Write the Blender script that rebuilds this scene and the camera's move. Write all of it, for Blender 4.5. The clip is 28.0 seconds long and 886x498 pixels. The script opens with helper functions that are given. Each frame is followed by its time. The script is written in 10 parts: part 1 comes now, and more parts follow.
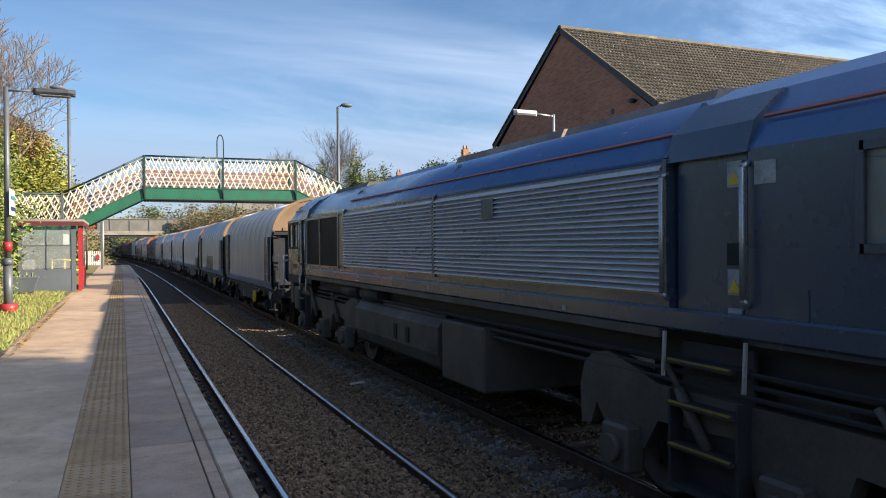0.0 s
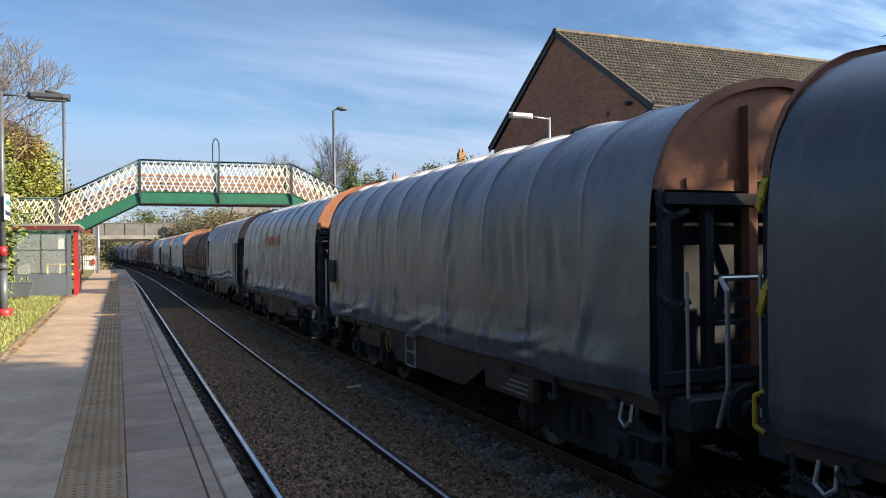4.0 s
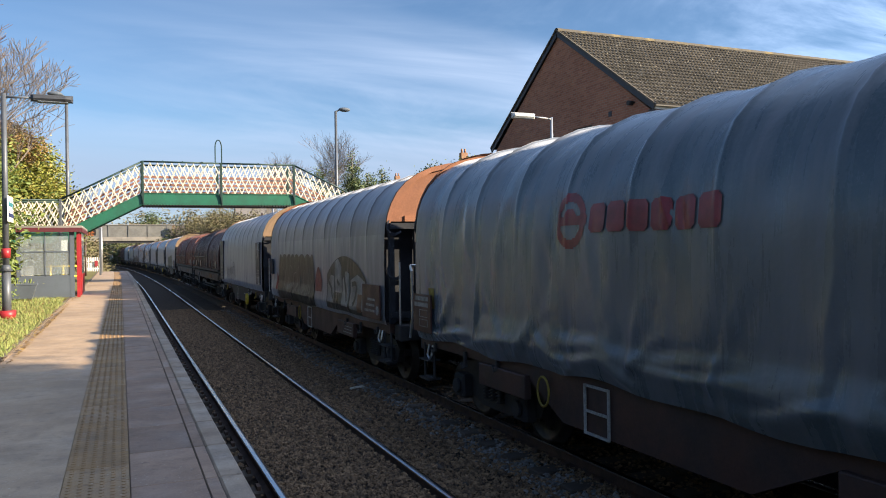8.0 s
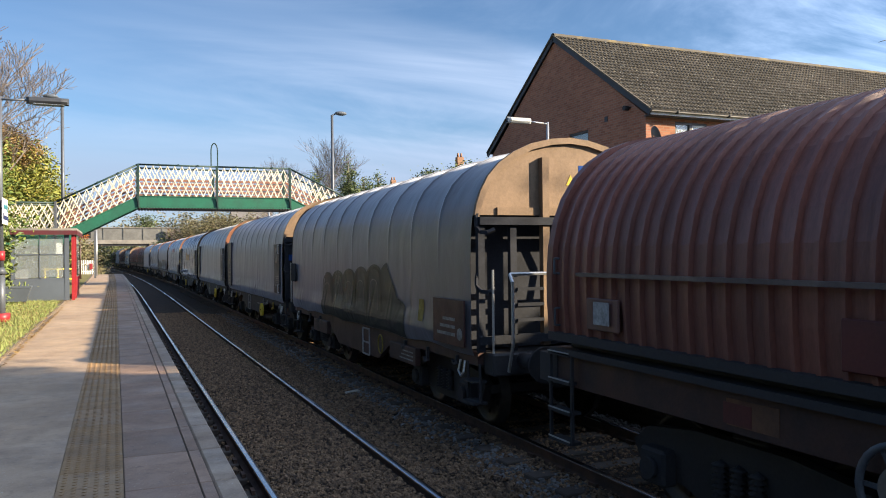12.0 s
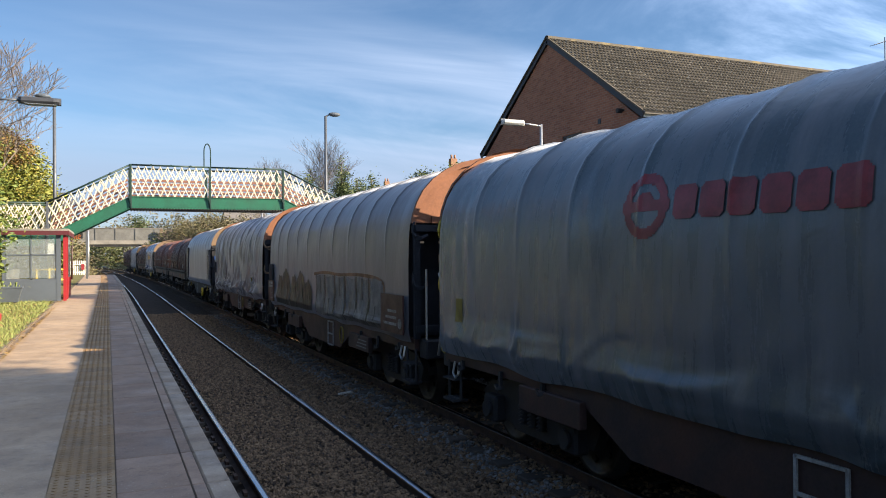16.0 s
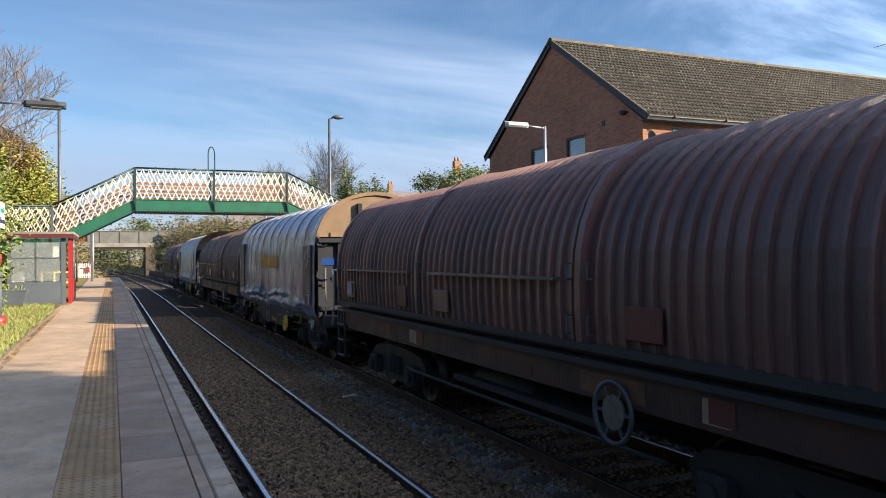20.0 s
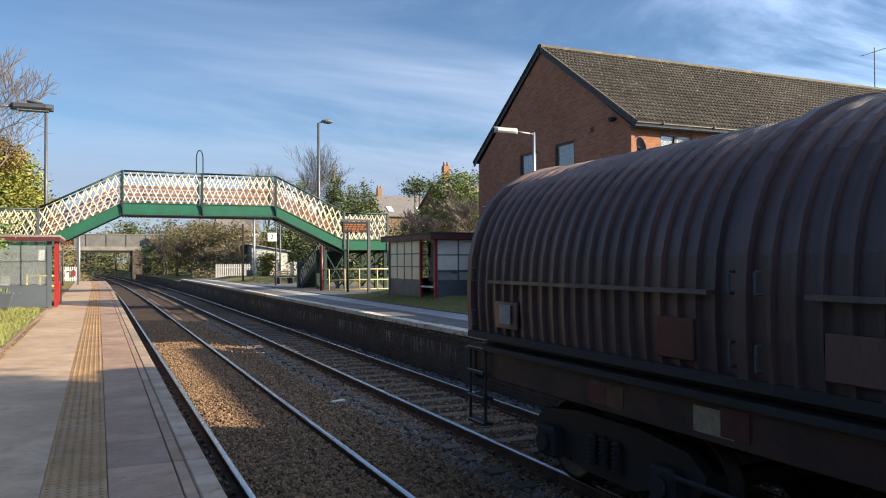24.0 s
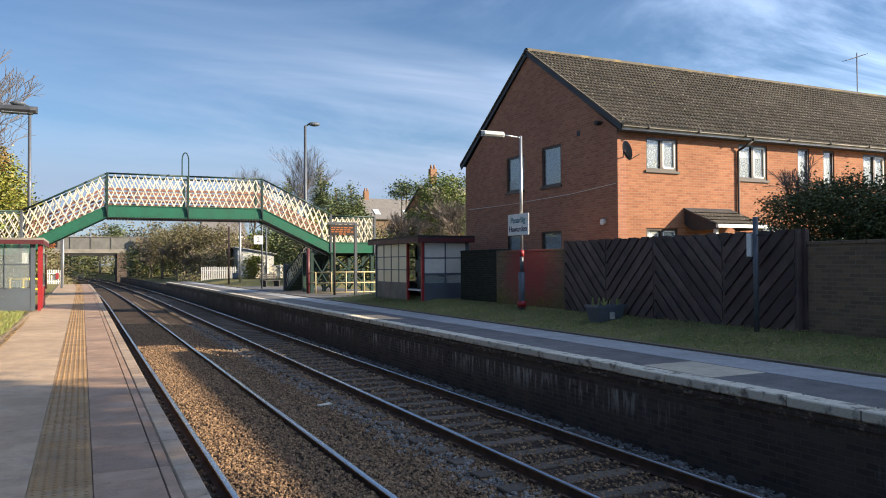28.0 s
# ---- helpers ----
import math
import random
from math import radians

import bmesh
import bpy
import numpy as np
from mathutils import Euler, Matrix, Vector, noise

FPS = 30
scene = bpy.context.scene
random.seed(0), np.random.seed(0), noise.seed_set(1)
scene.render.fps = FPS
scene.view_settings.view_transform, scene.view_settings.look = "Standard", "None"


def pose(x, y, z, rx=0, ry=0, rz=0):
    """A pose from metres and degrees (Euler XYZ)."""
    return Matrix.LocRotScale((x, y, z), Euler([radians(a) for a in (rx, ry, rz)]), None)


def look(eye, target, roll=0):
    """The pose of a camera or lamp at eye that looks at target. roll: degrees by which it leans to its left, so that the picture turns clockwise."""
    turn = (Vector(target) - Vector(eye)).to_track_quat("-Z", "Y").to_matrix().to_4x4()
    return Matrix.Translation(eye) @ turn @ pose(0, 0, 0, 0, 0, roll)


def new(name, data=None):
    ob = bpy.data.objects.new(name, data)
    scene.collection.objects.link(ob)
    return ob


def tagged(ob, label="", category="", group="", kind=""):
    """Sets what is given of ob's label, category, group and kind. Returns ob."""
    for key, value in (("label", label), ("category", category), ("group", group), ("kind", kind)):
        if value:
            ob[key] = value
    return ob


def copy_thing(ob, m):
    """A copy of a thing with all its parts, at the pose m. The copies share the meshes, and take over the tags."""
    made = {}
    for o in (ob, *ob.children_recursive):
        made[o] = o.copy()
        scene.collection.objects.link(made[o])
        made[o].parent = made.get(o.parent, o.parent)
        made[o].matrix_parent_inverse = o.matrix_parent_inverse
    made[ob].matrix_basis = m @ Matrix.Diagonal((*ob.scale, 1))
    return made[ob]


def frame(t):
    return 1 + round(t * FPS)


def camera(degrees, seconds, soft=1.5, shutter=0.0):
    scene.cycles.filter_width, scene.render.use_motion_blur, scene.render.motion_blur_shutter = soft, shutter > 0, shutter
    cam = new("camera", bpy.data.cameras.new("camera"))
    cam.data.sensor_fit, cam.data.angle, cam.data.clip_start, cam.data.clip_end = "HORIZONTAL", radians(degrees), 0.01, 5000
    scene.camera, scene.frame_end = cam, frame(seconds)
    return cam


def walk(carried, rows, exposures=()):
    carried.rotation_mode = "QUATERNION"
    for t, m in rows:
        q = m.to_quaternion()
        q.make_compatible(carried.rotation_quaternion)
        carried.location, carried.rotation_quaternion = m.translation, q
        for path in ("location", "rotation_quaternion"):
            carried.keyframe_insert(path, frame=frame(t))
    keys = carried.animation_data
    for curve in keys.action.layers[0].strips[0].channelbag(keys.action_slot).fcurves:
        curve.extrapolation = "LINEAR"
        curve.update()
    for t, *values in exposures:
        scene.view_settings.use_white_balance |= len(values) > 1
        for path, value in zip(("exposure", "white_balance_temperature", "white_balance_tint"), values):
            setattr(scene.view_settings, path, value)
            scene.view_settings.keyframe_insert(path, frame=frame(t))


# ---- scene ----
cam = camera(59.95, 28.0, soft=1.0)


def aim(x, y, z, yaw, pitch, roll):
    """A camera pose from its place, its turn to the left from +y, its tilt up and its roll, in degrees."""
    return pose(x, y, z, 0, 0, yaw) @ pose(0, 0, 0, 90 + pitch) @ pose(0, 0, 0, 0, 0, roll)


# seconds, eye x, y, z, yaw, pitch, roll of the hand-held camera on the platform
PATH = [
    (0.0, -2.199, 0.356, 2.423, -22.69, -0.29, -0.45),
    (0.5, -2.199, 0.357, 2.423, -22.78, -0.27, -0.35),
    (1.0, -2.198, 0.358, 2.422, -22.87, -0.26, -0.31),
    (1.5, -2.198, 0.359, 2.422, -22.93, -0.26, -0.40),
    (2.0, -2.197, 0.360, 2.422, -22.96, -0.26, -0.45),
    (2.5, -2.197, 0.360, 2.421, -22.98, -0.22, -0.53),
    (3.0, -2.197, 0.361, 2.421, -22.96, -0.18, -0.63),
    (3.5, -2.197, 0.362, 2.421, -22.98, -0.10, -0.65),
    (5.5, -2.196, 0.364, 2.420, -22.89, -0.05, -0.76),
    (6.0, -2.196, 0.364, 2.420, -22.87, -0.09, -0.77),
    (6.5, -2.196, 0.365, 2.419, -22.85, -0.10, -0.78),
    (7.0, -2.196, 0.365, 2.419, -22.84, -0.08, -0.83),
    (7.5, -2.196, 0.366, 2.419, -22.83, -0.06, -0.85),
    (8.0, -2.196, 0.366, 2.419, -22.78, -0.02, -0.87),
    (8.5, -2.196, 0.366, 2.419, -22.77, 0.04, -0.87),
    (9.0, -2.197, 0.366, 2.419, -22.78, 0.05, -0.85),
    (9.5, -2.197, 0.367, 2.419, -22.80, 0.06, -0.84),
    (10.0, -2.197, 0.367, 2.420, -22.89, 0.08, -0.80),
    (10.5, -2.197, 0.367, 2.420, -22.96, 0.13, -0.83),
    (11.0, -2.198, 0.367, 2.420, -23.01, 0.20, -0.69),
    (11.5, -2.198, 0.367, 2.420, -23.07, 0.26, -0.68),
    (12.0, -2.198, 0.367, 2.420, -23.10, 0.29, -0.65),
    (12.5, -2.199, 0.367, 2.421, -23.13, 0.34, -0.61),
    (14.5, -2.201, 0.367, 2.422, -23.40, 0.30, -0.53),
    (15.0, -2.202, 0.367, 2.423, -23.50, 0.30, -0.54),
    (15.5, -2.202, 0.366, 2.423, -23.56, 0.34, -0.51),
    (16.0, -2.203, 0.366, 2.424, -23.61, 0.39, -0.49),
    (16.5, -2.204, 0.366, 2.424, -23.62, 0.42, -0.47),
    (17.0, -2.205, 0.365, 2.425, -23.61, 0.42, -0.46),
    (17.5, -2.205, 0.365, 2.426, -23.58, 0.41, -0.44),
    (18.0, -2.206, 0.365, 2.426, -23.52, 0.40, -0.45),
    (18.5, -2.207, 0.364, 2.427, -23.46, 0.40, -0.49),
    (19.0, -2.208, 0.364, 2.428, -23.37, 0.44, -0.51),
    (19.5, -2.209, 0.363, 2.429, -23.32, 0.50, -0.56),
    (20.0, -2.210, 0.363, 2.429, -23.33, 0.56, -0.58),
    (20.5, -2.211, 0.362, 2.430, -23.41, 0.62, -0.56),
    (21.0, -2.212, 0.362, 2.431, -23.54, 0.67, -0.52),
    (21.5, -2.213, 0.361, 2.432, -23.68, 0.70, -0.48),
    (23.5, -2.218, 0.358, 2.436, -24.16, 0.87, -0.36),
    (24.0, -2.219, 0.357, 2.437, -24.18, 0.91, -0.33),
    (24.5, -2.221, 0.356, 2.438, -24.18, 0.92, -0.37),
    (25.0, -2.222, 0.355, 2.439, -24.18, 0.97, -0.35),
    (25.5, -2.224, 0.354, 2.441, -24.18, 1.01, -0.36),
    (26.0, -2.225, 0.353, 2.442, -24.24, 1.04, -0.37),
    (26.5, -2.227, 0.352, 2.443, -24.30, 1.08, -0.32),
    (27.0, -2.228, 0.351, 2.444, -24.35, 1.09, -0.31),
    (27.5, -2.230, 0.350, 2.446, -24.43, 1.09, -0.30),
    (27.9, -2.230, 0.350, 2.446, -24.46, 1.09, -0.30),
    (28.0, -2.231, 0.349, 2.447, -25.17, 1.11, -0.33),
]
# the picture darkens a little once the train has gone by
walk(cam, [(r[0], aim(*r[1:])) for r in PATH], [(0.0, 1.64), (22.8, 1.64), (24.4, 1.48), (28.0, 1.48)])

# ---- light ----
SUN_WAY = Vector((1.9, -1.29, 1.0)).normalized()
elevation = math.asin(SUN_WAY.z)
azimuth = math.atan2(SUN_WAY.x, SUN_WAY.y)

world = bpy.data.worlds.new("sky")
scene.world = world
world.use_nodes = True
wn, wl = world.node_tree.nodes, world.node_tree.links
wn.clear()


def wnode(kind, **values):
    n = wn.new(kind)
    for key, value in values.items():
        n.inputs[key].default_value = value
    return n


def wmath(op, a, b=None):
    n = wn.new("ShaderNodeMath")
    n.operation = op
    for i, v in enumerate((a, b)):
        if v is None:
            continue
        if isinstance(v, (int, float)):
            n.inputs[i].default_value = v
        else:
            wl.new(v, n.inputs[i])
    return n.outputs[0]


sky = wn.new("ShaderNodeTexSky")
sky.sky_type, sky.sun_disc = "NISHITA", False
sky.sun_elevation, sky.sun_rotation = elevation, azimuth
sky.air_density, sky.dust_density, sky.ozone_density = 1.0, 0.1, 5.0
way = wn.new("ShaderNodeTexCoord").outputs["Generated"]
split = wn.new("ShaderNodeSeparateXYZ")
wl.new(way, split.inputs[0])
up = wmath("ADD", wmath("MAXIMUM", split.outputs[2], 0.0), 0.16)
flat = wn.new("ShaderNodeCombineXYZ")
wl.new(wmath("DIVIDE", split.outputs[0], up), flat.inputs[0])
wl.new(wmath("DIVIDE", split.outputs[1], up), flat.inputs[1])


def cloud_layer(turn, scale, stretch, detail, low, high, distortion=0.6):
    """High streaked cloud: a stretched noise over the plane of the sky, cut between low and high."""
    m = wn.new("ShaderNodeMapping")
    m.inputs["Rotation"].default_value = (0, 0, radians(turn))
    m.inputs["Scale"].default_value = (scale * stretch, scale, 1)
    wl.new(flat.outputs[0], m.inputs[0])
    n = wnode("ShaderNodeTexNoise", Scale=1.0, Detail=detail, Roughness=0.62, Distortion=distortion)
    wl.new(m.outputs[0], n.inputs["Vector"])
    r = wn.new("ShaderNodeMapRange")
    r.interpolation_type = "SMOOTHSTEP"
    r.inputs["From Min"].default_value, r.inputs["From Max"].default_value = low, high
    wl.new(n.outputs[0], r.inputs[0])
    return r.outputs[0]


def wmix(fac, a, b):
    n = wn.new("ShaderNodeMix")
    n.data_type = "RGBA"
    for v, socket in ((fac, n.inputs[0]), (a, n.inputs[6]), (b, n.inputs[7])):
        if isinstance(v, (tuple, float)):
            socket.default_value = v
        else:
            wl.new(v, socket)
    return n.outputs[2]


def zone(low, high, to):
    r = wn.new("ShaderNodeMapRange")
    r.interpolation_type = "SMOOTHSTEP"
    r.inputs["From Min"].default_value, r.inputs["From Max"].default_value = low, high
    r.inputs["To Min"].default_value, r.inputs["To Max"].default_value = to
    wl.new(split.outputs[2], r.inputs[0])
    return r.outputs[0]


# a belt of streaked cloud above a low grey bank, thinning out into blue overhead
belt = wmath("MULTIPLY", zone(0.31, 0.17, (0.6, 1.0)), zone(0.02, 0.1, (0.4, 1.0)))
broad = cloud_layer(-30, 0.32, 0.6, 5, 0.41, 0.57)
wisps = cloud_layer(-28, 0.9, 0.55, 8, 0.36, 0.72, 1.6)
side = wn.new("ShaderNodeMapRange")
side.interpolation_type = "SMOOTHSTEP"
side.inputs["From Min"].default_value, side.inputs["From Max"].default_value = -0.15, 0.55
side.inputs["To Min"].default_value, side.inputs["To Max"].default_value = 0.3, 1.3
wl.new(split.outputs[0], side.inputs[0])
cover = wmath("MULTIPLY", wmath("MULTIPLY", wmath("ADD", wmath("MULTIPLY", broad, 0.6), wmath("MULTIPLY", wisps, 0.4)), belt), side.outputs[0])
ragged = cloud_layer(10, 0.5, 0.4, 5, 0.3, 0.7)
bank = wmath("MULTIPLY", zone(0.18, 0.08, (0.0, 0.92)), wmath("ADD", wmath("MULTIPLY", ragged, 0.5), 0.5))
# cloud is brighter towards the sun
towards = wn.new("ShaderNodeVectorMath")
towards.operation = "DOT_PRODUCT"
wl.new(way, towards.inputs[0])
towards.inputs[1].default_value = SUN_WAY
glow = wn.new("ShaderNodeMapRange")
glow.inputs["From Min"].default_value, glow.inputs["From Max"].default_value = 0.0, 1.0
glow.inputs["To Min"].default_value, glow.inputs["To Max"].default_value = 0.85, 5.2
wl.new(towards.outputs["Value"], glow.inputs[0])
white = wn.new("ShaderNodeVectorMath")
white.operation = "SCALE"
white.inputs[0].default_value = (4.7, 5.75, 7.7)
wl.new(glow.outputs[0], white.inputs["Scale"])
deep = wn.new("ShaderNodeVectorMath")
deep.operation = "SCALE"
deep.inputs["Scale"].default_value = 0.9
wl.new(sky.outputs[0], deep.inputs[0])
bright = wmix(cover, deep.outputs[0], white.outputs[0])
whole = wmix(bank, bright, (2.7, 3.35, 4.6, 1))
back = wnode("ShaderNodeBackground", Strength=0.055)
wl.new(whole, back.inputs[0])
wl.new(back.outputs[0], wn.new("ShaderNodeOutputWorld").inputs[0])

sun = new("sun", bpy.data.lights.new("sun", "SUN"))
sun.data.energy, sun.data.angle, sun.data.color = 4.7, radians(0.55), (1.0, 0.82, 0.58)
sun.matrix_world = look((30, -30, 40), Vector((30, -30, 40)) - SUN_WAY)


# ---- materials ----
def rgb(c):
    return (*c, 1.0)


class Nodes:
    """A small helper for one procedural material."""

    def __init__(self, name):
        self.mat = bpy.data.materials.new(name)
        self.mat.use_nodes = True
        self.t = self.mat.node_tree
        self.b = self.t.nodes["Principled BSDF"]

    def add(self, kind, **values):
        n = self.t.nodes.new(kind)
        for key, value in values.items():
            n.inputs[key].default_value = value
        return n

    def link(self, a, b):
        self.t.links.new(a, b)

    def place(self, spread=True):
        """Object space, shifted by a random step for each object."""
        c = self.add("ShaderNodeTexCoord").outputs["Object"]
        if not spread:
            return c
        info = self.add("ShaderNodeObjectInfo")
        v = self.add("ShaderNodeVectorMath")
        v.operation = "MULTIPLY_ADD"
        v.inputs[1].default_value = (1, 1, 1)
        self.link(c, v.inputs[0])
        step = self.add("ShaderNodeVectorMath")
        step.operation = "SCALE"
        step.inputs[0].default_value = (37, 53, 29)
        self.link(info.outputs["Random"], step.inputs["Scale"])
        self.link(step.outputs[0], v.inputs[2])
        return v.outputs[0]

    def noise(self, where, scale, detail=4, rough=0.6, stretch=None, distortion=0.0):
        if stretch:
            m = self.add("ShaderNodeMapping")
            m.inputs["Scale"].default_value = stretch
            self.link(where, m.inputs[0])
            where = m.outputs[0]
        n = self.add("ShaderNodeTexNoise", Scale=scale, Detail=detail, Roughness=rough, Distortion=distortion)
        self.link(where, n.inputs["Vector"])
        return n.outputs[0]

    def span(self, value, low, high, to=(0.0, 1.0)):
        r = self.add("ShaderNodeMapRange")
        for key, v in (("From Min", low), ("From Max", high), ("To Min", to[0]), ("To Max", to[1])):
            r.inputs[key].default_value = v
        self.link(value, r.inputs[0])
        return r.outputs[0]

    def mix(self, fac, a, b, blend="MIX"):
        n = self.add("ShaderNodeMix")
        n.data_type, n.blend_type = "RGBA", blend
        for v, socket in ((fac, n.inputs[0]), (a, n.inputs[6]), (b, n.inputs[7])):
            if isinstance(v, (tuple, float, int)):
                socket.default_value = v
            else:
                self.link(v, socket)
        return n.outputs[2]

    def bump(self, height, strength, distance=0.01):
        n = self.add("ShaderNodeBump", Strength=strength, Distance=distance)
        self.link(height, n.inputs["Height"])
        self.link(n.outputs[0], self.b.inputs["Normal"])
        return n

    def done(self, colour=None, rough=None, metal=0.0, spec=0.5):
        if colour is not None:
            self.link(colour, self.b.inputs["Base Color"])
        if isinstance(rough, (int, float)):
            self.b.inputs["Roughness"].default_value = rough
        elif rough is not None:
            self.link(rough, self.b.inputs["Roughness"])
        self.b.inputs["Metallic"].default_value = metal
        self.b.inputs["Specular IOR Level"].default_value = spec
        return self.mat


def surface(name, col, col2, rough=0.7, metal=0.0, scale=1.2, grain=40.0, relief=0.25, spec=0.4, cut=(0.35, 0.7), stretch=None, tint=0.0, depth=0.006):
    """A surface of two colours in blotches, with fine grain in colour and relief."""
    n = Nodes(name)
    p = n.place()
    big = n.noise(p, scale, 5, 0.62, stretch)
    fine = n.noise(p, grain, 3, 0.65, stretch)
    c = n.mix(n.span(big, *cut), rgb(col), rgb(col2))
    c = n.mix(n.span(fine, 0.3, 0.7, (0.0, 0.5)), c, n.mix(1.0, c, (0.55, 0.55, 0.55, 1), "MULTIPLY"))
    if tint:
        info = n.add("ShaderNodeObjectInfo")
        c = n.mix(n.span(info.outputs["Random"], 0, 1, (0, tint)), c, n.mix(1.0, c, (0.4, 0.4, 0.42, 1), "MULTIPLY"))
    if relief:
        n.bump(fine, relief, depth)
    r = n.span(big, 0.3, 0.7, (max(rough - 0.1, 0.02), min(rough + 0.1, 1)))
    return n.done(c, r, metal, spec)


def brickwork(name, col, col2, mortar, scale=1.0):
    """Stretcher courses 75 mm high on walls that run along x or y."""
    n = Nodes(name)
    c = n.add("ShaderNodeTexCoord").outputs["Object"]
    s = n.add("ShaderNodeSeparateXYZ")
    n.link(c, s.inputs[0])
    run = n.add("ShaderNodeMath")
    n.link(s.outputs[0], run.inputs[0])
    n.link(s.outputs[1], run.inputs[1])
    v = n.add("ShaderNodeCombineXYZ")
    n.link(run.outputs[0], v.inputs[0])
    n.link(s.outputs[2], v.inputs[1])
    b = n.add("ShaderNodeTexBrick", Scale=1.0 / scale)
    b.inputs["Color1"].default_value, b.inputs["Color2"].default_value, b.inputs["Mortar"].default_value = rgb(col), rgb(col2), rgb(mortar)
    b.inputs["Brick Width"].default_value, b.inputs["Row Height"].default_value = 0.225, 0.075
    b.inputs["Mortar Size"].default_value, b.inputs["Mortar Smooth"].default_value, b.inputs["Bias"].default_value = 0.007, 0.3, 0.0
    n.link(v.outputs[0], b.inputs["Vector"])
    big = n.noise(c, 0.5, 5, 0.6)
    fine = n.noise(c, 30, 3, 0.6)
    colour = n.mix(n.span(big, 0.35, 0.7, (0, 0.45)), b.outputs[0], n.mix(1.0, b.outputs[0], (0.62, 0.6, 0.6, 1), "MULTIPLY"))
    colour = n.mix(n.span(fine, 0.35, 0.7, (0, 0.4)), colour, n.mix(1.0, colour, (0.7, 0.68, 0.66, 1), "MULTIPLY"))
    h = n.add("ShaderNodeMath")
    h.operation = "SUBTRACT"
    n.link(fine, h.inputs[0])
    n.link(b.outputs["Fac"], h.inputs[1])
    n.bump(h.outputs[0], 0.5, 0.008)
    return n.done(colour, 0.88, 0, 0.2)


def glass(name, col=(0.75, 0.82, 0.85), rough=0.03, clear=0.85):
    """Window glass: mostly clear, with a mirror at its face."""
    n = Nodes(name)
    n.b.inputs["Base Color"].default_value = rgb(col)
    n.b.inputs["Roughness"].default_value = rough
    n.b.inputs["Transmission Weight"].default_value = clear
    n.b.inputs["IOR"].default_value = 1.45
    return n.mat


def roofing(name):
    """Concrete tile: olive brown, speckled with pale lichen."""
    n = Nodes(name)
    p = n.place(False)
    big = n.noise(p, 0.5, 5, 0.65)
    each = n.add("ShaderNodeNewGeometry").outputs["Random Per Island"]
    c = n.mix(n.span(big, 0.35, 0.7), rgb((0.095, 0.084, 0.066)), rgb((0.145, 0.127, 0.1)))
    c = n.mix(n.span(each, 0, 1, (0, 0.5)), c, n.mix(1.0, c, (0.5, 0.5, 0.5, 1), "MULTIPLY"))
    spots = n.noise(p, 11, 4, 0.7)
    c = n.mix(n.span(spots, 0.59, 0.67), c, rgb((0.4, 0.37, 0.3)))
    n.bump(n.noise(p, 60, 2, 0.6), 0.3, 0.004)
    return n.done(c, 0.9, 0, 0.2)


def painted(name):
    """Old brick with a sprayed red panel that fades out at its edges."""
    n = Nodes(name)
    c = n.add("ShaderNodeTexCoord").outputs["Object"]
    s = n.add("ShaderNodeSeparateXYZ")
    n.link(c, s.inputs[0])
    v = n.add("ShaderNodeCombineXYZ")
    n.link(s.outputs[1], v.inputs[0])
    n.link(s.outputs[2], v.inputs[1])
    b = n.add("ShaderNodeTexBrick", Scale=1.0)
    b.inputs["Color1"].default_value, b.inputs["Color2"].default_value, b.inputs["Mortar"].default_value = rgb((0.17, 0.12, 0.07)), rgb((0.11, 0.08, 0.055)), rgb((0.15, 0.125, 0.09))
    b.inputs["Brick Width"].default_value, b.inputs["Row Height"].default_value = 0.225, 0.075
    b.inputs["Mortar Size"].default_value, b.inputs["Mortar Smooth"].default_value = 0.007, 0.3
    n.link(v.outputs[0], b.inputs["Vector"])
    wear = n.noise(c, 1.6, 5, 0.65)
    far = n.add("ShaderNodeMath")
    far.operation = "SUBTRACT"
    n.link(s.outputs[1], far.inputs[0])
    far.inputs[1].default_value = 19.6
    away = n.add("ShaderNodeMath")
    away.operation = "ABSOLUTE"
    n.link(far.outputs[0], away.inputs[0])
    total = n.add("ShaderNodeMath")
    total.operation = "MULTIPLY_ADD"
    n.link(wear, total.inputs[0])
    total.inputs[1].default_value = 2.2
    n.link(away.outputs[0], total.inputs[2])
    col = n.mix(n.span(total.outputs[0], 2.7, 1.7, (0, 0.9)), b.outputs[0], rgb((0.24, 0.052, 0.052)))
    foot = n.add("ShaderNodeMath")
    foot.operation = "MULTIPLY_ADD"
    n.link(wear, foot.inputs[0])
    foot.inputs[1].default_value = 1.6
    n.link(s.outputs[2], foot.inputs[2])
    col = n.mix(n.span(foot.outputs[0], 2.5, 1.95, (0, 0.75)), col, n.mix(n.span(n.noise(c, 12, 4, 0.6), 0.4, 0.6), rgb((0.15, 0.13, 0.03)), rgb((0.075, 0.08, 0.025))))
    h = n.add("ShaderNodeMath")
    h.operation = "SUBTRACT"
    n.link(n.noise(c, 30, 3, 0.6), h.inputs[0])
    n.link(b.outputs["Fac"], h.inputs[1])
    n.bump(h.outputs[0], 0.5, 0.008)
    return n.done(col, 0.88, 0, 0.2)


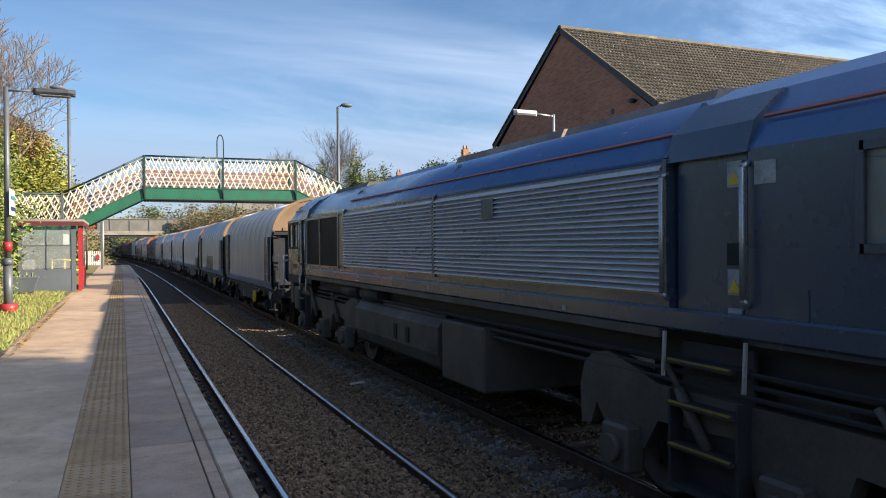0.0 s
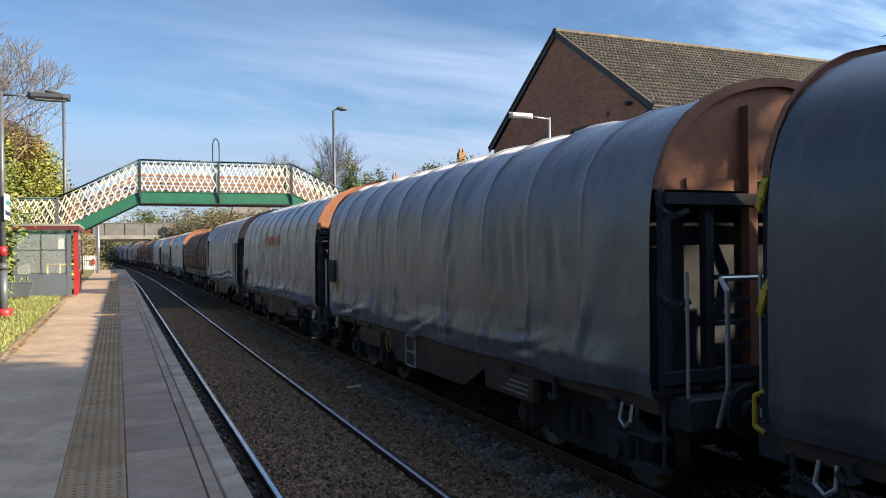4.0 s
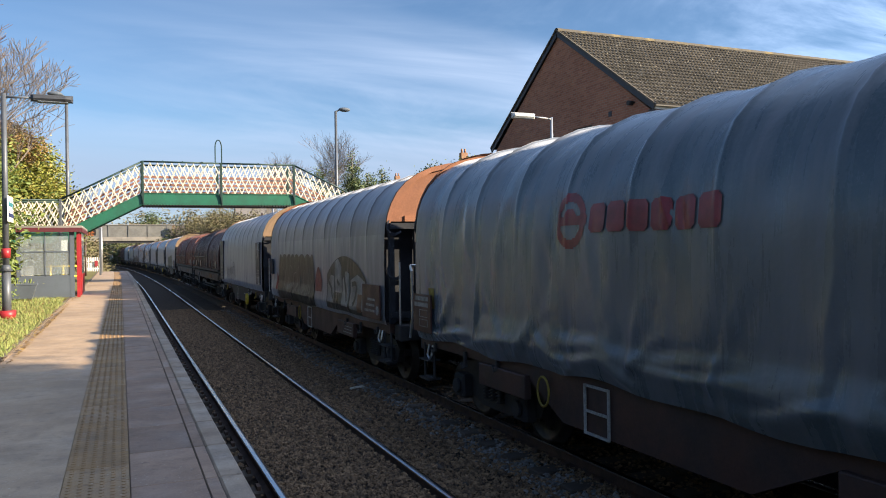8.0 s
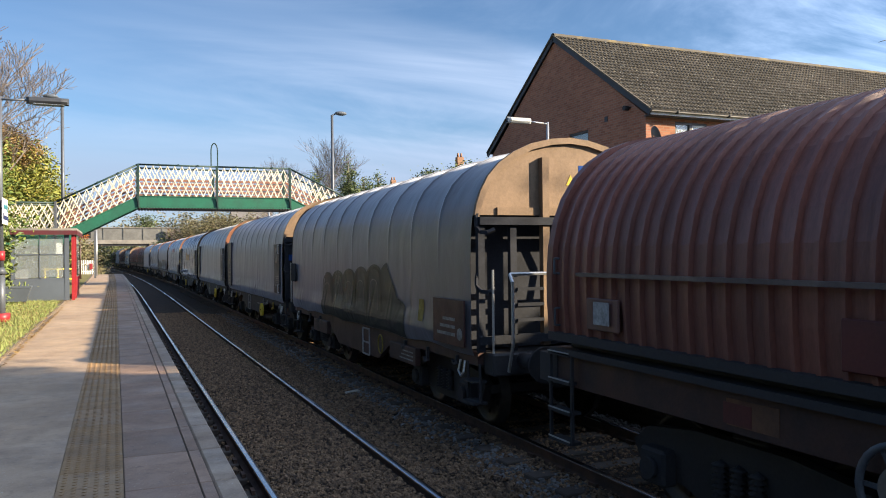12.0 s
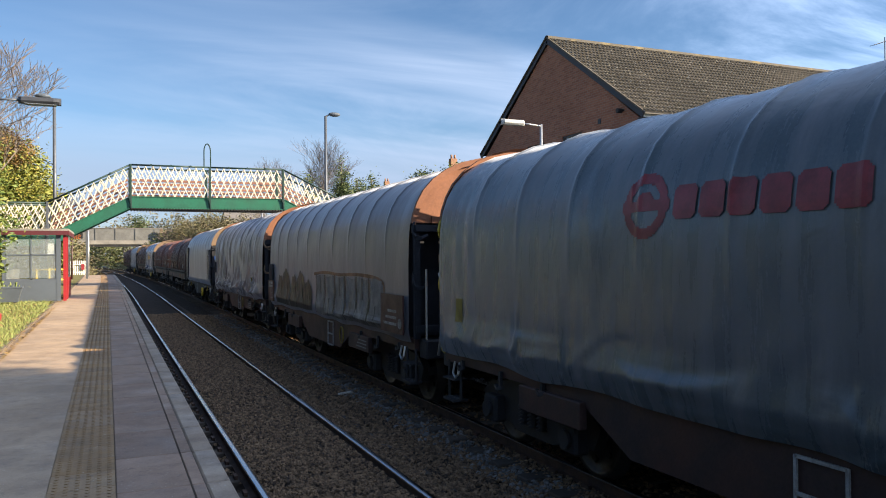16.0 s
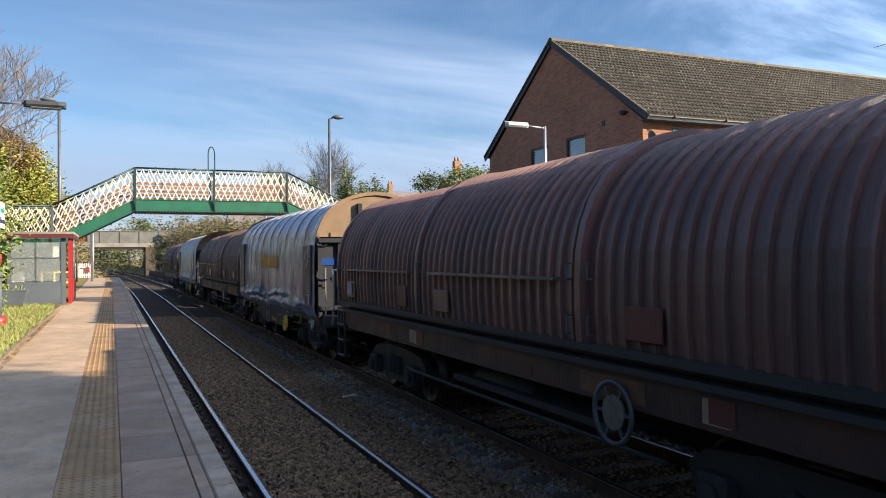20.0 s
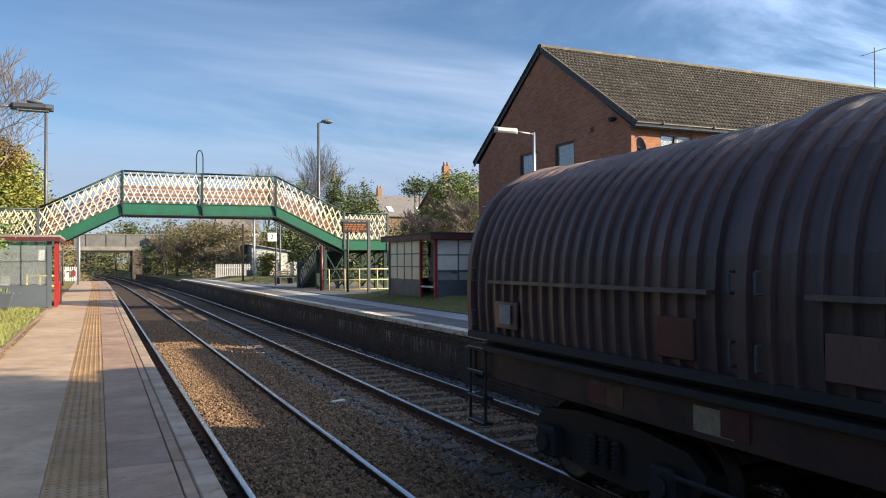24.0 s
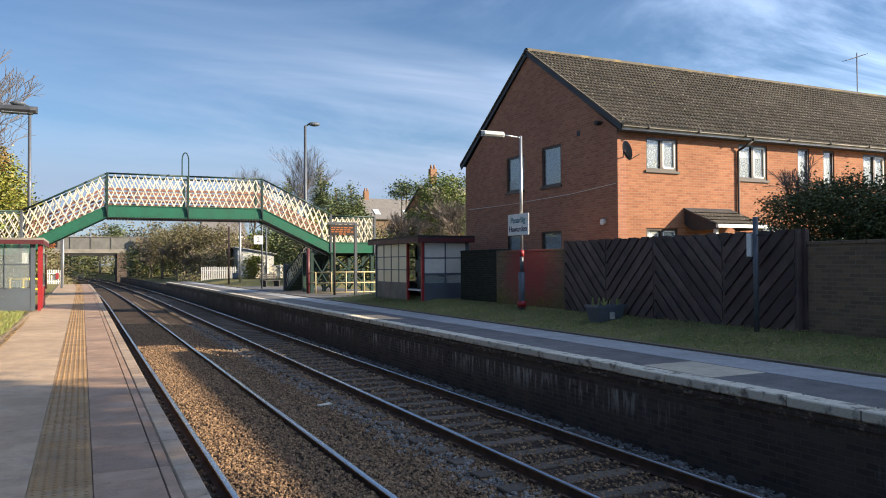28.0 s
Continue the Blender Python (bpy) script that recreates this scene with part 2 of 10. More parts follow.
def paving(name, col, col2, dark, blotch=0.5, tint=0.0, bluish=None):
    """Worn tarmac or concrete: broad blotches, mottling, dark spots and pale grit."""
    n = Nodes(name)
    p = n.place(tint > 0)
    c = n.mix(n.span(n.noise(p, blotch, 5, 0.65), 0.34, 0.64), rgb(col), rgb(col2))
    c = n.mix(n.span(n.noise(p, 3.5, 5, 0.7), 0.42, 0.68, (0, 0.6)), c, rgb(dark))
    c = n.mix(n.span(n.noise(p, 14, 3, 0.6), 0.62, 0.7, (0, 0.5)), c, rgb(dark))
    grit = n.noise(p, 90, 3, 0.7)
    c = n.mix(n.span(grit, 0.5, 0.72, (0, 0.55)), c, n.mix(1.0, c, (0.5, 0.5, 0.5, 1), "MULTIPLY"))
    c = n.mix(n.span(n.noise(p, 55, 2, 0.5), 0.68, 0.74, (0, 0.5)), c, (0.6, 0.58, 0.54, 1))
    if tint:
        info = n.add("ShaderNodeObjectInfo")
        c = n.mix(n.span(info.outputs["Random"], 0, 1, (0, tint)), c, n.mix(1.0, c, (0.45, 0.45, 0.46, 1), "MULTIPLY"))
    n.bump(grit, 0.5, 0.005)
    return n.done(c, n.span(n.noise(p, 1.2, 4, 0.6), 0.35, 0.65, (0.5, 0.85)), 0, 0.45)


def sooty_wall(name):
    """Blackened brick with lime that has run down it in places."""
    n = Nodes(name)
    c = n.add("ShaderNodeTexCoord").outputs["Object"]
    s = n.add("ShaderNodeSeparateXYZ")
    n.link(c, s.inputs[0])
    v = n.add("ShaderNodeCombineXYZ")
    n.link(s.outputs[1], v.inputs[0])
    n.link(s.outputs[2], v.inputs[1])
    b = n.add("ShaderNodeTexBrick", Scale=1.0)
    b.inputs["Color1"].default_value, b.inputs["Color2"].default_value, b.inputs["Mortar"].default_value = rgb((0.03, 0.025, 0.024)), rgb((0.075, 0.054, 0.044)), rgb((0.08, 0.07, 0.062))
    b.inputs["Brick Width"].default_value, b.inputs["Row Height"].default_value = 0.225, 0.075
    b.inputs["Mortar Size"].default_value, b.inputs["Mortar Smooth"].default_value = 0.008, 0.3
    n.link(v.outputs[0], b.inputs["Vector"])
    col = n.mix(n.span(n.noise(c, 1.1, 5, 0.7), 0.4, 0.7, (0, 0.6)), b.outputs[0], rgb((0.1, 0.076, 0.06)))
    crumb = n.noise(c, 9.0, 4, 0.65, (1, 1, 1.6))
    head = n.mix(n.span(s.outputs[2], 0.6, 0.72), (0, 0, 0, 1), (1, 1, 1, 1))
    col = n.mix(n.mix(1.0, n.span(crumb, 0.54, 0.66, (0, 0.7)), head, "MULTIPLY"), col, rgb((0.3, 0.25, 0.2)))
    run = n.noise(c, 7.0, 5, 0.65, (1, 1.6, 0.22))
    patch = n.noise(c, 0.5, 3, 0.5)
    band = n.mix(1.0, n.mix(n.span(s.outputs[2], 0.1, 0.42), (0, 0, 0, 1), (1, 1, 1, 1)), n.mix(n.span(s.outputs[2], 0.55, 0.51), (0, 0, 0, 1), (1, 1, 1, 1)), "MULTIPLY")
    m1 = n.mix(1.0, n.mix(1.0, n.span(run, 0.5, 0.62), n.span(patch, 0.42, 0.54), "MULTIPLY"), band, "MULTIPLY")
    col = n.mix(m1, col, rgb((0.27, 0.25, 0.225)))
    h = n.add("ShaderNodeMath")
    h.operation = "SUBTRACT"
    n.link(n.noise(c, 25, 3, 0.6), h.inputs[0])
    n.link(b.outputs["Fac"], h.inputs[1])
    n.bump(h.outputs[0], 0.7, 0.01)
    return n.done(col, 0.85, 0, 0.25)


M = {}
M["ballast"] = surface("ballast_bed", (0.042, 0.032, 0.026), (0.08, 0.06, 0.047), 0.95, scale=2.5, grain=32, relief=1.0, spec=0.15, depth=0.04)
M["stone"] = surface("ballast_stone", (0.056, 0.041, 0.032), (0.39, 0.25, 0.145), 0.92, scale=12, grain=60, relief=0.5, spec=0.2)
M["stone_grey"] = surface("grey_stone", (0.075, 0.072, 0.07), (0.31, 0.3, 0.29), 0.9, scale=9, grain=60, relief=0.4, spec=0.2)
M["sleeper"] = surface("sleeper_wood", (0.075, 0.059, 0.047), (0.135, 0.108, 0.086), 0.9, scale=3, grain=50, relief=0.5, tint=0.5, stretch=(0.2, 1, 1))
M["rust_rail"] = surface("rusty_rail_side", (0.11, 0.06, 0.038), (0.06, 0.042, 0.035), 0.8, 0.3, scale=4, grain=60)
M["rail_top"] = surface("polished_rail_head", (0.66, 0.66, 0.68), (0.54, 0.54, 0.56), 0.24, 1.0, scale=1, grain=20, relief=0.03, stretch=(4, 0.15, 1))
M["tarmac"] = paving("platform_tarmac", (0.3, 0.214, 0.143), (0.44, 0.322, 0.218), (0.2, 0.147, 0.11))
M["tarmac_r"] = paving("far_platform_tarmac", (0.085, 0.082, 0.082), (0.145, 0.14, 0.14), (0.055, 0.053, 0.052), 0.4)
M["flag"] = paving("paving_slab", (0.25, 0.163, 0.114), (0.37, 0.248, 0.175), (0.165, 0.114, 0.085), 0.8, 0.3)
M["coping"] = paving("grey_brown_coping", (0.26, 0.185, 0.13), (0.42, 0.325, 0.24), (0.165, 0.125, 0.095), 1.5, 0.35)
M["coping_white"] = surface("cream_painted_coping", (0.64, 0.58, 0.47), (0.2, 0.175, 0.14), 0.8, scale=6, grain=34, relief=0.8, cut=(0.52, 0.66), tint=0.3)
M["tactile"] = paving("buff_tactile_slab", (0.36, 0.225, 0.105), (0.275, 0.172, 0.088), (0.155, 0.105, 0.064), 0.8, 0.35)
M["tarmac_pale"] = paving("worn_pale_tarmac", (0.27, 0.275, 0.285), (0.36, 0.365, 0.375), (0.18, 0.18, 0.18), 0.4)
M["joint"] = surface("dark_joint", (0.13, 0.105, 0.08), (0.18, 0.145, 0.11), 0.95, scale=3, grain=40)
M["plat_wall"] = sooty_wall("sooty_platform_brick")
M["flag_sun_patch"] = paving("buff_sun_patch_slab", (0.4, 0.35, 0.26), (0.5, 0.44, 0.34), (0.28, 0.25, 0.2), 1.2)
M["brick_gable"] = brickwork("red_brick_gable", (0.41, 0.185, 0.115), (0.29, 0.125, 0.08), (0.32, 0.25, 0.19))
M["brick_side"] = brickwork("red_brick_side", (0.38, 0.168, 0.092), (0.275, 0.112, 0.062), (0.3, 0.232, 0.168))
M["brick_old"] = brickwork("old_garden_brick", (0.22, 0.148, 0.092), (0.13, 0.095, 0.066), (0.2, 0.17, 0.13))
# Near-black green brick, far darker than the other garden walls.
M["brick_green_black"] = brickwork("green_black_brick", (0.034, 0.035, 0.024), (0.018, 0.021, 0.018), (0.045, 0.05, 0.03))
M["brick_red"] = painted("red_painted_brick")
M["roof_tile"] = roofing("brown_concrete_tile")
M["lichen"] = surface("lichen_ridge_tile", (0.1, 0.088, 0.068), (0.24, 0.185, 0.085), 0.9, scale=1.6, grain=30, relief=0.4, cut=(0.5, 0.7))
M["fascia"] = surface("dark_stained_timber", (0.03, 0.035, 0.045), (0.05, 0.055, 0.065), 0.6, scale=2, grain=40)
M["frame_brown"] = surface("dark_brown_frame", (0.035, 0.025, 0.022), (0.055, 0.04, 0.035), 0.45, scale=2, grain=40, relief=0.1)
M["upvc"] = surface("white_plastic", (0.78, 0.78, 0.76), (0.7, 0.7, 0.68), 0.4, scale=2, grain=40, relief=0.05)
M["curtain"] = surface("pale_net_curtain", (0.62, 0.62, 0.6), (0.5, 0.51, 0.52), 0.9, scale=5, grain=30, stretch=(6, 6, 0.5))
M["room"] = surface("dim_room", (0.12, 0.11, 0.1), (0.2, 0.19, 0.17), 0.9, scale=1, grain=10, relief=0)
M["glass"] = glass("window_glass")
M["pane_grey"] = glass("grey_shelter_glass", (0.42, 0.47, 0.5), 0.05, 0.8)
M["green"] = surface("green_painted_iron", (0.02, 0.125, 0.075), (0.013, 0.085, 0.053), 0.45, scale=1.5, grain=50, relief=0.15)
# Darker copy of the green, also carrying the deep shade under the landing.
M["green_dark"] = surface("dark_and_shaded_green", (0.014, 0.042, 0.034), (0.01, 0.03, 0.026), 0.5, scale=1.5, grain=50, relief=0.15)
M["cream"] = surface("cream_painted_lattice", (0.72, 0.67, 0.55), (0.52, 0.46, 0.36), 0.55, scale=1.5, grain=30, relief=0.15)
M["deck_red"] = surface("brown_pink_board", (0.27, 0.125, 0.085), (0.16, 0.08, 0.06), 0.8, scale=2, grain=30)
M["red"] = surface("red_paint", (0.34, 0.025, 0.03), (0.25, 0.02, 0.025), 0.4, scale=2, grain=40, relief=0.1)
M["slate"] = surface("slate_blue_panel", (0.1, 0.12, 0.145), (0.08, 0.095, 0.115), 0.45, scale=2, grain=40, relief=0.08)
M["grey_pole"] = surface("grey_painted_steel", (0.1, 0.112, 0.13), (0.07, 0.078, 0.09), 0.5, 0.2, scale=3, grain=50, relief=0.08)
M["galv"] = surface("galvanised_steel", (0.5, 0.51, 0.52), (0.4, 0.41, 0.42), 0.4, 0.7, scale=5, grain=40, relief=0.08)
M["black_iron"] = surface("black_iron", (0.02, 0.02, 0.022), (0.035, 0.034, 0.034), 0.6, 0.2, scale=4, grain=50)
M["white_paint"] = surface("white_paint", (0.8, 0.79, 0.76), (0.66, 0.65, 0.62), 0.6, scale=2, grain=40, relief=0.1)
M["sign_blue"] = surface("dark_blue_lettering", (0.02, 0.03, 0.1), (0.025, 0.04, 0.12), 0.6, relief=0)
M["sign_teal"] = surface("teal_lettering", (0.04, 0.2, 0.24), (0.05, 0.22, 0.26), 0.6, relief=0)
M["yellow"] = surface("yellow_paint", (0.65, 0.47, 0.03), (0.5, 0.36, 0.03), 0.55, scale=4, grain=40, relief=0.1)
M["pale_yellow"] = surface("pale_yellow_rail", (0.46, 0.39, 0.22), (0.36, 0.31, 0.18), 0.6, scale=4, grain=40, relief=0.1)
M["fence"] = surface("dark_creosoted_board", (0.07, 0.048, 0.045), (0.17, 0.12, 0.105), 0.75, scale=2, grain=60, relief=0.5, tint=0.8, stretch=(1, 1, 1))
M["grass"] = surface("short_grass", (0.08, 0.125, 0.038), (0.18, 0.185, 0.07), 0.95, scale=1.2, grain=25, relief=1.0, spec=0.1, depth=0.03)
M["grass_dry"] = surface("rough_grass", (0.13, 0.13, 0.05), (0.24, 0.205, 0.1), 0.95, scale=0.9, grain=8, relief=1.0, spec=0.1, depth=0.05)
M["blade"] = surface("grass_blade", (0.17, 0.235, 0.06), (0.34, 0.34, 0.12), 0.8, scale=3, grain=20, relief=0)
M["concrete"] = surface("weathered_concrete", (0.27, 0.25, 0.22), (0.17, 0.16, 0.145), 0.9, scale=0.8, grain=20, relief=0.4)
M["bridge_steel"] = surface("grey_bridge_plate", (0.16, 0.16, 0.15), (0.1, 0.1, 0.095), 0.7, scale=0.6, grain=10, relief=0.2)
M["bark"] = surface("grey_brown_bark", (0.13, 0.105, 0.085), (0.2, 0.17, 0.14), 0.9, scale=4, grain=30, relief=0.5)
M["twig"] = surface("bare_twig", (0.15, 0.125, 0.105), (0.23, 0.19, 0.16), 0.9, scale=4, grain=30, relief=0)
M["twig_red"] = surface("russet_twig", (0.13, 0.075, 0.055), (0.18, 0.11, 0.075), 0.9, scale=4, grain=30, relief=0)


def leaves(name, a, b, c):
    n = Nodes(name)
    g = n.add("ShaderNodeNewGeometry").outputs["Random Per Island"]
    col = n.mix(n.span(g, 0.0, 0.6), rgb(a), rgb(b))
    col = n.mix(n.span(g, 0.75, 1.0), col, rgb(c))
    n.b.inputs["Subsurface Weight"].default_value = 0.0
    return n.done(col, 0.55, 0, 0.35)


M["grey_render"] = surface("grey_render", (0.5, 0.52, 0.52), (0.4, 0.42, 0.42), 0.8, scale=1.5, grain=20)
M["dark_red"] = surface("dark_red_paint", (0.1, 0.02, 0.025), (0.07, 0.02, 0.022), 0.5, scale=2, grain=40, relief=0.1)
M["ivy"] = leaves("ivy_leaf", (0.05, 0.085, 0.018), (0.12, 0.16, 0.03), (0.2, 0.19, 0.05))
M["hedge"] = leaves("laurel_leaf", (0.1, 0.125, 0.02), (0.21, 0.215, 0.035), (0.32, 0.25, 0.07))
M["russet"] = leaves("russet_leaf", (0.16, 0.09, 0.03), (0.24, 0.15, 0.05), (0.13, 0.13, 0.04))
M["conifer"] = leaves("conifer_needle", (0.04, 0.062, 0.025), (0.085, 0.115, 0.04), (0.15, 0.16, 0.055))
M["scrub"] = leaves("winter_scrub", (0.1, 0.085, 0.045), (0.16, 0.135, 0.07), (0.11, 0.13, 0.04))
M["dark_bush"] = leaves("dark_shrub_leaf", (0.045, 0.06, 0.02), (0.085, 0.1, 0.032), (0.14, 0.135, 0.05))


# ---- mesh helpers ----
def box(bm, x0, y0, z0, x1, y1, z1, bevel=0.0):
    v = [bm.verts.new((x, y, z)) for x in (x0, x1) for y in (y0, y1) for z in (z0, z1)]
    f = [bm.faces.new([v[i] for i in q]) for q in ((0, 1, 3, 2), (4, 6, 7, 5), (0, 4, 5, 1), (2, 3, 7, 6), (0, 2, 6, 4), (1, 5, 7, 3))]
    if bevel:
        bmesh.ops.bevel(bm, geom=list({e for q in f for e in q.edges}), offset=bevel, segments=1, affect="EDGES")
    return bm


def rod(bm, a, b, r, seg=8, r2=None, caps=True):
    """A round bar from a to b."""
    a, b = Vector(a), Vector(b)
    d = (b - a).normalized()
    s = d.orthogonal().normalized()
    t = d.cross(s)
    r2 = r if r2 is None else r2
    rings = []
    for p, q in ((a, r), (b, r2)):
        rings.append([bm.verts.new(p + (s * math.cos(k * math.tau / seg) + t * math.sin(k * math.tau / seg)) * q) for k in range(seg)])
    for k in range(seg):
        f = bm.faces.new((rings[0][k], rings[0][(k + 1) % seg], rings[1][(k + 1) % seg], rings[1][k]))
        f.smooth = seg > 6
    if caps:
        bm.faces.new(rings[0][::-1])
        bm.faces.new(rings[1])
    return bm


def tube(bm, points, r, seg=8):
    """A bent round bar through the points."""
    for a, b in zip(points, points[1:]):
        rod(bm, a, b, r, seg)
    return bm


def bar(bm, a, b, w, h, up=(0, 0, 1)):
    """A square bar from a to b, w wide and h high."""
    a, b = Vector(a), Vector(b)
    d = (b - a).normalized()
    s = d.cross(Vector(up)).normalized()
    t = s.cross(d)
    v = [bm.verts.new(p + s * i * w / 2 + t * j * h / 2) for p in (a, b) for i, j in ((-1, -1), (1, -1), (1, 1), (-1, 1))]
    for q in ((0, 1, 5, 4), (1, 2, 6, 5), (2, 3, 7, 6), (3, 0, 4, 7), (3, 2, 1, 0), (4, 5, 6, 7)):
        bm.faces.new([v[i] for i in q])
    return bm


def prism(bm, outline, axis, low, high, smooth=False):
    """A solid with the given outline, drawn along x, y or z. The outline's two numbers are the other two axes in order."""
    def at(p, d):
        return {"x": (d, *p), "y": (p[0], d, p[1]), "z": (*p, d)}[axis]
    a = [bm.verts.new(at(p, low)) for p in outline]
    b = [bm.verts.new(at(p, high)) for p in outline]
    for k in range(len(outline)):
        f = bm.faces.new((a[k], a[(k + 1) % len(a)], b[(k + 1) % len(a)], b[k]))
        f.smooth = smooth
    bm.faces.new(a[::-1])
    bm.faces.new(b)
    return bm


def disc(bm, centre, axis, r, thick, seg=24):
    d = Vector({"x": (1, 0, 0), "y": (0, 1, 0), "z": (0, 0, 1)}[axis]) * thick / 2
    return rod(bm, Vector(centre) - d, Vector(centre) + d, r, seg)


def skin(bm, rows, closed=False, smooth=True):
    """Joins rows of points into one sheet."""
    g = [[bm.verts.new(p) for p in row] for row in rows]
    for a, b in zip(g, g[1:]):
        for k in range(len(a) - (0 if closed else 1)):
            f = bm.faces.new((a[k], a[(k + 1) % len(a)], b[(k + 1) % len(a)], b[k]))
            f.smooth = smooth
    return bm


def mesh(name, bm, material):
    bmesh.ops.recalc_face_normals(bm, faces=bm.faces)
    me = bpy.data.meshes.new(name)
    bm.to_mesh(me)
    bm.free()
    me.materials.append(M[material] if isinstance(material, str) else material)
    return me


def part(name, bm, material, parent, label="", kind="", m=None):
    """Links a bmesh, or a mesh that is there already, as one part under its thing."""
    me = bm if isinstance(bm, bpy.types.Mesh) else mesh(name, bm, material)
    ob = new(name, me)
    ob.parent = parent
    if m is not None:
        ob.matrix_basis = m
    return tagged(ob, label=label, kind=kind)


def thing(name, label, category, m=None, group="", kind=""):
    ob = new(name)
    if m is not None:
        ob.matrix_basis = m
    return tagged(ob, label, category, group, kind)


def solid(name, bm, material, label, category, kind="", group=""):
    """A thing that is one mesh."""
    return tagged(new(name, mesh(name, bm, material)), label, category, group, kind)


def raw(name, verts, faces, material, smooth=False):
    me = bpy.data.meshes.new(name)
    me.from_pydata([tuple(v) for v in verts], [], [tuple(f) for f in faces])
    me.materials.append(M[material] if isinstance(material, str) else material)
    if smooth:
        me.polygons.foreach_set("use_smooth", [True] * len(me.polygons))
    me.update()
    return me


def text_mesh(name, words, size, material, depth=0.004, align="CENTER"):
    """Lettering in the built-in font, in the x-z plane, facing -y."""
    cu = bpy.data.curves.new(name, "FONT")
    cu.body, cu.size, cu.align_x, cu.align_y, cu.extrude = words, size, align, "CENTER", depth
    tmp = bpy.data.objects.new(name, cu)
    scene.collection.objects.link(tmp)
    me = bpy.data.meshes.new_from_object(tmp.evaluated_get(bpy.context.evaluated_depsgraph_get()))
    bpy.data.objects.remove(tmp)
    me.transform(Matrix.Rotation(radians(90), 4, "X"))
    me.materials.clear()
    me.materials.append(M[material])
    return me


B = bmesh.new


def bend(y):
    """How far the line has curved to -x at y."""
    return -2.6e-4 * max(0.0, y - 45.0) ** 2 if y < 200 else -6.25 - 0.0806 * (y - 200)


def heading(y):
    return math.degrees(math.atan2(-(bend(y + 1) - bend(y - 1)), 2.0))


NEAR, FAR = 0.0, 3.43
PLAT = 0.915
GAUGE = 1.505


# ---- the ground, the line and the platforms ----
def ground_height(x, y):
    far = min(1.0, max(0.0, (y - 72) / 10)) if y > 0 else 0.0
    b = bend(y)
    x = x - b
    if x < -3.78:
        z = 0.93 + 0.1 * min(1, (-3.78 - x) / 6)
        return z
    if 7.45 < x < 13.4 and 33 < y < 58:
        return 0.86
    if x > 7.45:
        return 0.93 + 0.27 * min(1.0, (x - 7.45) / 1.8)
    if x < -2.6:
        return -0.42 + far * (1.2 * max(0.0, (-2.6 - x) / 1.2))
    if x > 6.0:
        return -0.42 + far * (1.2 * max(0.0, (x - 6.0) / 1.4))
    return -0.42


def make_ground():
    xs = [-1500, -300, -80, -30, -14, -8, -5.5, -3.79, -3.77, -2.6, -1.5, 0, 1.7, 3.4, 5.1, 6.0, 7.44, 7.46, 8.3, 9.3, 12, 18, 30, 80, 300, 1500]
    ys = [-600, -120, -40, -15, -5] + [k * 4.0 for k in range(0, 52)] + [230, 280, 360, 500, 900, 2200]
    rows = [[(x + (bend(y) if abs(x) < 20 else 0), y, ground_height(x + bend(y), y) if abs(x) < 20 else 1.2 + (0 if abs(x) < 40 else 0.4)) for x in xs] for y in ys]
    bm = skin(B(), rows, smooth=False)
    solid("ground", bm, "grass_dry", "rough winter grass ground beside the railway line", "ground", "structure")


make_ground()
# Unseen pale slab added left of the platform to bounce light at the train.
bounce_slab = box(B(), -46, -40, 0.6, -5.75, 21.5, 1.06)
solid("pavement", bounce_slab, "tarmac_pale", "unseen pale slab added to bounce light onto the train", "pavement", "structure")


def along(y0, y1, step=4.0):
    n = max(1, round((y1 - y0) / step))
    return [y0 + (y1 - y0) * k / n for k in range(n + 1)]


def ribbon(outline, y0, y1, step=4.0, shift=0.0):
    """A bar with the x-z outline that follows the bend of the line."""
    bm = B()
    skin(bm, [[(x + shift + bend(y), y, z) for x, z in outline] for y in along(y0, y1, step)], closed=True, smooth=False)
    return bm


# ballast: a bed with shoulders, then loose stones on it where the camera stands near
bed = [(-1.5, -0.46), (-1.5, -0.34), (-1.0, -0.3), (-0.72, -0.12), (-0.6, -0.1), (0.6, -0.1), (0.95, -0.11), (1.35, -0.2), (2.08, -0.23), (2.5, -0.17), (4.4, -0.17), (4.75, -0.2), (4.98, -0.23), (4.98, -0.42)]
ballast = solid("ballast_bed", ribbon(bed, -40, 300, 3.0), "ballast", "brown stone ballast bed under both tracks", "ballast", "structure")


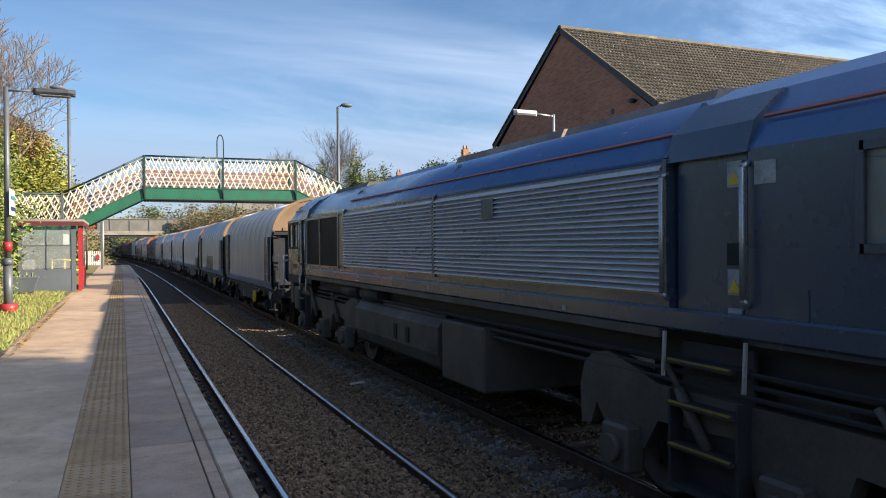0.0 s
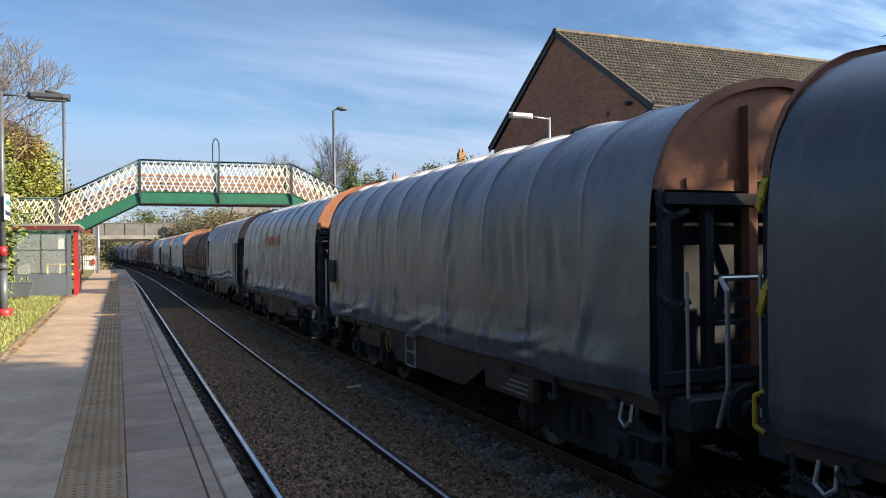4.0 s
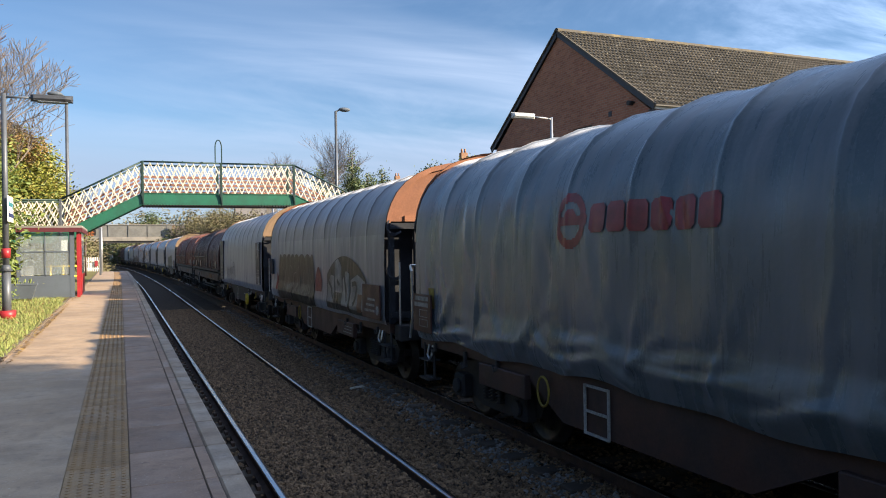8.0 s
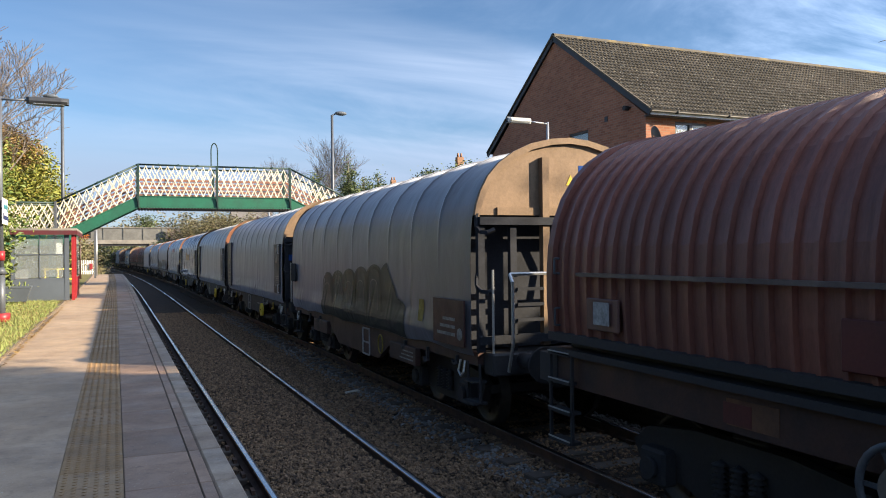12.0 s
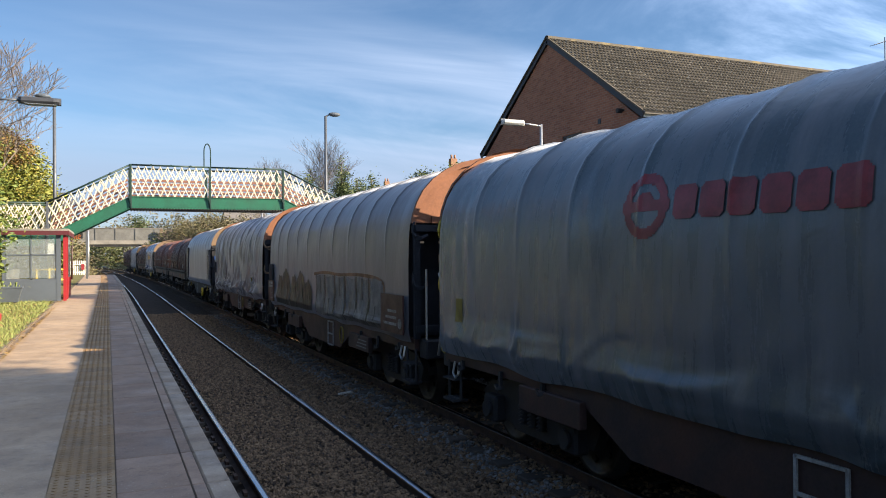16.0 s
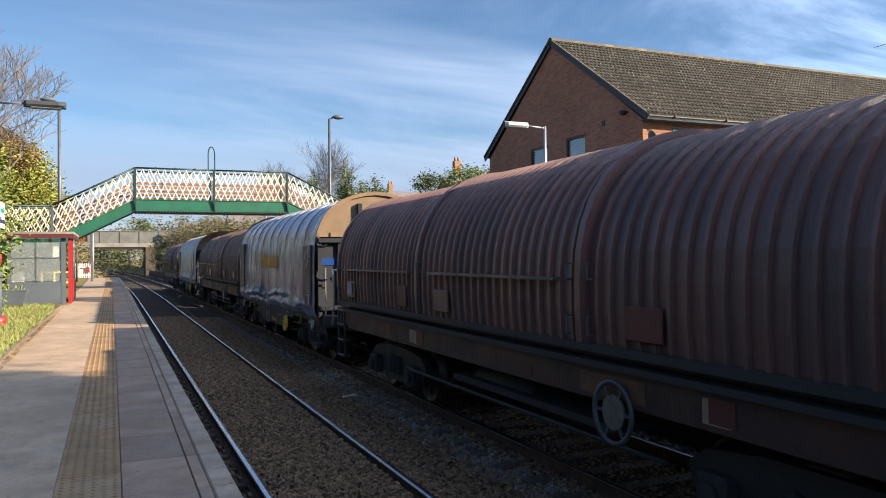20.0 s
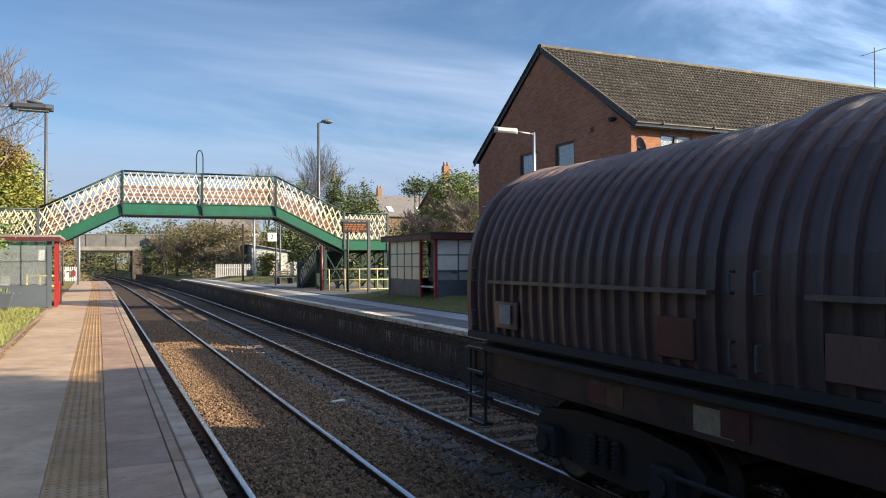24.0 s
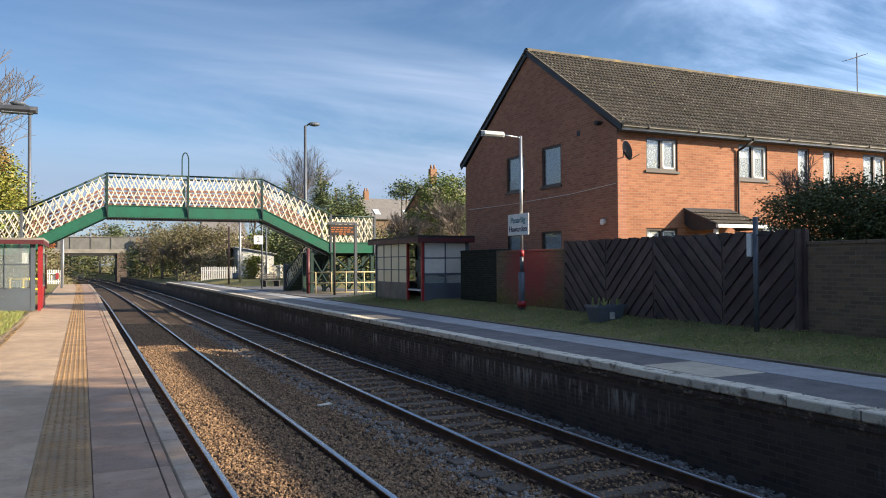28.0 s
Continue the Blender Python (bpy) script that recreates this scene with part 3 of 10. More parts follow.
def make_stones(count, seed, x_of, y0, y1, size, material, name, label):
    rng = np.random.default_rng(seed)
    u = rng.random(count)
    y = y0 * (y1 / y0) ** u
    x = x_of(rng, count)
    s = size * (0.55 + 0.9 * rng.random(count)) * (1 + 0.012 * y)
    base = np.array([(1, 0, -0.3), (-0.2, 0.9, -0.35), (-0.9, -0.1, -0.3), (0.1, -0.95, -0.3), (0.45, 0.4, 0.5), (-0.45, 0.3, 0.55), (-0.1, -0.5, 0.6)])
    tris = [(0, 1, 4), (1, 5, 4), (1, 2, 5), (2, 6, 5), (2, 3, 6), (3, 0, 4), (3, 4, 6), (4, 5, 6), (0, 3, 2), (0, 2, 1)]
    v = base[None] * (0.7 + 0.6 * rng.random((count, 7, 3)))
    a = rng.random(count) * math.tau
    c, q = np.cos(a)[:, None], np.sin(a)[:, None]
    tilt = (rng.random(count)[:, None] - 0.5) * 1.4
    px, py, pz = v[:, :, 0] * c - v[:, :, 1] * q, v[:, :, 0] * q + v[:, :, 1] * c, v[:, :, 2] * 0.75
    pz, px = pz * np.cos(tilt) + px * np.sin(tilt), px * np.cos(tilt) - pz * np.sin(tilt)
    ground = np.interp(x, [p[0] for p in bed[1:-1]], [p[1] for p in bed[1:-1]])
    z = ground + s * 0.12 + 0.035 * rng.random(count)
    pts = np.stack([px * s[:, None] + x[:, None], py * s[:, None] + y[:, None], pz * s[:, None] + z[:, None]], -1).reshape(-1, 3)
    idx = (np.arange(count)[:, None, None] * 7 + np.array(tris)[None]).reshape(-1, 3)
    tagged(new(name, raw(name, pts.tolist(), idx.tolist(), material)), label, "ballast", kind="stuff")


# ---- track: rails, sleepers, fastenings ----
rail_web = [(-0.07, -0.155), (0.07, -0.155), (0.07, -0.142), (0.012, -0.125), (0.012, -0.045), (0.035, -0.035), (0.035, -0.006), (-0.035, -0.006), (-0.035, -0.035), (-0.012, -0.045), (-0.012, -0.125), (-0.07, -0.142)]
rail_head = [(-0.037, -0.02), (0.037, -0.02), (0.036, -0.006), (0.03, -0.001), (0.012, 0.003), (-0.012, 0.003), (-0.03, -0.001), (-0.036, -0.006)]


def make_track(centre, which, first, last):
    line = thing("track", "pair of steel rails on sleepers, heads polished bright", "track", kind="structure")
    for side in (-1, 1):
        r = part("rail", ribbon(rail_web, -40, 300, 3.0, centre + side * GAUGE / 2), "rust_rail", line, "rusty brown steel rail")
        part("running_surface", ribbon(rail_head, -40, 300, 3.0, centre + side * GAUGE / 2), "rail_top", r, "polished rail head")
    bm = B()
    box(bm, -1.28, -0.125, -0.3, 1.28, 0.125, -0.145, 0.012)
    sleeper = mesh("sleeper", bm, "sleeper")
    bm = B()
    for s in (-1, 1):
        for o in (-0.13, 0.09):
            box(bm, s * GAUGE / 2 + o, -0.07, -0.15, s * GAUGE / 2 + o + 0.04, 0.07, -0.1)
    chair = mesh("rail_chair", bm, "rust_rail")
    y = first
    while y < last:
        ob = part("sleeper", sleeper, None, line, m=pose(centre + bend(y), y, 0.0, 0, 0, heading(y)))
        if y < 32:
            part("rail_chair", chair, None, ob)
        y += 0.68
    return line


make_track(NEAR, 0, 2.0, 60.0)
make_track(FAR, 1, 2.0, 75.0)


# ---- the near platform ----
def make_near_platform():
    p = thing("platform", "near station platform with worn paving and a buff tactile strip", "platform", kind="structure")
    wall = [(-1.52, -0.42), (-1.52, 0.78), (-1.7, 0.78), (-1.7, -0.42)]
    part("platform_wall", ribbon(wall, -15, 72), "plat_wall", p, "dark brick platform face")
    part("tarmac", ribbon([(-3.76, -0.4), (-1.7, -0.4), (-1.7, 0.78), (-2.57, 0.78), (-2.57, PLAT), (-3.76, PLAT)], -15, 72), "tarmac", p, "worn grey-brown tarmac")
    part("bedding", ribbon([(-2.57, 0.78), (-1.5, 0.78), (-1.5, 0.9), (-2.57, 0.9)], -15, 72), "joint", p)
    part("edging_kerb", ribbon([(-3.86, 0.7), (-3.76, 0.7), (-3.76, 0.955), (-3.86, 0.945)], -15, 72), "joint", p, "low soil-stained edging along the grass")
    # paving slabs, tactile slabs and coping stones, one by one
    bm = B()
    box(bm, -2.156, 0.006, 0.87, -1.705, 0.894, PLAT, 0.004)
    flag = mesh("paving_slab", bm, "flag")
    bm = B()
    box(bm, -1.695, 0.006, 0.87, -1.615, 0.894, PLAT, 0.004)
    strip = mesh("edge_strip", bm, "flag")
    bm = B()
    box(bm, -1.607, 0.006, 0.78, -1.448, 0.894, PLAT + 0.002, 0.012)
    cope = mesh("coping_stone", bm, "coping")
    bm = B()
    box(bm, -2.567, 0.002, 0.87, -2.161, 0.398, PLAT, 0.002)
    for i in range(6):
        for j in range(6):
            disc(bm, (-2.56 + 0.033 + i * 0.066, 0.033 + j * 0.0667, PLAT + 0.0015), "z", 0.016, 0.006, 6)
    tact = mesh("tactile_slab", bm, "tactile")
    for k in range(-17, 80):
        y = 0.3 + k * 0.9
        m = pose(bend(y), y, 0, 0, 0, heading(y))
        part("paving_slab", flag, None, p, m=m)
        part("coping_stone", cope, None, p, m=m)
        part("edge_strip", strip, None, p, m=m)
    for k in range(-38, 180):
        y = 0.3 + k * 0.4
        part("tactile_slab", tact, None, p, m=pose(bend(y), y, 0, 0, 0, heading(y)))
    return p


make_near_platform()


def make_far_platform():
    p = thing("platform", "far station platform with white-edged coping and grey tarmac", "platform", kind="structure")
    part("platform_wall", ribbon([(5.12, -0.42), (5.3, -0.42), (5.3, 0.8), (5.12, 0.8)], -15, 76), "plat_wall", p, "sooty brick platform face")
    part("corbel_course", ribbon([(5.07, 0.7), (5.12, 0.7), (5.12, 0.8), (5.07, 0.8)], -15, 76), "plat_wall", p)
    part("tarmac", ribbon([(5.3, -0.4), (7.3, -0.4), (7.3, PLAT), (5.33, PLAT), (5.33, 0.8), (5.3, 0.8)], -15, 76), "tarmac_r", p, "grey tarmac in worn strips")
    part("edging_kerb", ribbon([(7.3, 0.6), (7.42, 0.6), (7.42, 0.95), (7.3, 0.95)], -15, 76), "joint", p, "dark timber edging along the grass")
    rng = random.Random(5)
    y = -3.0
    while y < 75:
        n = rng.choice((0.92, 1.0, 1.05, 0.96))
        bm = B()
        box(bm, 5.02, 0.004, 0.8, 5.325, n - 0.004, PLAT + 0.004, 0.014)
        part("coping_stone", bm, "coping_white", p, m=pose(bend(y), y, rng.uniform(-0.004, 0.004), 0, 0, heading(y) + rng.uniform(-0.25, 0.25)))
        y += n
    part("apron", box(B(), 7.43, 34.0, 0.7, 12.9, 56.0, 0.925), "tarmac_r", p, "worn tarmac apron round the stair foot")
    part("old_platform_wall", ribbon([(5.12, -0.42), (5.12, 0.66), (5.4, 0.68), (5.4, -0.42)], 76, 131, 3.0), "plat_wall", p, "low dark wall of the disused platform end")
    part("old_platform_top", ribbon([(5.41, -0.42), (5.41, 0.62), (7.6, 0.86), (7.6, -0.42)], 76.3, 131, 3.0), "grass_dry", p, "dry grass on the disused platform end")
    # Pale slab holds the patch of sunlight that falls on the paving here.
    part("tactile_slab", box(B(), 5.34, 8.1, 0.9, 6.33, 9.5, PLAT + 0.004), "flag_sun_patch", p, "buff paving slab, made pale for the patch of sun on it")
    part("worn_strip", ribbon([(6.35, 0.9), (7.29, 0.9), (7.29, PLAT + 0.005), (6.35, PLAT + 0.005)], -15, 76), "tarmac_pale", p, "paler worn strip along the back")
    return p


make_far_platform()


# ---- the footbridge ----
YB, YB2 = 41.0, 42.7


def lattice(bm, p0, p1, z0, z1, y, cell=0.335, w=0.05, thick=0.012):
    """Crossed flat bars between a lower and an upper line that run from p0 to p1 along x, sloping alike."""
    x0, x1 = p0, p1
    n = max(2, round(abs(x1 - x0) / cell))
    dx = (x1 - x0) / n
    low = lambda x: z0[0] + (z0[1] - z0[0]) * (x - x0) / (x1 - x0)
    high = lambda x: z1[0] + (z1[1] - z1[0]) * (x - x0) / (x1 - x0)
    run = dx * 2.05
    for k in range(-3, n + 3):
        for way in (-1, 1):
            a = x0 + k * dx
            pts = [(a, 0.0), (a + run, 1.0)] if way > 0 else [(a + run, 0.0), (a, 1.0)]
            (xa, fa), (xb, fb) = pts
            lo, hi = min(x0, x1), max(x0, x1)
            def clip(xa, fa, xb, fb):
                for edge, sign in ((lo, 1), (hi, -1)):
                    if sign * (xa - edge) < 0 and sign * (xb - edge) < 0:
                        return None
                    if sign * (xa - edge) < 0:
                        fa, xa = fa + (fb - fa) * (edge - xa) / (xb - xa), edge
                    if sign * (xb - edge) < 0:
                        fb, xb = fa + (fb - fa) * (edge - xa) / (xb - xa), edge
                return xa, fa, xb, fb
            c = clip(xa, fa, xb, fb)
            if not c or abs(c[1] - c[3]) < 0.05:
                continue
            xa, fa, xb, fb = c
            za, zb = low(xa) + fa * (high(xa) - low(xa)), low(xb) + fb * (high(xb) - low(xb))
            bar(bm, (xa, y + way * 0.012, za), (xb, y + way * 0.012, zb), w, thick, (0, 1, 0))


def make_footbridge():
    f = thing("footbridge", "green riveted iron footbridge with cream lattice parapets", "footbridge")
    X = [-4.79, -1.14, 2.61, 6.345, 10.09, 12.62]
    top = [5.03, 6.95, 6.95, 6.97, 5.17, 5.1]
    drop_g, drop_b = 1.56, 2.12
    for y, near in ((YB, True), (YB2, False)):
        g = "green" if near else "green_dark"
        spans = [(0, 1), (1, 2), (2, 3), (3, 4)]
        for a, b in spans:
            s = part("parapet_lattice", (lambda bm: (lattice(bm, X[a], X[b], (top[a] - drop_g, top[b] - drop_g), (top[a] - 0.05, top[b] - 0.05), y), bm)[1])(B()), "cream", f, "cream painted lattice")
            bm = B()
            pts = [(X[a], top[a] - drop_b), (X[b], top[b] - drop_b), (X[b], top[b] - drop_g), (X[a], top[a] - drop_g)]
            prism(bm, pts, "y", y - 0.02, y + 0.02)
            for z in (drop_b, drop_g):
                bar(bm, (X[a], y, top[a] - z), (X[b], y, top[b] - z), 0.2 if z == drop_b else 0.1, 0.03, (0, 0, 1))
            part("girder", bm, "green", f, "green plate girder")
            bm = B()
            rod(bm, (X[a], y, top[a]), (X[b], y, top[b]), 0.045, 8)
            n = round((X[b] - X[a]) / 1.0)
            for k in range(1, n):
                t = k / n
                disc(bm, (X[a] + (X[b] - X[a]) * t, y - 0.02, top[a] + (top[b] - top[a]) * t + 0.01), "y", 0.055, 0.12, 8)
            part("handrail", bm, "green_dark", f)
            bm = B()
            n = round((X[b] - X[a]) / 0.16)
            for k in range(n):
                t = (k + 0.5) / n
                x = X[a] + (X[b] - X[a]) * t
                for d in (drop_b - 0.05, drop_g + 0.05):
                    z = top[a] + (top[b] - top[a]) * t - d
                    box(bm, x - 0.012, y - 0.034, z - 0.012, x + 0.012, y - 0.02, z + 0.012)
            part("rivet", bm, "green_dark", f, kind="stuff")
        # landings at both ends, level
        for x0, x1, z in ((-9.5, -4.79, 5.0), (10.09, 12.62, 5.1)):
            bm = B()
            lattice(bm, x0, x1, (z - 1.42, z - 1.42), (z - 0.05, z - 0.05), y)
            part("parapet_lattice", bm, "cream", f, "cream painted lattice")
            bm = B()
            box(bm, x0, y - 0.02, z - 2.02, x1, y + 0.02, z - 1.46)
            box(bm, x0, y - 0.05, z - 1.47, x1, y + 0.05, z - 1.43)
            part("girder", bm, "green", f, "green plate girder")
            part("handrail", rod(B(), (x0, y, z), (x1, y, z), 0.045), "green_dark", f)
        for i, x in enumerate(X):
            bm = B()
            z0 = top[i] - (2.14 if 0 < i < 4 else 2.05)
            box(bm, x - 0.055, y - 0.075, z0, x + 0.055, y + 0.03, top[i] + 0.03, 0.01)
            if 0 < i < 4:
                # curved bracket foot
                arc = [(x + 0.02 - 0.16 * (1 - math.cos(k * 0.26)), z0 + 0.55 * math.sin(k * 0.26) + 0.02) for k in range(7)]
                for (ax, az), (bx, bz) in zip(arc, arc[1:]):
                    bar(bm, (ax, y - 0.1, az), (bx, y - 0.1, bz), 0.05, 0.06, (0, 1, 0))
            part("standard", bm, "green_dark" if 0 < i < 4 else "grey_pole", f, "dark green iron standard")
    # decks
    for a, b in ((0, 1), (1, 2), (2, 3), (3, 4)):
        part("deck", prism(B(), [(X[a], top[a] - 2.02), (X[b], top[b] - 2.02), (X[b], top[b] - 1.95), (X[a], top[a] - 1.95)], "y", YB, YB2), "bridge_steel", f, "grey steel deck")
    part("landing", box(B(), -9.5, YB, 3.0, -4.79, YB2 + 0.0, 3.08), "bridge_steel", f, "grey steel landing")
    part("landing", box(B(), 10.09, YB, 3.1, 12.62, YB2 + 3.3, 3.18), "bridge_steel", f, "grey steel landing")
    bm = B()
    n = 52
    for k in range(n):
        x = X[1] + (X[3] - X[1]) * (k + 0.5) / n
        box(bm, x - 0.045, YB - 0.09, 4.76, x + 0.045, YB2 + 0.09, 4.835)
    part("corrugated_trough", bm, "black_iron", f, "dark corrugated troughing under the deck", "stuff")
    # steps on the two flights
    for a, b in ((0, 1), (4, 3)):
        for k in range(11):
            t = (k + 0.5) / 11
            x, z = X[a] + (X[b] - X[a]) * t, top[a] + (top[b] - top[a]) * t - 1.95
            part("tread", box(B(), x - 0.16, YB + 0.03, z - 0.02, x + 0.16, YB2 - 0.03, z + 0.02), "bridge_steel", f)
    # rust-red panels on the inside of the far parapet
    for a, b in ((0, 1), (1, 2), (2, 3), (3, 4)):
        for k in range(5):
            z = 1.46 - 0.2 * k
            part("inner_board", prism(B(), [(X[a] + 0.1, top[a] - z), (X[b] - 0.1, top[b] - z), (X[b] - 0.1, top[b] - z + 0.12), (X[a] + 0.1, top[a] - z + 0.12)], "y", YB2 - 0.06, YB2 - 0.04), "deck_red", f, "weathered brown-pink board")
    # hoop over the middle
    arc = [(2.33, 6.95), (2.33, 7.75)] + [(2.49 - 0.16 * math.cos(k * math.pi / 8), 7.75 + 0.4 * math.sin(k * math.pi / 8)) for k in range(1, 8)] + [(2.65, 7.75), (2.65, 6.95)]
    part("hoop", tube(B(), [(x, YB, z) for x, z in arc], 0.03, 6), "green_dark", f, "arched iron lamp hoop")
    # lower flight on the far platform, which turns away from the line's crossing and runs along y
    fy0, fy1, skew = 45.4, 42.7, 0.34
    at = lambda x, y: x + skew * (fy0 - y)
    for x in (8.72, 9.85):
        bm = B()
        lattice(bm, fy1, fy0, (3.2, 0.98), (4.2, 1.98), 0.0, 0.24, 0.04)
        bmesh.ops.transform(bm, matrix=Matrix(((-skew, 1, 0, x + skew * fy0), (1, 0, 0, 0), (0, 0, 1, 0), (0, 0, 0, 1))), verts=bm.verts)
        part("parapet_lattice", bm, "cream", f, "cream painted lattice")
        part("stringer", bar(B(), (at(x, fy0), fy0, 0.95), (at(x, fy1), fy1, 3.2), 0.05, 0.26), "green_dark", f)
        part("handrail", rod(B(), (at(x, fy0), fy0, 2.02), (at(x, fy1), fy1, 4.25), 0.045), "green_dark", f)
        part("newel", box(B(), x - 0.16, fy0, PLAT - 0.02, x + 0.16, fy0 + 0.25, 2.5, 0.03), "grey_pole", f, "grey iron newel post")
    for k in range(13):
        t = (k + 0.5) / 13
        y, z = fy0 + (fy1 - fy0) * t, 1.0 + 2.1 * t
        x = at(8.75, y)
        part("tread", box(B(), x, y - 0.14, z - 0.02, x + 1.08, y + 0.14, z + 0.02), "bridge_steel", f)
        part("riser", box(B(), x, y - 0.14, z - 0.17, x + 1.08, y - 0.125, z - 0.02), "green_dark", f)
    part("half_landing", box(B(), 9.3, YB + 0.2, 3.0, 10.08, 42.8, 3.09), "green_dark", f, "landing plate, paint darkened for the shade by the stair")
    # trestle legs with crossed braces under the far landing, darkened to hold its shade
    for x in (9.05, 10.2, 12.5):
        for y in (YB + 0.15, YB2, 45.2):
            if x > 9.5 or y < 44:
                part("leg", box(B(), x - 0.09, y - 0.09, PLAT - 0.03, x + 0.09, y + 0.09, 3.1, 0.01), "green_dark", f, "green trestle leg, paint darkened for the shade under the landing")
    for y in (YB + 0.15, YB2, 45.2):
        for s in (0, 1):
            part("brace", bar(B(), (10.2 + 2.3 * s, y, 1.0), (12.5 - 2.3 * s, y, 3.0), 0.08, 0.08), "green_dark", f)
            part("brace", bar(B(), (9.05 + 1.15 * s, y, 1.0), (10.2 - 1.15 * s, y, 3.0), 0.06, 0.06), "green_dark", f) if y < 44 else None
        part("cross_beam", box(B(), 9.0, y - 0.05, 2.1, 12.5, y + 0.05, 2.2), "green_dark", f) if y > 42 else None
    for x in (10.2, 12.5):
        for s in (0, 1):
            part("brace", bar(B(), (x, YB + 0.15 + 4.0 * s, 1.0), (x, 45.2 - 4.0 * s, 3.0), 0.08, 0.08, (1, 0, 0)), "green_dark", f)
    part("landing_girder", box(B(), 10.1, 45.2, 2.95, 12.62, 45.24, 3.55), "green_dark", f)
    part("landing_girder", box(B(), 12.58, YB, 2.95, 12.62, 45.2, 3.55), "green_dark", f)
    bm = B()
    lattice(bm, YB, 45.2, (3.6, 3.6), (5.0, 5.0), 0.0, 0.36)
    bmesh.ops.transform(bm, matrix=Matrix(((0, 1, 0, 12.6), (1, 0, 0, 0), (0, 0, 1, 0), (0, 0, 0, 1))), verts=bm.verts)
    part("parapet_lattice", bm, "cream", f, "cream painted lattice")
    for x in (-6.5, -5.0):
        for y in (YB, YB2):
            part("leg", box(B(), x - 0.09, y - 0.09, PLAT - 0.03, x + 0.09, y + 0.09, 3.1, 0.01), "green_dark", f, "green trestle leg, paint darkened for the shade under the landing")
    for s in (0, 1):
        part("brace", bar(B(), (6.4 + 2.6 * s, YB + 0.05, 4.6 - 1.1 * s), (10.0, YB + 0.05, 2.9), 0.05, 0.05), "black_iron", f)
    return f


make_footbridge()


# ---- the brick flats ----
GX, GY0, GY1, GYM = 11.75, 18.22, 27.9, 23.06
EAVE, RIDGE, GROUND = 6.36, 9.72, 1.15
LONG = 30.0


def wall_with_holes(name, along_axis, plane, thick, outline_top, holes, u0, u1, z0, material, parent, label):
    """A wall in a plane x = or y = plane, with rectangular holes (u0, u1, z0, z1) that go right through."""
    us = sorted({u0, u1, *[h[0] for h in holes], *[h[1] for h in holes], *([GYM] if along_axis == "y" else [])})
    zs_all = sorted({z0, *[h[2] for h in holes], *[h[3] for h in holes]})
    bm = B()
    def put(u, d, z):
        return (plane + d, u, z) if along_axis == "y" else (u, plane + d, z)
    def block(ua, ub, za, zta, ztb):
        v = [bm.verts.new(put(u, d, z)) for d in (0, thick) for u, z in ((ua, za), (ub, za), (ub, ztb), (ua, zta))]
        for q in ((0, 1, 2, 3), (7, 6, 5, 4), (0, 4, 5, 1), (2, 6, 7, 3), (1, 5, 6, 2), (0, 3, 7, 4)):
            bm.faces.new([v[i] for i in q])
    for ua, ub in zip(us, us[1:]):
        mid = (ua + ub) / 2
        cuts = [z0]
        here = sorted([(h[2], h[3]) for h in holes if h[0] < mid < h[1]])
        z = z0
        for ha, hb in here:
            if ha > z:
                block(ua, ub, z, ha, ha)
            z = hb
        block(ua, ub, z, outline_top(ua), outline_top(ub))
    bmesh.ops.remove_doubles(bm, verts=bm.verts, dist=0.001)
    return part(name, bm, material, parent, label)


def window(parent, axis, plane, u0, u1, z0, z1, lights=1, material="frame_brown", blind=None, sill=True, side=-1, inner=0.0):
    """A framed window in a hole of a wall; axis is the way the wall runs; side is where outside lies."""
    def bx(bm, ua, ub, da, db, za, zb):
        a, b = plane + side * da, plane + side * db
        return box(bm, a, ua, za, b, ub, zb) if axis == "y" else box(bm, ua, a, za, ub, b, zb)
    fw = 0.07
    w = part("window", bx(B(), u0, u1, -0.085, -0.075, z0, z1), "glass", parent, "glazed window in a dark brown frame")
    w.visible_shadow = False
    bm = B()
    for ua, ub, za, zb in ((u0, u0 + fw, z0, z1), (u1 - fw, u1, z0, z1), (u0 + fw, u1 - fw, z0, z0 + fw), (u0 + fw, u1 - fw, z1 - fw, z1)):
        bx(bm, ua, ub, -0.11, -0.03, za, zb)
    for k in range(1, lights):
        c = u0 + (u1 - u0) * k / lights
        bx(bm, c - 0.045, c + 0.045, -0.11, -0.025, z0 + fw, z1 - fw)
    part("window_frame", bm, material, w, "dark brown frame")
    if lights > 1:
        bm = B()
        c = u0 + (u1 - u0) / 2
        a, b = (c + 0.05, u1 - fw) if side < 0 else (c + 0.05, u1 - fw)
        for ua, ub, za, zb in ((a, a + 0.045, z0 + fw, z1 - fw), (b - 0.045, b, z0 + fw, z1 - fw), (a, b, z0 + fw, z0 + fw + 0.045), (a, b, z1 - fw - 0.045, z1 - fw)):
            bx(bm, ua, ub, -0.1, -0.035, za, zb)
        part("casement", bm, "upvc" if axis == "x" else material, w)
    if sill:
        part("window_sill", bx(B(), u0 - 0.05, u1 + 0.05, -0.09, 0.05, z0 - 0.07, z0), material, w)
    if blind:
        part("blind", bx(B(), u0 + fw, u1 - fw, -0.16, -0.15, z1 - fw - (z1 - z0) * blind, z1 - fw), "curtain", w, "pale curtain")
    part("room_back", bx(B(), u0 - 0.3, u1 + 0.3, -0.95, -0.9, z0 - 0.3, z1 + 0.2), "room", w, "dim room behind the glass")
    return w


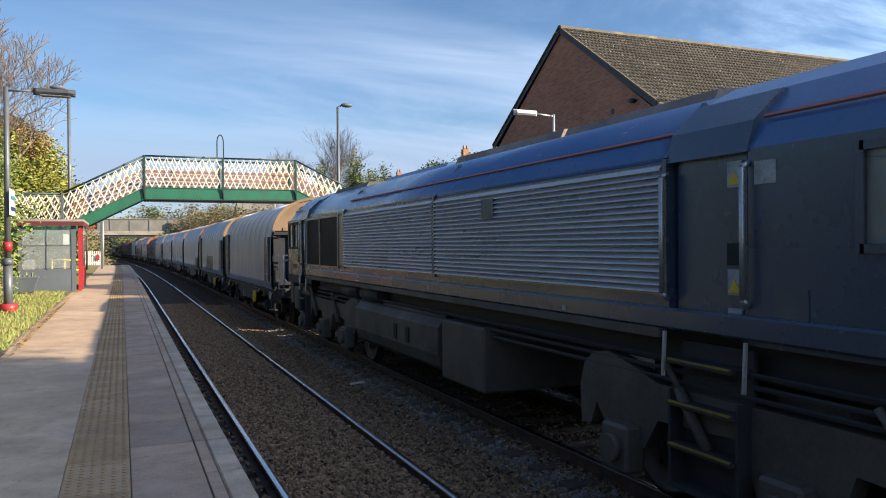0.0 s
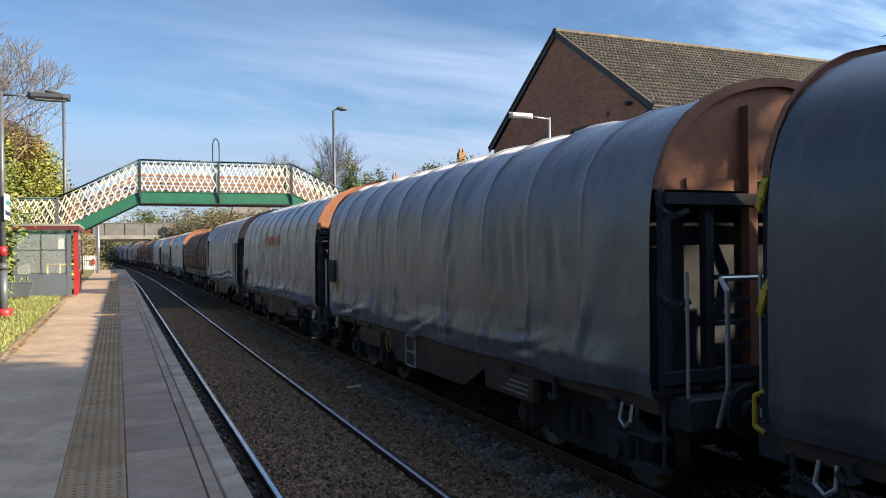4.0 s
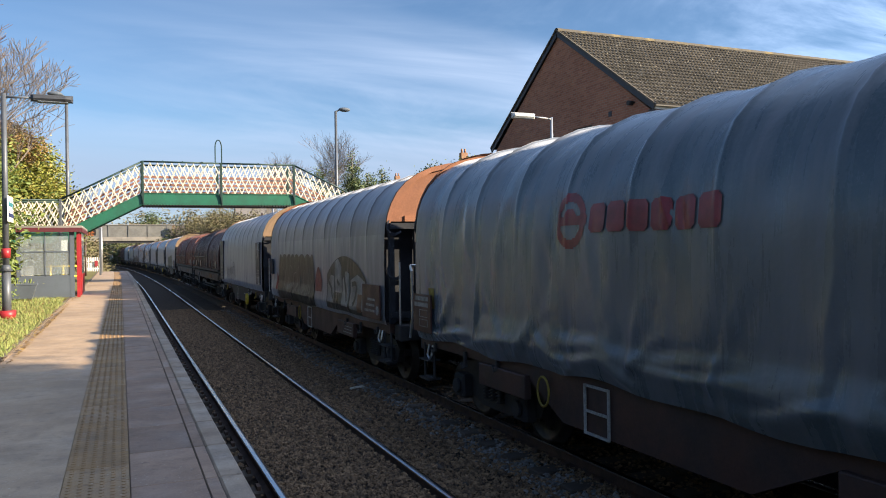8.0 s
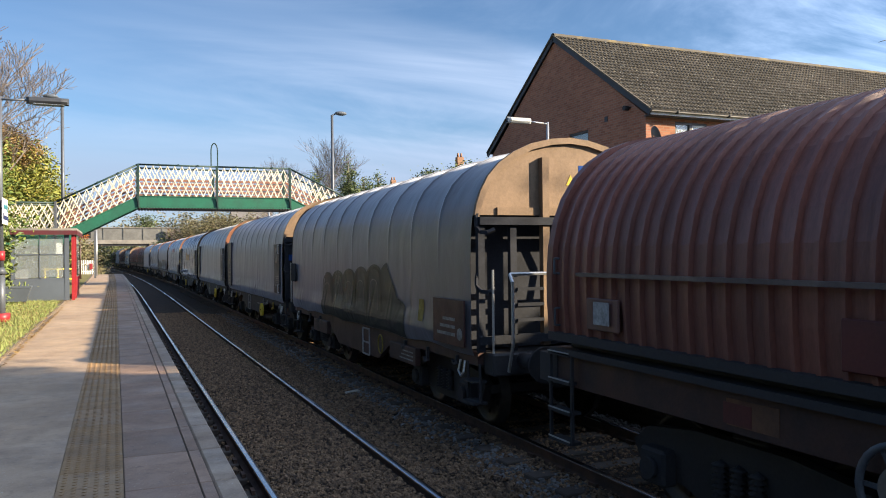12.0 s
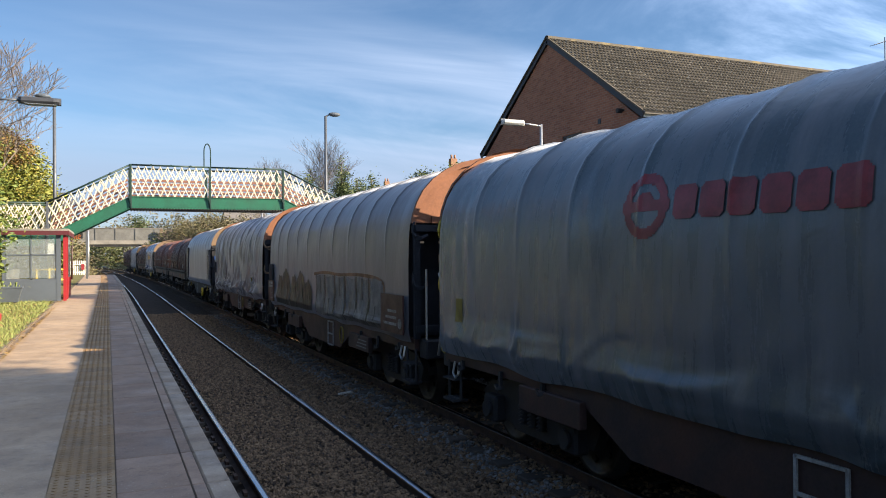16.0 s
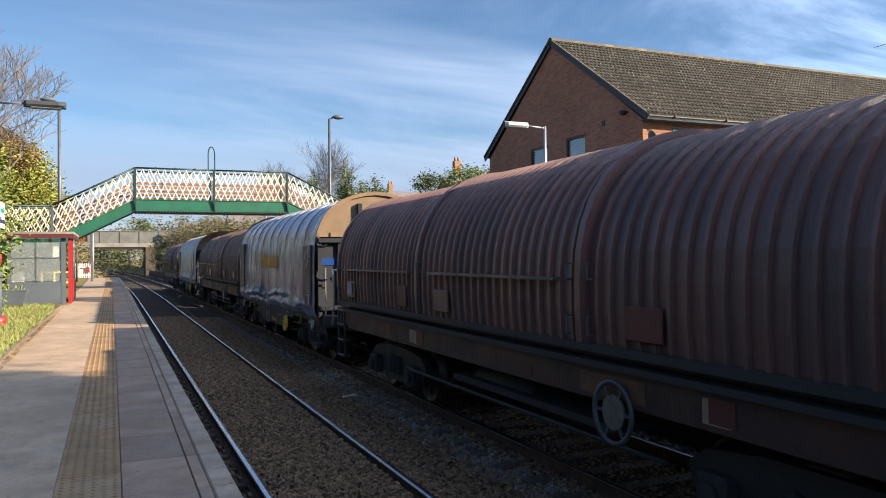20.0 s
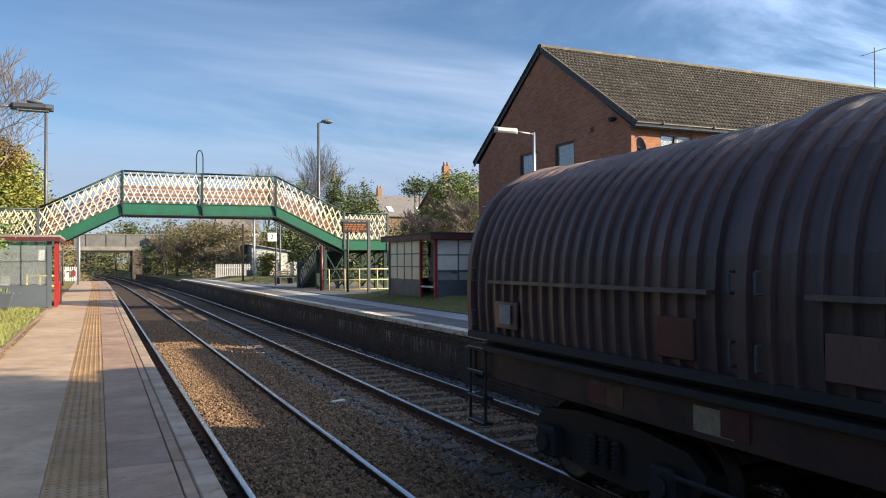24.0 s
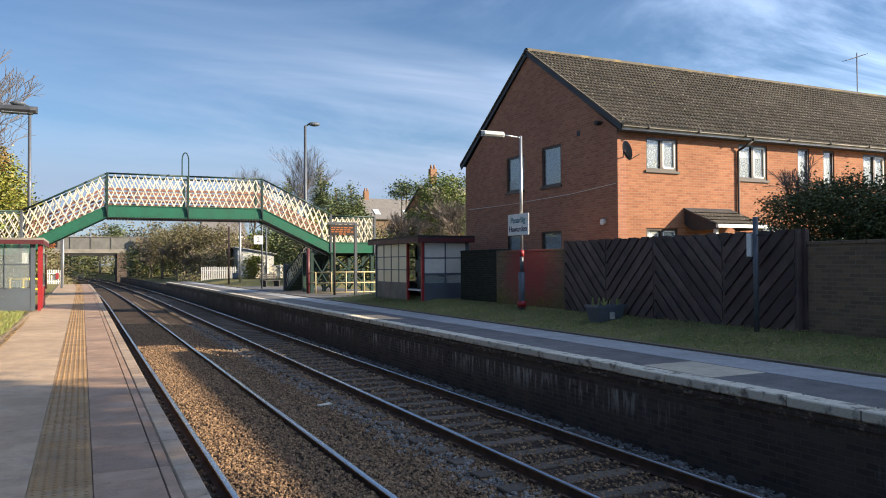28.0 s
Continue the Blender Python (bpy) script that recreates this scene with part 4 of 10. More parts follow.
def make_tiles(parent):
    """Interlocking tiles in courses on both slopes."""
    run = math.hypot(GYM - (GY0 - 0.25), RIDGE - EAVE)
    for sign in (-1, 1):
        eave_y = GY0 - 0.28 if sign < 0 else GY1 + 0.28
        ez = EAVE + 0.02
        d = Vector((0, GYM - eave_y, RIDGE + 0.05 - ez))
        length = d.length
        d.normalize()
        n = Vector((0, -d.z * (1 if d.y > 0 else -1), abs(d.y)))
        if n.z < 0:
            n = -n
        courses, tw = 21, 0.3
        cl = length / courses
        cols = int((LONG + 0.35) / tw)
        wave = [(0.0, 0.0), (0.06, 0.0), (0.085, 0.045), (0.125, 0.05), (0.15, 0.006), (0.155, 0.0), (0.21, 0.0), (0.235, 0.045), (0.275, 0.05), (0.3, 0.004)]
        rng = random.Random(11)
        verts, faces = [], []
        for c in range(courses):
            for k in range(cols if sign < 0 else 2):
                x0 = GX - 0.1 + k * tw
                lift, slip = rng.uniform(0, 0.006), rng.uniform(-0.006, 0.006)
                base = Vector((x0, eave_y, ez)) + d * (c * cl + slip)
                i = len(verts)
                for s, h in ((0.0, 0.055), (cl * 1.1, 0.004)):
                    for u, w in wave:
                        verts.append(base + Vector((u, 0, 0)) + d * s + n * (w + h + lift))
                m = len(wave)
                for u, w in wave:
                    verts.append(base + Vector((u, 0, 0)) + n * (w + lift + 0.006))
                for j in range(m - 1):
                    faces.append((i + j, i + j + 1, i + m + j + 1, i + m + j))
                    faces.append((i + 2 * m + j, i + 2 * m + j + 1, i + j + 1, i + j))
        me = raw("roof_tiles", verts, faces, "roof_tile")
        tiles = part("roof_tiles", me, None, parent, "brown interlocking concrete tiles, weathered", "stuff")
        # battens' sheet beneath
        bm = B()
        a, b = Vector((0, eave_y, ez)), Vector((0, GYM, RIDGE + 0.05))
        v = [bm.verts.new((x, p.y, p.z) ) for x, p in ((GX - 0.09, a), (GX + LONG, a), (GX + LONG, b), (GX - 0.09, b))]
        bm.faces.new(v)
        bmesh.ops.solidify(bm, geom=bm.faces[:], thickness=0.08)
        part("roof_deck", bm, "fascia", parent)
    bm = B()
    for k in range(int(LONG / 0.45)):
        x = GX - 0.1 + k * 0.45
        arc = [(GYM + 0.15 * math.cos(a * math.pi / 6), RIDGE + 0.06 + 0.13 * math.sin(a * math.pi / 6)) for a in range(7)]
        skin(bm, [[(x + (0.445 if e else 0), p, q + (0.006 if e else 0)) for p, q in arc] for e in (0, 1)])
    part("ridge_tiles", bm, "lichen", parent, "ridge tiles patched with yellow lichen", "stuff")


def make_flats():
    h = thing("apartment_building", "two-storey red brick flats with a brown tiled gable roof", "building")
    slope = (RIDGE - EAVE) / (GYM - GY0)
    gable_top = lambda y: EAVE - 0.05 + slope * (min(y, 2 * GYM - y) - GY0)
    gable = [(21.11, 22.26, 4.99, 6.32), (23.41, 24.61, 5.0, 6.28), (21.11, 22.3, 2.6, 3.5), (23.45, 24.6, 2.3, 3.5)]
    wall_with_holes("gable_wall", "y", GX, 0.3, gable_top, gable, GY0, GY1, GROUND - 0.3, "brick_gable", h, "red brick gable wall in shade")
    side = [(12.79, 13.99, 5.18, 6.16), (16.47, 17.71, 5.06, 6.18), (19.09, 19.64, 5.0, 6.2), (20.3, 20.85, 5.0, 6.2), (22.3, 23.5, 5.06, 6.18), (26.0, 27.2, 5.06, 6.18), (12.77, 13.96, 2.4, 3.47), (17.4, 18.5, 2.4, 3.6), (21.0, 22.1, 2.4, 3.6), (14.9, 15.8, 1.1, 3.1)]
    wall_with_holes("side_wall", "x", GY0, 0.3, lambda x: EAVE - 0.05, side, GX + 0.3, GX + LONG, GROUND - 0.3, "brick_side", h, "orange-red brick front wall in full sun")
    bm = B()
    box(bm, GX + 0.3, GY1 - 0.3, GROUND - 0.3, GX + LONG, GY1, EAVE - 0.05)
    part("back_wall", bm, "brick_side", h)
    part("end_wall", box(B(), GX + LONG, GY0, GROUND - 0.3, GX + LONG + 0.3, GY1, EAVE - 0.05), "brick_gable", h)
    for k, g in enumerate(gable):
        window(h, "y", GX, g[0], g[1], g[2], g[3], 1, blind=(0.93, 0.6, 1.0, 0.8)[k])
    for k, s in enumerate(side[:9]):
        window(h, "x", GY0, s[0], s[1], s[2], s[3], 2 if s[1] - s[0] > 0.6 else 1, blind=(0.14, 0.3, 0.9, 1.0, 0.3, 0.4, 0.5, 0.5, 0.5)[k])
    # flowers on one sill
    bm = B()
    rng = random.Random(3)
    for k in range(22):
        c = Vector((13.42 + rng.gauss(0, 0.07), GY0 + 0.2 + rng.gauss(0, 0.03), 5.4 + rng.gauss(0, 0.06)))
        bmesh.ops.create_icosphere(bm, subdivisions=1, radius=0.028, matrix=Matrix.Translation(c))
    v = part("vase_flowers", bm, "yellow", h, "yellow flowers on the inner sill")
    make_tiles(h)
    # bargeboards, fascia, soffit, gutter, downpipe
    for s in (-1, 1):
        y0 = GY0 - 0.3 if s < 0 else GY1 + 0.3
        part("bargeboard", bar(B(), (GX - 0.07, y0, EAVE - 0.03), (GX - 0.07, GYM, RIDGE + 0.02), 0.035, 0.19, (0, 0, 1)), "fascia", h, "dark stained bargeboard")
        part("verge_tile", bar(B(), (GX - 0.1, y0, EAVE + 0.08), (GX - 0.1, GYM, RIDGE + 0.13), 0.05, 0.05, (0, 0, 1)), "roof_tile", h)
    part("soffit", box(B(), GX - 0.05, GY0 - 0.27, EAVE - 0.12, GX + LONG, GY0 - 0.002, EAVE - 0.09), "fascia", h, "dark soffit")
    part("fascia", box(B(), GX - 0.05, GY0 - 0.3, EAVE - 0.1, GX + LONG, GY0 - 0.27, EAVE + 0.02), "upvc", h, "pale fascia board")
    bm = B()
    arc = [(GY0 - 0.37 + 0.065 * math.cos(math.pi + a * math.pi / 6), EAVE + 0.03 + 0.065 * math.sin(math.pi + a * math.pi / 6)) for a in range(7)]
    skin(bm, [[(x, p, q) for p, q in arc] for x in (GX - 0.1, GX + LONG)])
    bmesh.ops.solidify(bm, geom=bm.faces[:], thickness=0.006)
    g = part("gutter", bm, "black_iron", h, "black half-round gutter")
    for k in range(12):
        part("gutter_bracket", box(B(), GX + 0.8 + k * 1.9, GY0 - 0.45, EAVE - 0.05, GX + 0.84 + k * 1.9, GY0 - 0.3, EAVE + 0.04), "black_iron", g)
    x = 16.4
    part("downpipe", tube(B(), [(x + 0.35, GY0 - 0.37, EAVE - 0.03), (x + 0.32, GY0 - 0.34, EAVE - 0.14), (x, GY0 - 0.05, EAVE - 0.42), (x, GY0 - 0.05, GROUND)], 0.036, 8), "black_iron", h, "black downpipe")
    part("floodlight", (lambda bm: (disc(bm, (GX - 0.14, 18.95, 6.6), "x", 0.07, 0.16, 12), rod(bm, (GX, 18.92, 6.62), (GX - 0.1, 18.92, 6.62), 0.03), bm)[2])(B()), "black_iron", h, "small black wall light")
    part("air_vent", box(B(), GX - 0.02, 20.05, 6.4, GX, 20.2, 6.56), "fascia", h)
    part("wall_lamp", disc(B(), (GX - 0.05, 18.86, 3.66), "x", 0.09, 0.1, 14), "upvc", h, "round white bulkhead lamp")
    part("cable", tube(B(), [(GX - 0.02, GY1 - 0.3, 4.6), (GX - 0.02, 24.5, 4.57), (GX - 0.02, 20.5, 4.63), (GX - 0.02, GY0 + 0.05, 4.75)], 0.008, 5), "upvc", h, "thin pale cable across the brickwork")
    # satellite dish on the corner
    c = Vector((11.69, GY0 - 0.42, 5.62))
    face = Vector((0.93, -0.22, 0.28)).normalized()
    across = face.cross(Vector((0, 0, 1))).normalized()
    tall = across.cross(face)
    bm = B()
    skin(bm, [[c + (across * math.cos(a * math.tau / 20) + tall * math.sin(a * math.tau / 20)) * r + face * (0.9 * r * r) for a in range(20)] for r in (0.02, 0.1, 0.18, 0.23, 0.28)], closed=True)
    bmesh.ops.solidify(bm, geom=bm.faces[:], thickness=0.008)
    dish = part("satellite_dish", bm, "grey_pole", h, "grey mesh satellite dish")
    part("dish_arm", tube(B(), [(11.95, GY0, 5.5), c - face * 0.05, c - tall * 0.28 + face * 0.06, c - tall * 0.2 + face * 0.4], 0.015, 6), "black_iron", dish)
    # tiled porch
    px0, px1, py = 14.2, 16.1, GY0 - 1.25
    bm = B()
    for k in range(14):
        x = px0 + (k + 0.5) * (px1 - px0) / 14
        for c in range(5):
            s0, s1 = c / 5, (c + 1.12) / 5
            q0, q1 = (py - 0.14 + 1.64 * s0, 3.53 + 0.62 * s0), (py - 0.14 + 1.64 * s1, 3.5 + 0.62 * s1)
            skin(bm, [[(x + 0.072 * math.cos(math.pi * a / 6), q[0], q[1] + 0.05 * math.sin(math.pi * a / 6)) for a in range(7)] for q in (q0, q1)])
    part("porch_tiles", bm, "roof_tile", h, "small tiled porch roof")
    bm = B()
    prism(bm, [(py - 0.1, 3.46), (GY0, 4.06), (GY0, 4.1), (py - 0.1, 3.5)], "x", px0, px1)
    part("porch_deck", bm, "fascia", h)
    for x in (px0 + 0.03, px1 - 0.08):
        part("porch_cheek", prism(B(), [(py - 0.1, 3.44), (GY0, 4.04), (GY0, 3.6), (GY0 - 0.3, 3.4), (py - 0.1, 3.4)], "x", x, x + 0.05), "fascia", h)
    part("porch_gutter", box(B(), px0 - 0.05, py - 0.2, 3.44, px1 + 0.05, py - 0.1, 3.54), "upvc", h)
    for x in (px0 + 0.08, px1 - 0.08):
        part("porch_post", box(B(), x - 0.05, py - 0.02, GROUND - 0.2, x + 0.05, py + 0.08, 3.42), "upvc", h, "white porch post")
    part("front_door", box(B(), 14.95, GY0 + 0.06, GROUND - 0.05, 15.75, GY0 + 0.11, 3.1), "frame_brown", h, "dark brown front door")
    # aerial on the ridge
    a = part("aerial", rod(B(), (28.65, GYM, RIDGE), (28.65, GYM, 11.65), 0.025, 6), "grey_pole", h, "thin television aerial")
    bm = B()
    rod(bm, (28.0, GYM, 11.25), (29.1, GYM, 11.62), 0.018, 5)
    for k in range(7):
        x = 28.05 + k * 0.17
        rod(bm, (x, GYM - 0.25, 11.26 + k * 0.057), (x, GYM + 0.25, 11.26 + k * 0.057), 0.012, 4)
    part("aerial_rods", bm, "grey_pole", a)
    return h


make_flats()


# ---- the train ----
def train_y(t):
    """How far the train has run along y at t; it gathers speed."""
    return -14.370 * t - 0.0411 * (t - 12.0) ** 2


def sheeting(name, low, high, dirt, rough=0.3, crumple=0.75, dusty=0.55, split=0.0):
    """PVC sheeting: a dark glossy skin, dull where road dirt lies on it, creased; below split a paler wrap."""
    n = Nodes(name)

    def m(op, *args):
        q = n.add("ShaderNodeMath")
        q.operation = op
        for k, v in enumerate(args):
            if isinstance(v, (int, float)):
                q.inputs[k].default_value = v
            else:
                n.link(v, q.inputs[k])
        return q.outputs[0]

    p = n.place()
    big = n.noise(p, 0.7, 5, 0.6)
    streak = n.noise(p, 2.0, 5, 0.65, (0.4, 2.2, 0.22))
    fine = n.noise(p, 45, 3, 0.6)
    film = n.span(streak, 0.44, 0.72, (0.0, 0.8))
    c = n.mix(n.span(big, 0.35, 0.7), rgb(low), rgb(high))
    c = n.mix(film, c, rgb(dirt))
    hz = n.add("ShaderNodeSeparateXYZ")
    n.link(n.place(False), hz.inputs[0])
    level = m("MULTIPLY_ADD", n.noise(p, 1.5, 4, 0.6, (0.5, 1.0, 0.5)), 0.8, hz.outputs[2])
    band = m("MULTIPLY", n.span(level, 3.2, 3.02), n.span(level, 1.75, 2.2))
    c = n.mix(m("MULTIPLY", band, n.span(big, 0.25, 0.7, (dusty * 0.6, dusty))), c, rgb(dirt))
    c = n.mix(n.span(fine, 0.42, 0.7, (0, 0.25)), c, rgb(dirt))
    if split:
        wrap = m("MULTIPLY", m("LESS_THAN", hz.outputs[2], split), m("LESS_THAN", hz.outputs[1], 4.1))
        c = n.mix(m("MULTIPLY", wrap, 0.75), c, n.mix(n.span(streak, 0.35, 0.7), rgb((0.17, 0.165, 0.155)), rgb((0.1, 0.097, 0.093))))
    ridge = m("POWER", m("SUBTRACT", 1.0, m("ABSOLUTE", m("MULTIPLY_ADD", n.noise(p, 1.1, 2, 0.5, (1, 1.5, 0.7), 1.4), 2.0, -1.0))), 14.0)
    soft = n.noise(p, 2.6, 3, 0.5, (1, 1, 0.7), 0.5)
    height = m("ADD", m("ADD", m("MULTIPLY", ridge, 0.02 * crumple), m("MULTIPLY", soft, 0.6 * crumple)), m("MULTIPLY", fine, 0.015))
    n.bump(height, 0.6, 0.035)
    n.b.inputs["Sheen Weight"].default_value = 0.36
    n.b.inputs["Sheen Roughness"].default_value = 0.4
    n.b.inputs["Sheen Tint"].default_value = (0.8, 0.86, 1.0, 1)
    return n.done(c, m("ADD", n.span(film, 0.0, 0.8, (rough - 0.04, rough + 0.16)), m("MULTIPLY", fine, 0.06)), 0, 0.6)


M["sheet_patch"] = sheeting("repair_sheet", (0.1, 0.112, 0.105), (0.12, 0.13, 0.122), (0.15, 0.15, 0.142), 0.4, crumple=0.3)
M["sheet_grey"] = sheeting("grey_sheet", (0.028, 0.034, 0.048), (0.042, 0.05, 0.066), (0.13, 0.132, 0.152), 0.3)
M["sheet_brown"] = sheeting("dusty_grey_sheet", (0.04, 0.037, 0.043), (0.056, 0.052, 0.057), (0.14, 0.12, 0.12), 0.34)
M["sheet_loose"] = sheeting("loose_grey_sheet", (0.066, 0.06, 0.066), (0.092, 0.084, 0.09), (0.18, 0.162, 0.162), 0.29, crumple=1.5)
M["sheet_green"] = sheeting("dark_green_sheet", (0.038, 0.059, 0.068), (0.062, 0.085, 0.096), (0.16, 0.158, 0.17), 0.27, crumple=0.95)
M["sheet_navy_dull"] = sheeting("dusty_navy_sheet", (0.013, 0.025, 0.062), (0.021, 0.037, 0.085), (0.088, 0.086, 0.106), 0.24, crumple=0.9, dusty=0.7)
M["sheet_navy"] = sheeting("navy_sheet", (0.011, 0.025, 0.078), (0.019, 0.037, 0.106), (0.085, 0.088, 0.122), 0.2, crumple=1.1, dusty=0.45)
M["sheet_tag_pale"] = sheeting("two_tone_grey_sheet", (0.05, 0.046, 0.051), (0.066, 0.061, 0.066), (0.125, 0.112, 0.112), 0.36, 0.45, 0.4, split=2.68)
M["sheet_tag_dark"] = sheeting("dark_brown_grey_sheet", (0.044, 0.04, 0.044), (0.062, 0.056, 0.06), (0.12, 0.104, 0.106), 0.33, 0.6)
M["sheet_tag_faint"] = sheeting("slate_grey_sheet", (0.027, 0.033, 0.045), (0.042, 0.049, 0.062), (0.112, 0.11, 0.124), 0.32, 0.5)
M["rust_orange"] = surface("rust_orange_end_plate", (0.27, 0.112, 0.058), (0.19, 0.085, 0.05), 0.75, 0.1, scale=1.5, grain=30, relief=0.3)
M["tan_end"] = surface("dusty_tan_end_plate", (0.23, 0.152, 0.093), (0.16, 0.112, 0.072), 0.75, 0.05, scale=1.5, grain=30, relief=0.3)
M["frame_dark"] = surface("grimy_underframe", (0.03, 0.031, 0.036), (0.05, 0.048, 0.05), 0.7, 0.1, scale=2, grain=30, relief=0.3)
M["frame_blue"] = surface("blue_grey_underframe", (0.034, 0.038, 0.056), (0.028, 0.03, 0.038), 0.45, 0.1, scale=2, grain=30, relief=0.2)
M["frame_red"] = surface("brown_red_underframe", (0.085, 0.042, 0.034), (0.048, 0.034, 0.032), 0.6, 0.1, scale=2, grain=30, relief=0.3)
M["end_dark"] = surface("dark_end_frame", (0.034, 0.037, 0.046), (0.024, 0.026, 0.031), 0.8, 0.0, scale=2, grain=30, relief=0.2, spec=0.15)
M["hood"] = surface("rust_brown_hood", (0.21, 0.102, 0.086), (0.1, 0.066, 0.066), 0.42, 0.05, scale=0.8, grain=30, relief=0.25, stretch=(1, 2.0, 0.4))
M["hood_red"] = surface("faded_red_hood", (0.27, 0.103, 0.076), (0.165, 0.072, 0.058), 0.42, 0.05, scale=0.8, grain=30, relief=0.25, stretch=(1, 2.0, 0.4))
# Darker, less red brown than the other two hood colours.
M["hood_dark"] = surface("dark_brown_hood", (0.14, 0.082, 0.076), (0.07, 0.055, 0.06), 0.4, 0.05, scale=0.8, grain=30, relief=0.25, stretch=(1, 2.0, 0.4))
M["sheet_silver"] = sheeting("silver_grey_sheet", (0.07, 0.074, 0.082), (0.105, 0.11, 0.118), (0.16, 0.157, 0.16), 0.34, crumple=0.9)
M["rub_steel"] = surface("dull_steel_strip", (0.17, 0.14, 0.135), (0.11, 0.085, 0.08), 0.5, 0.3, scale=3, grain=30, relief=0.1)
M["sill_plate"] = surface("dusty_data_plate", (0.4, 0.33, 0.22), (0.26, 0.2, 0.14), 0.7, scale=5, grain=30, relief=0.1)
M["tan_panel_dull"] = surface("worn_grey_hub", (0.2, 0.17, 0.14), (0.11, 0.1, 0.09), 0.6, scale=6, grain=40, relief=0.1)
M["sill_rust"] = surface("rusty_brown_panel", (0.2, 0.095, 0.05), (0.11, 0.06, 0.04), 0.75, scale=4, grain=30, relief=0.2)
M["hood_plate"] = surface("dull_red_plate", (0.13, 0.032, 0.03), (0.085, 0.032, 0.028), 0.55, scale=2, grain=30, relief=0.2)
M["bogie"] = surface("greasy_bogie", (0.03, 0.029, 0.03), (0.05, 0.044, 0.041), 0.6, 0.1, scale=3, grain=30, relief=0.3)
M["wheel"] = surface("wheel_steel", (0.07, 0.06, 0.052), (0.045, 0.038, 0.034), 0.5, 0.7, scale=4, grain=40, relief=0.1)
M["loco_blue"] = surface("dark_blue_paint", (0.036, 0.058, 0.094), (0.05, 0.072, 0.108), 0.26, 0.0, scale=0.8, grain=40, relief=0.03, spec=0.55)
M["loco_grime"] = surface("grimy_dark_blue_paint", (0.115, 0.122, 0.148), (0.19, 0.18, 0.182), 0.3, 0.45, scale=0.7, grain=30, relief=0.05, stretch=(1, 0.6, 1.8), spec=0.9)
M["loco_louvre"] = surface("dusty_blue_grey_louvre", (0.34, 0.35, 0.39), (0.5, 0.49, 0.5), 0.33, 0.2, scale=0.7, grain=30, relief=0.05, stretch=(1, 0.6, 1.8), spec=0.7)
M["loco_roof"] = surface("blue_roof_paint", (0.0374, 0.102, 0.255), (0.0578, 0.119, 0.2465), 0.24, 0.0, scale=0.8, grain=40, relief=0.03, spec=0.7)
M["loco_frame"] = surface("brown_grey_loco_frame", (0.115, 0.1, 0.082), (0.07, 0.062, 0.056), 0.65, 0.1, scale=1.5, grain=30, relief=0.3)
M["loco_dark"] = surface("dark_grille", (0.014, 0.016, 0.021), (0.022, 0.023, 0.028), 0.6, 0.1, scale=2, grain=40, spec=0.25)
M["stripe"] = surface("orange_stripe", (0.3, 0.1, 0.075), (0.24, 0.09, 0.07), 0.5, relief=0)
M["rubber"] = surface("black_rubber", (0.012, 0.012, 0.013), (0.02, 0.02, 0.02), 0.6, relief=0.05)
M["roof_rust"] = surface("pale_rusty_roof_sheet", (0.3, 0.23, 0.19), (0.17, 0.14, 0.125), 0.7, 0.1, scale=1.2, grain=20, relief=0.2)
M["dim_yellow"] = surface("worn_yellow_edge", (0.3, 0.22, 0.03), (0.18, 0.13, 0.03), 0.6, scale=6, grain=40, relief=0.1)
M["cab_trim"] = surface("cream_cab_lining", (0.4, 0.36, 0.26), (0.33, 0.3, 0.22), 0.8, scale=2, relief=0)
M["label_white"] = surface("white_stencil", (0.42, 0.42, 0.41), (0.26, 0.26, 0.25), 0.7, scale=10, relief=0)
M["label_orange"] = surface("amber_lettering", (0.46, 0.215, 0.025), (0.34, 0.165, 0.025), 0.45, scale=6, relief=0)
M["label_pink"] = surface("faded_pink_print", (0.24, 0.15, 0.14), (0.16, 0.11, 0.105), 0.5, scale=6, relief=0)
M["label_red"] = surface("faded_red_print", (0.3, 0.035, 0.042), (0.17, 0.028, 0.034), 0.4, scale=6, relief=0)
M["plate_red"] = surface("dull_red_corner_plate", (0.085, 0.032, 0.028), (0.055, 0.026, 0.024), 0.5, scale=3, grain=30, relief=0.15)
M["stencil"] = surface("worn_stencil", (0.34, 0.335, 0.32), (0.14, 0.135, 0.125), 0.7, scale=9, relief=0)
M["blue_plate"] = surface("bright_blue_plate", (0.015, 0.06, 0.24), (0.015, 0.05, 0.19), 0.8, relief=0, spec=0.1)
M["spray_black"] = surface("black_spray", (0.012, 0.014, 0.015), (0.024, 0.028, 0.028), 0.45, scale=3, grain=40, relief=0.05)
M["spray_teal"] = surface("dark_teal_spray", (0.02, 0.033, 0.034), (0.033, 0.038, 0.04), 0.45, scale=2.5, grain=40, relief=0.05)
M["spray_pale"] = surface("chalky_pale_spray", (0.3, 0.295, 0.285), (0.16, 0.155, 0.15), 0.55, scale=3, grain=30, relief=0.05)
M["spray_dim"] = surface("rubbed_grey_spray", (0.22, 0.21, 0.205), (0.12, 0.115, 0.115), 0.6, scale=4, grain=30, relief=0.05)
M["spray_red"] = surface("red_spray", (0.2, 0.022, 0.03), (0.12, 0.025, 0.03), 0.5, scale=4, grain=30, relief=0.05)
M["spray_orange"] = surface("rusty_orange_spray", (0.2, 0.085, 0.035), (0.12, 0.06, 0.035), 0.5, scale=4, grain=30, relief=0.05)
CACHE = {}


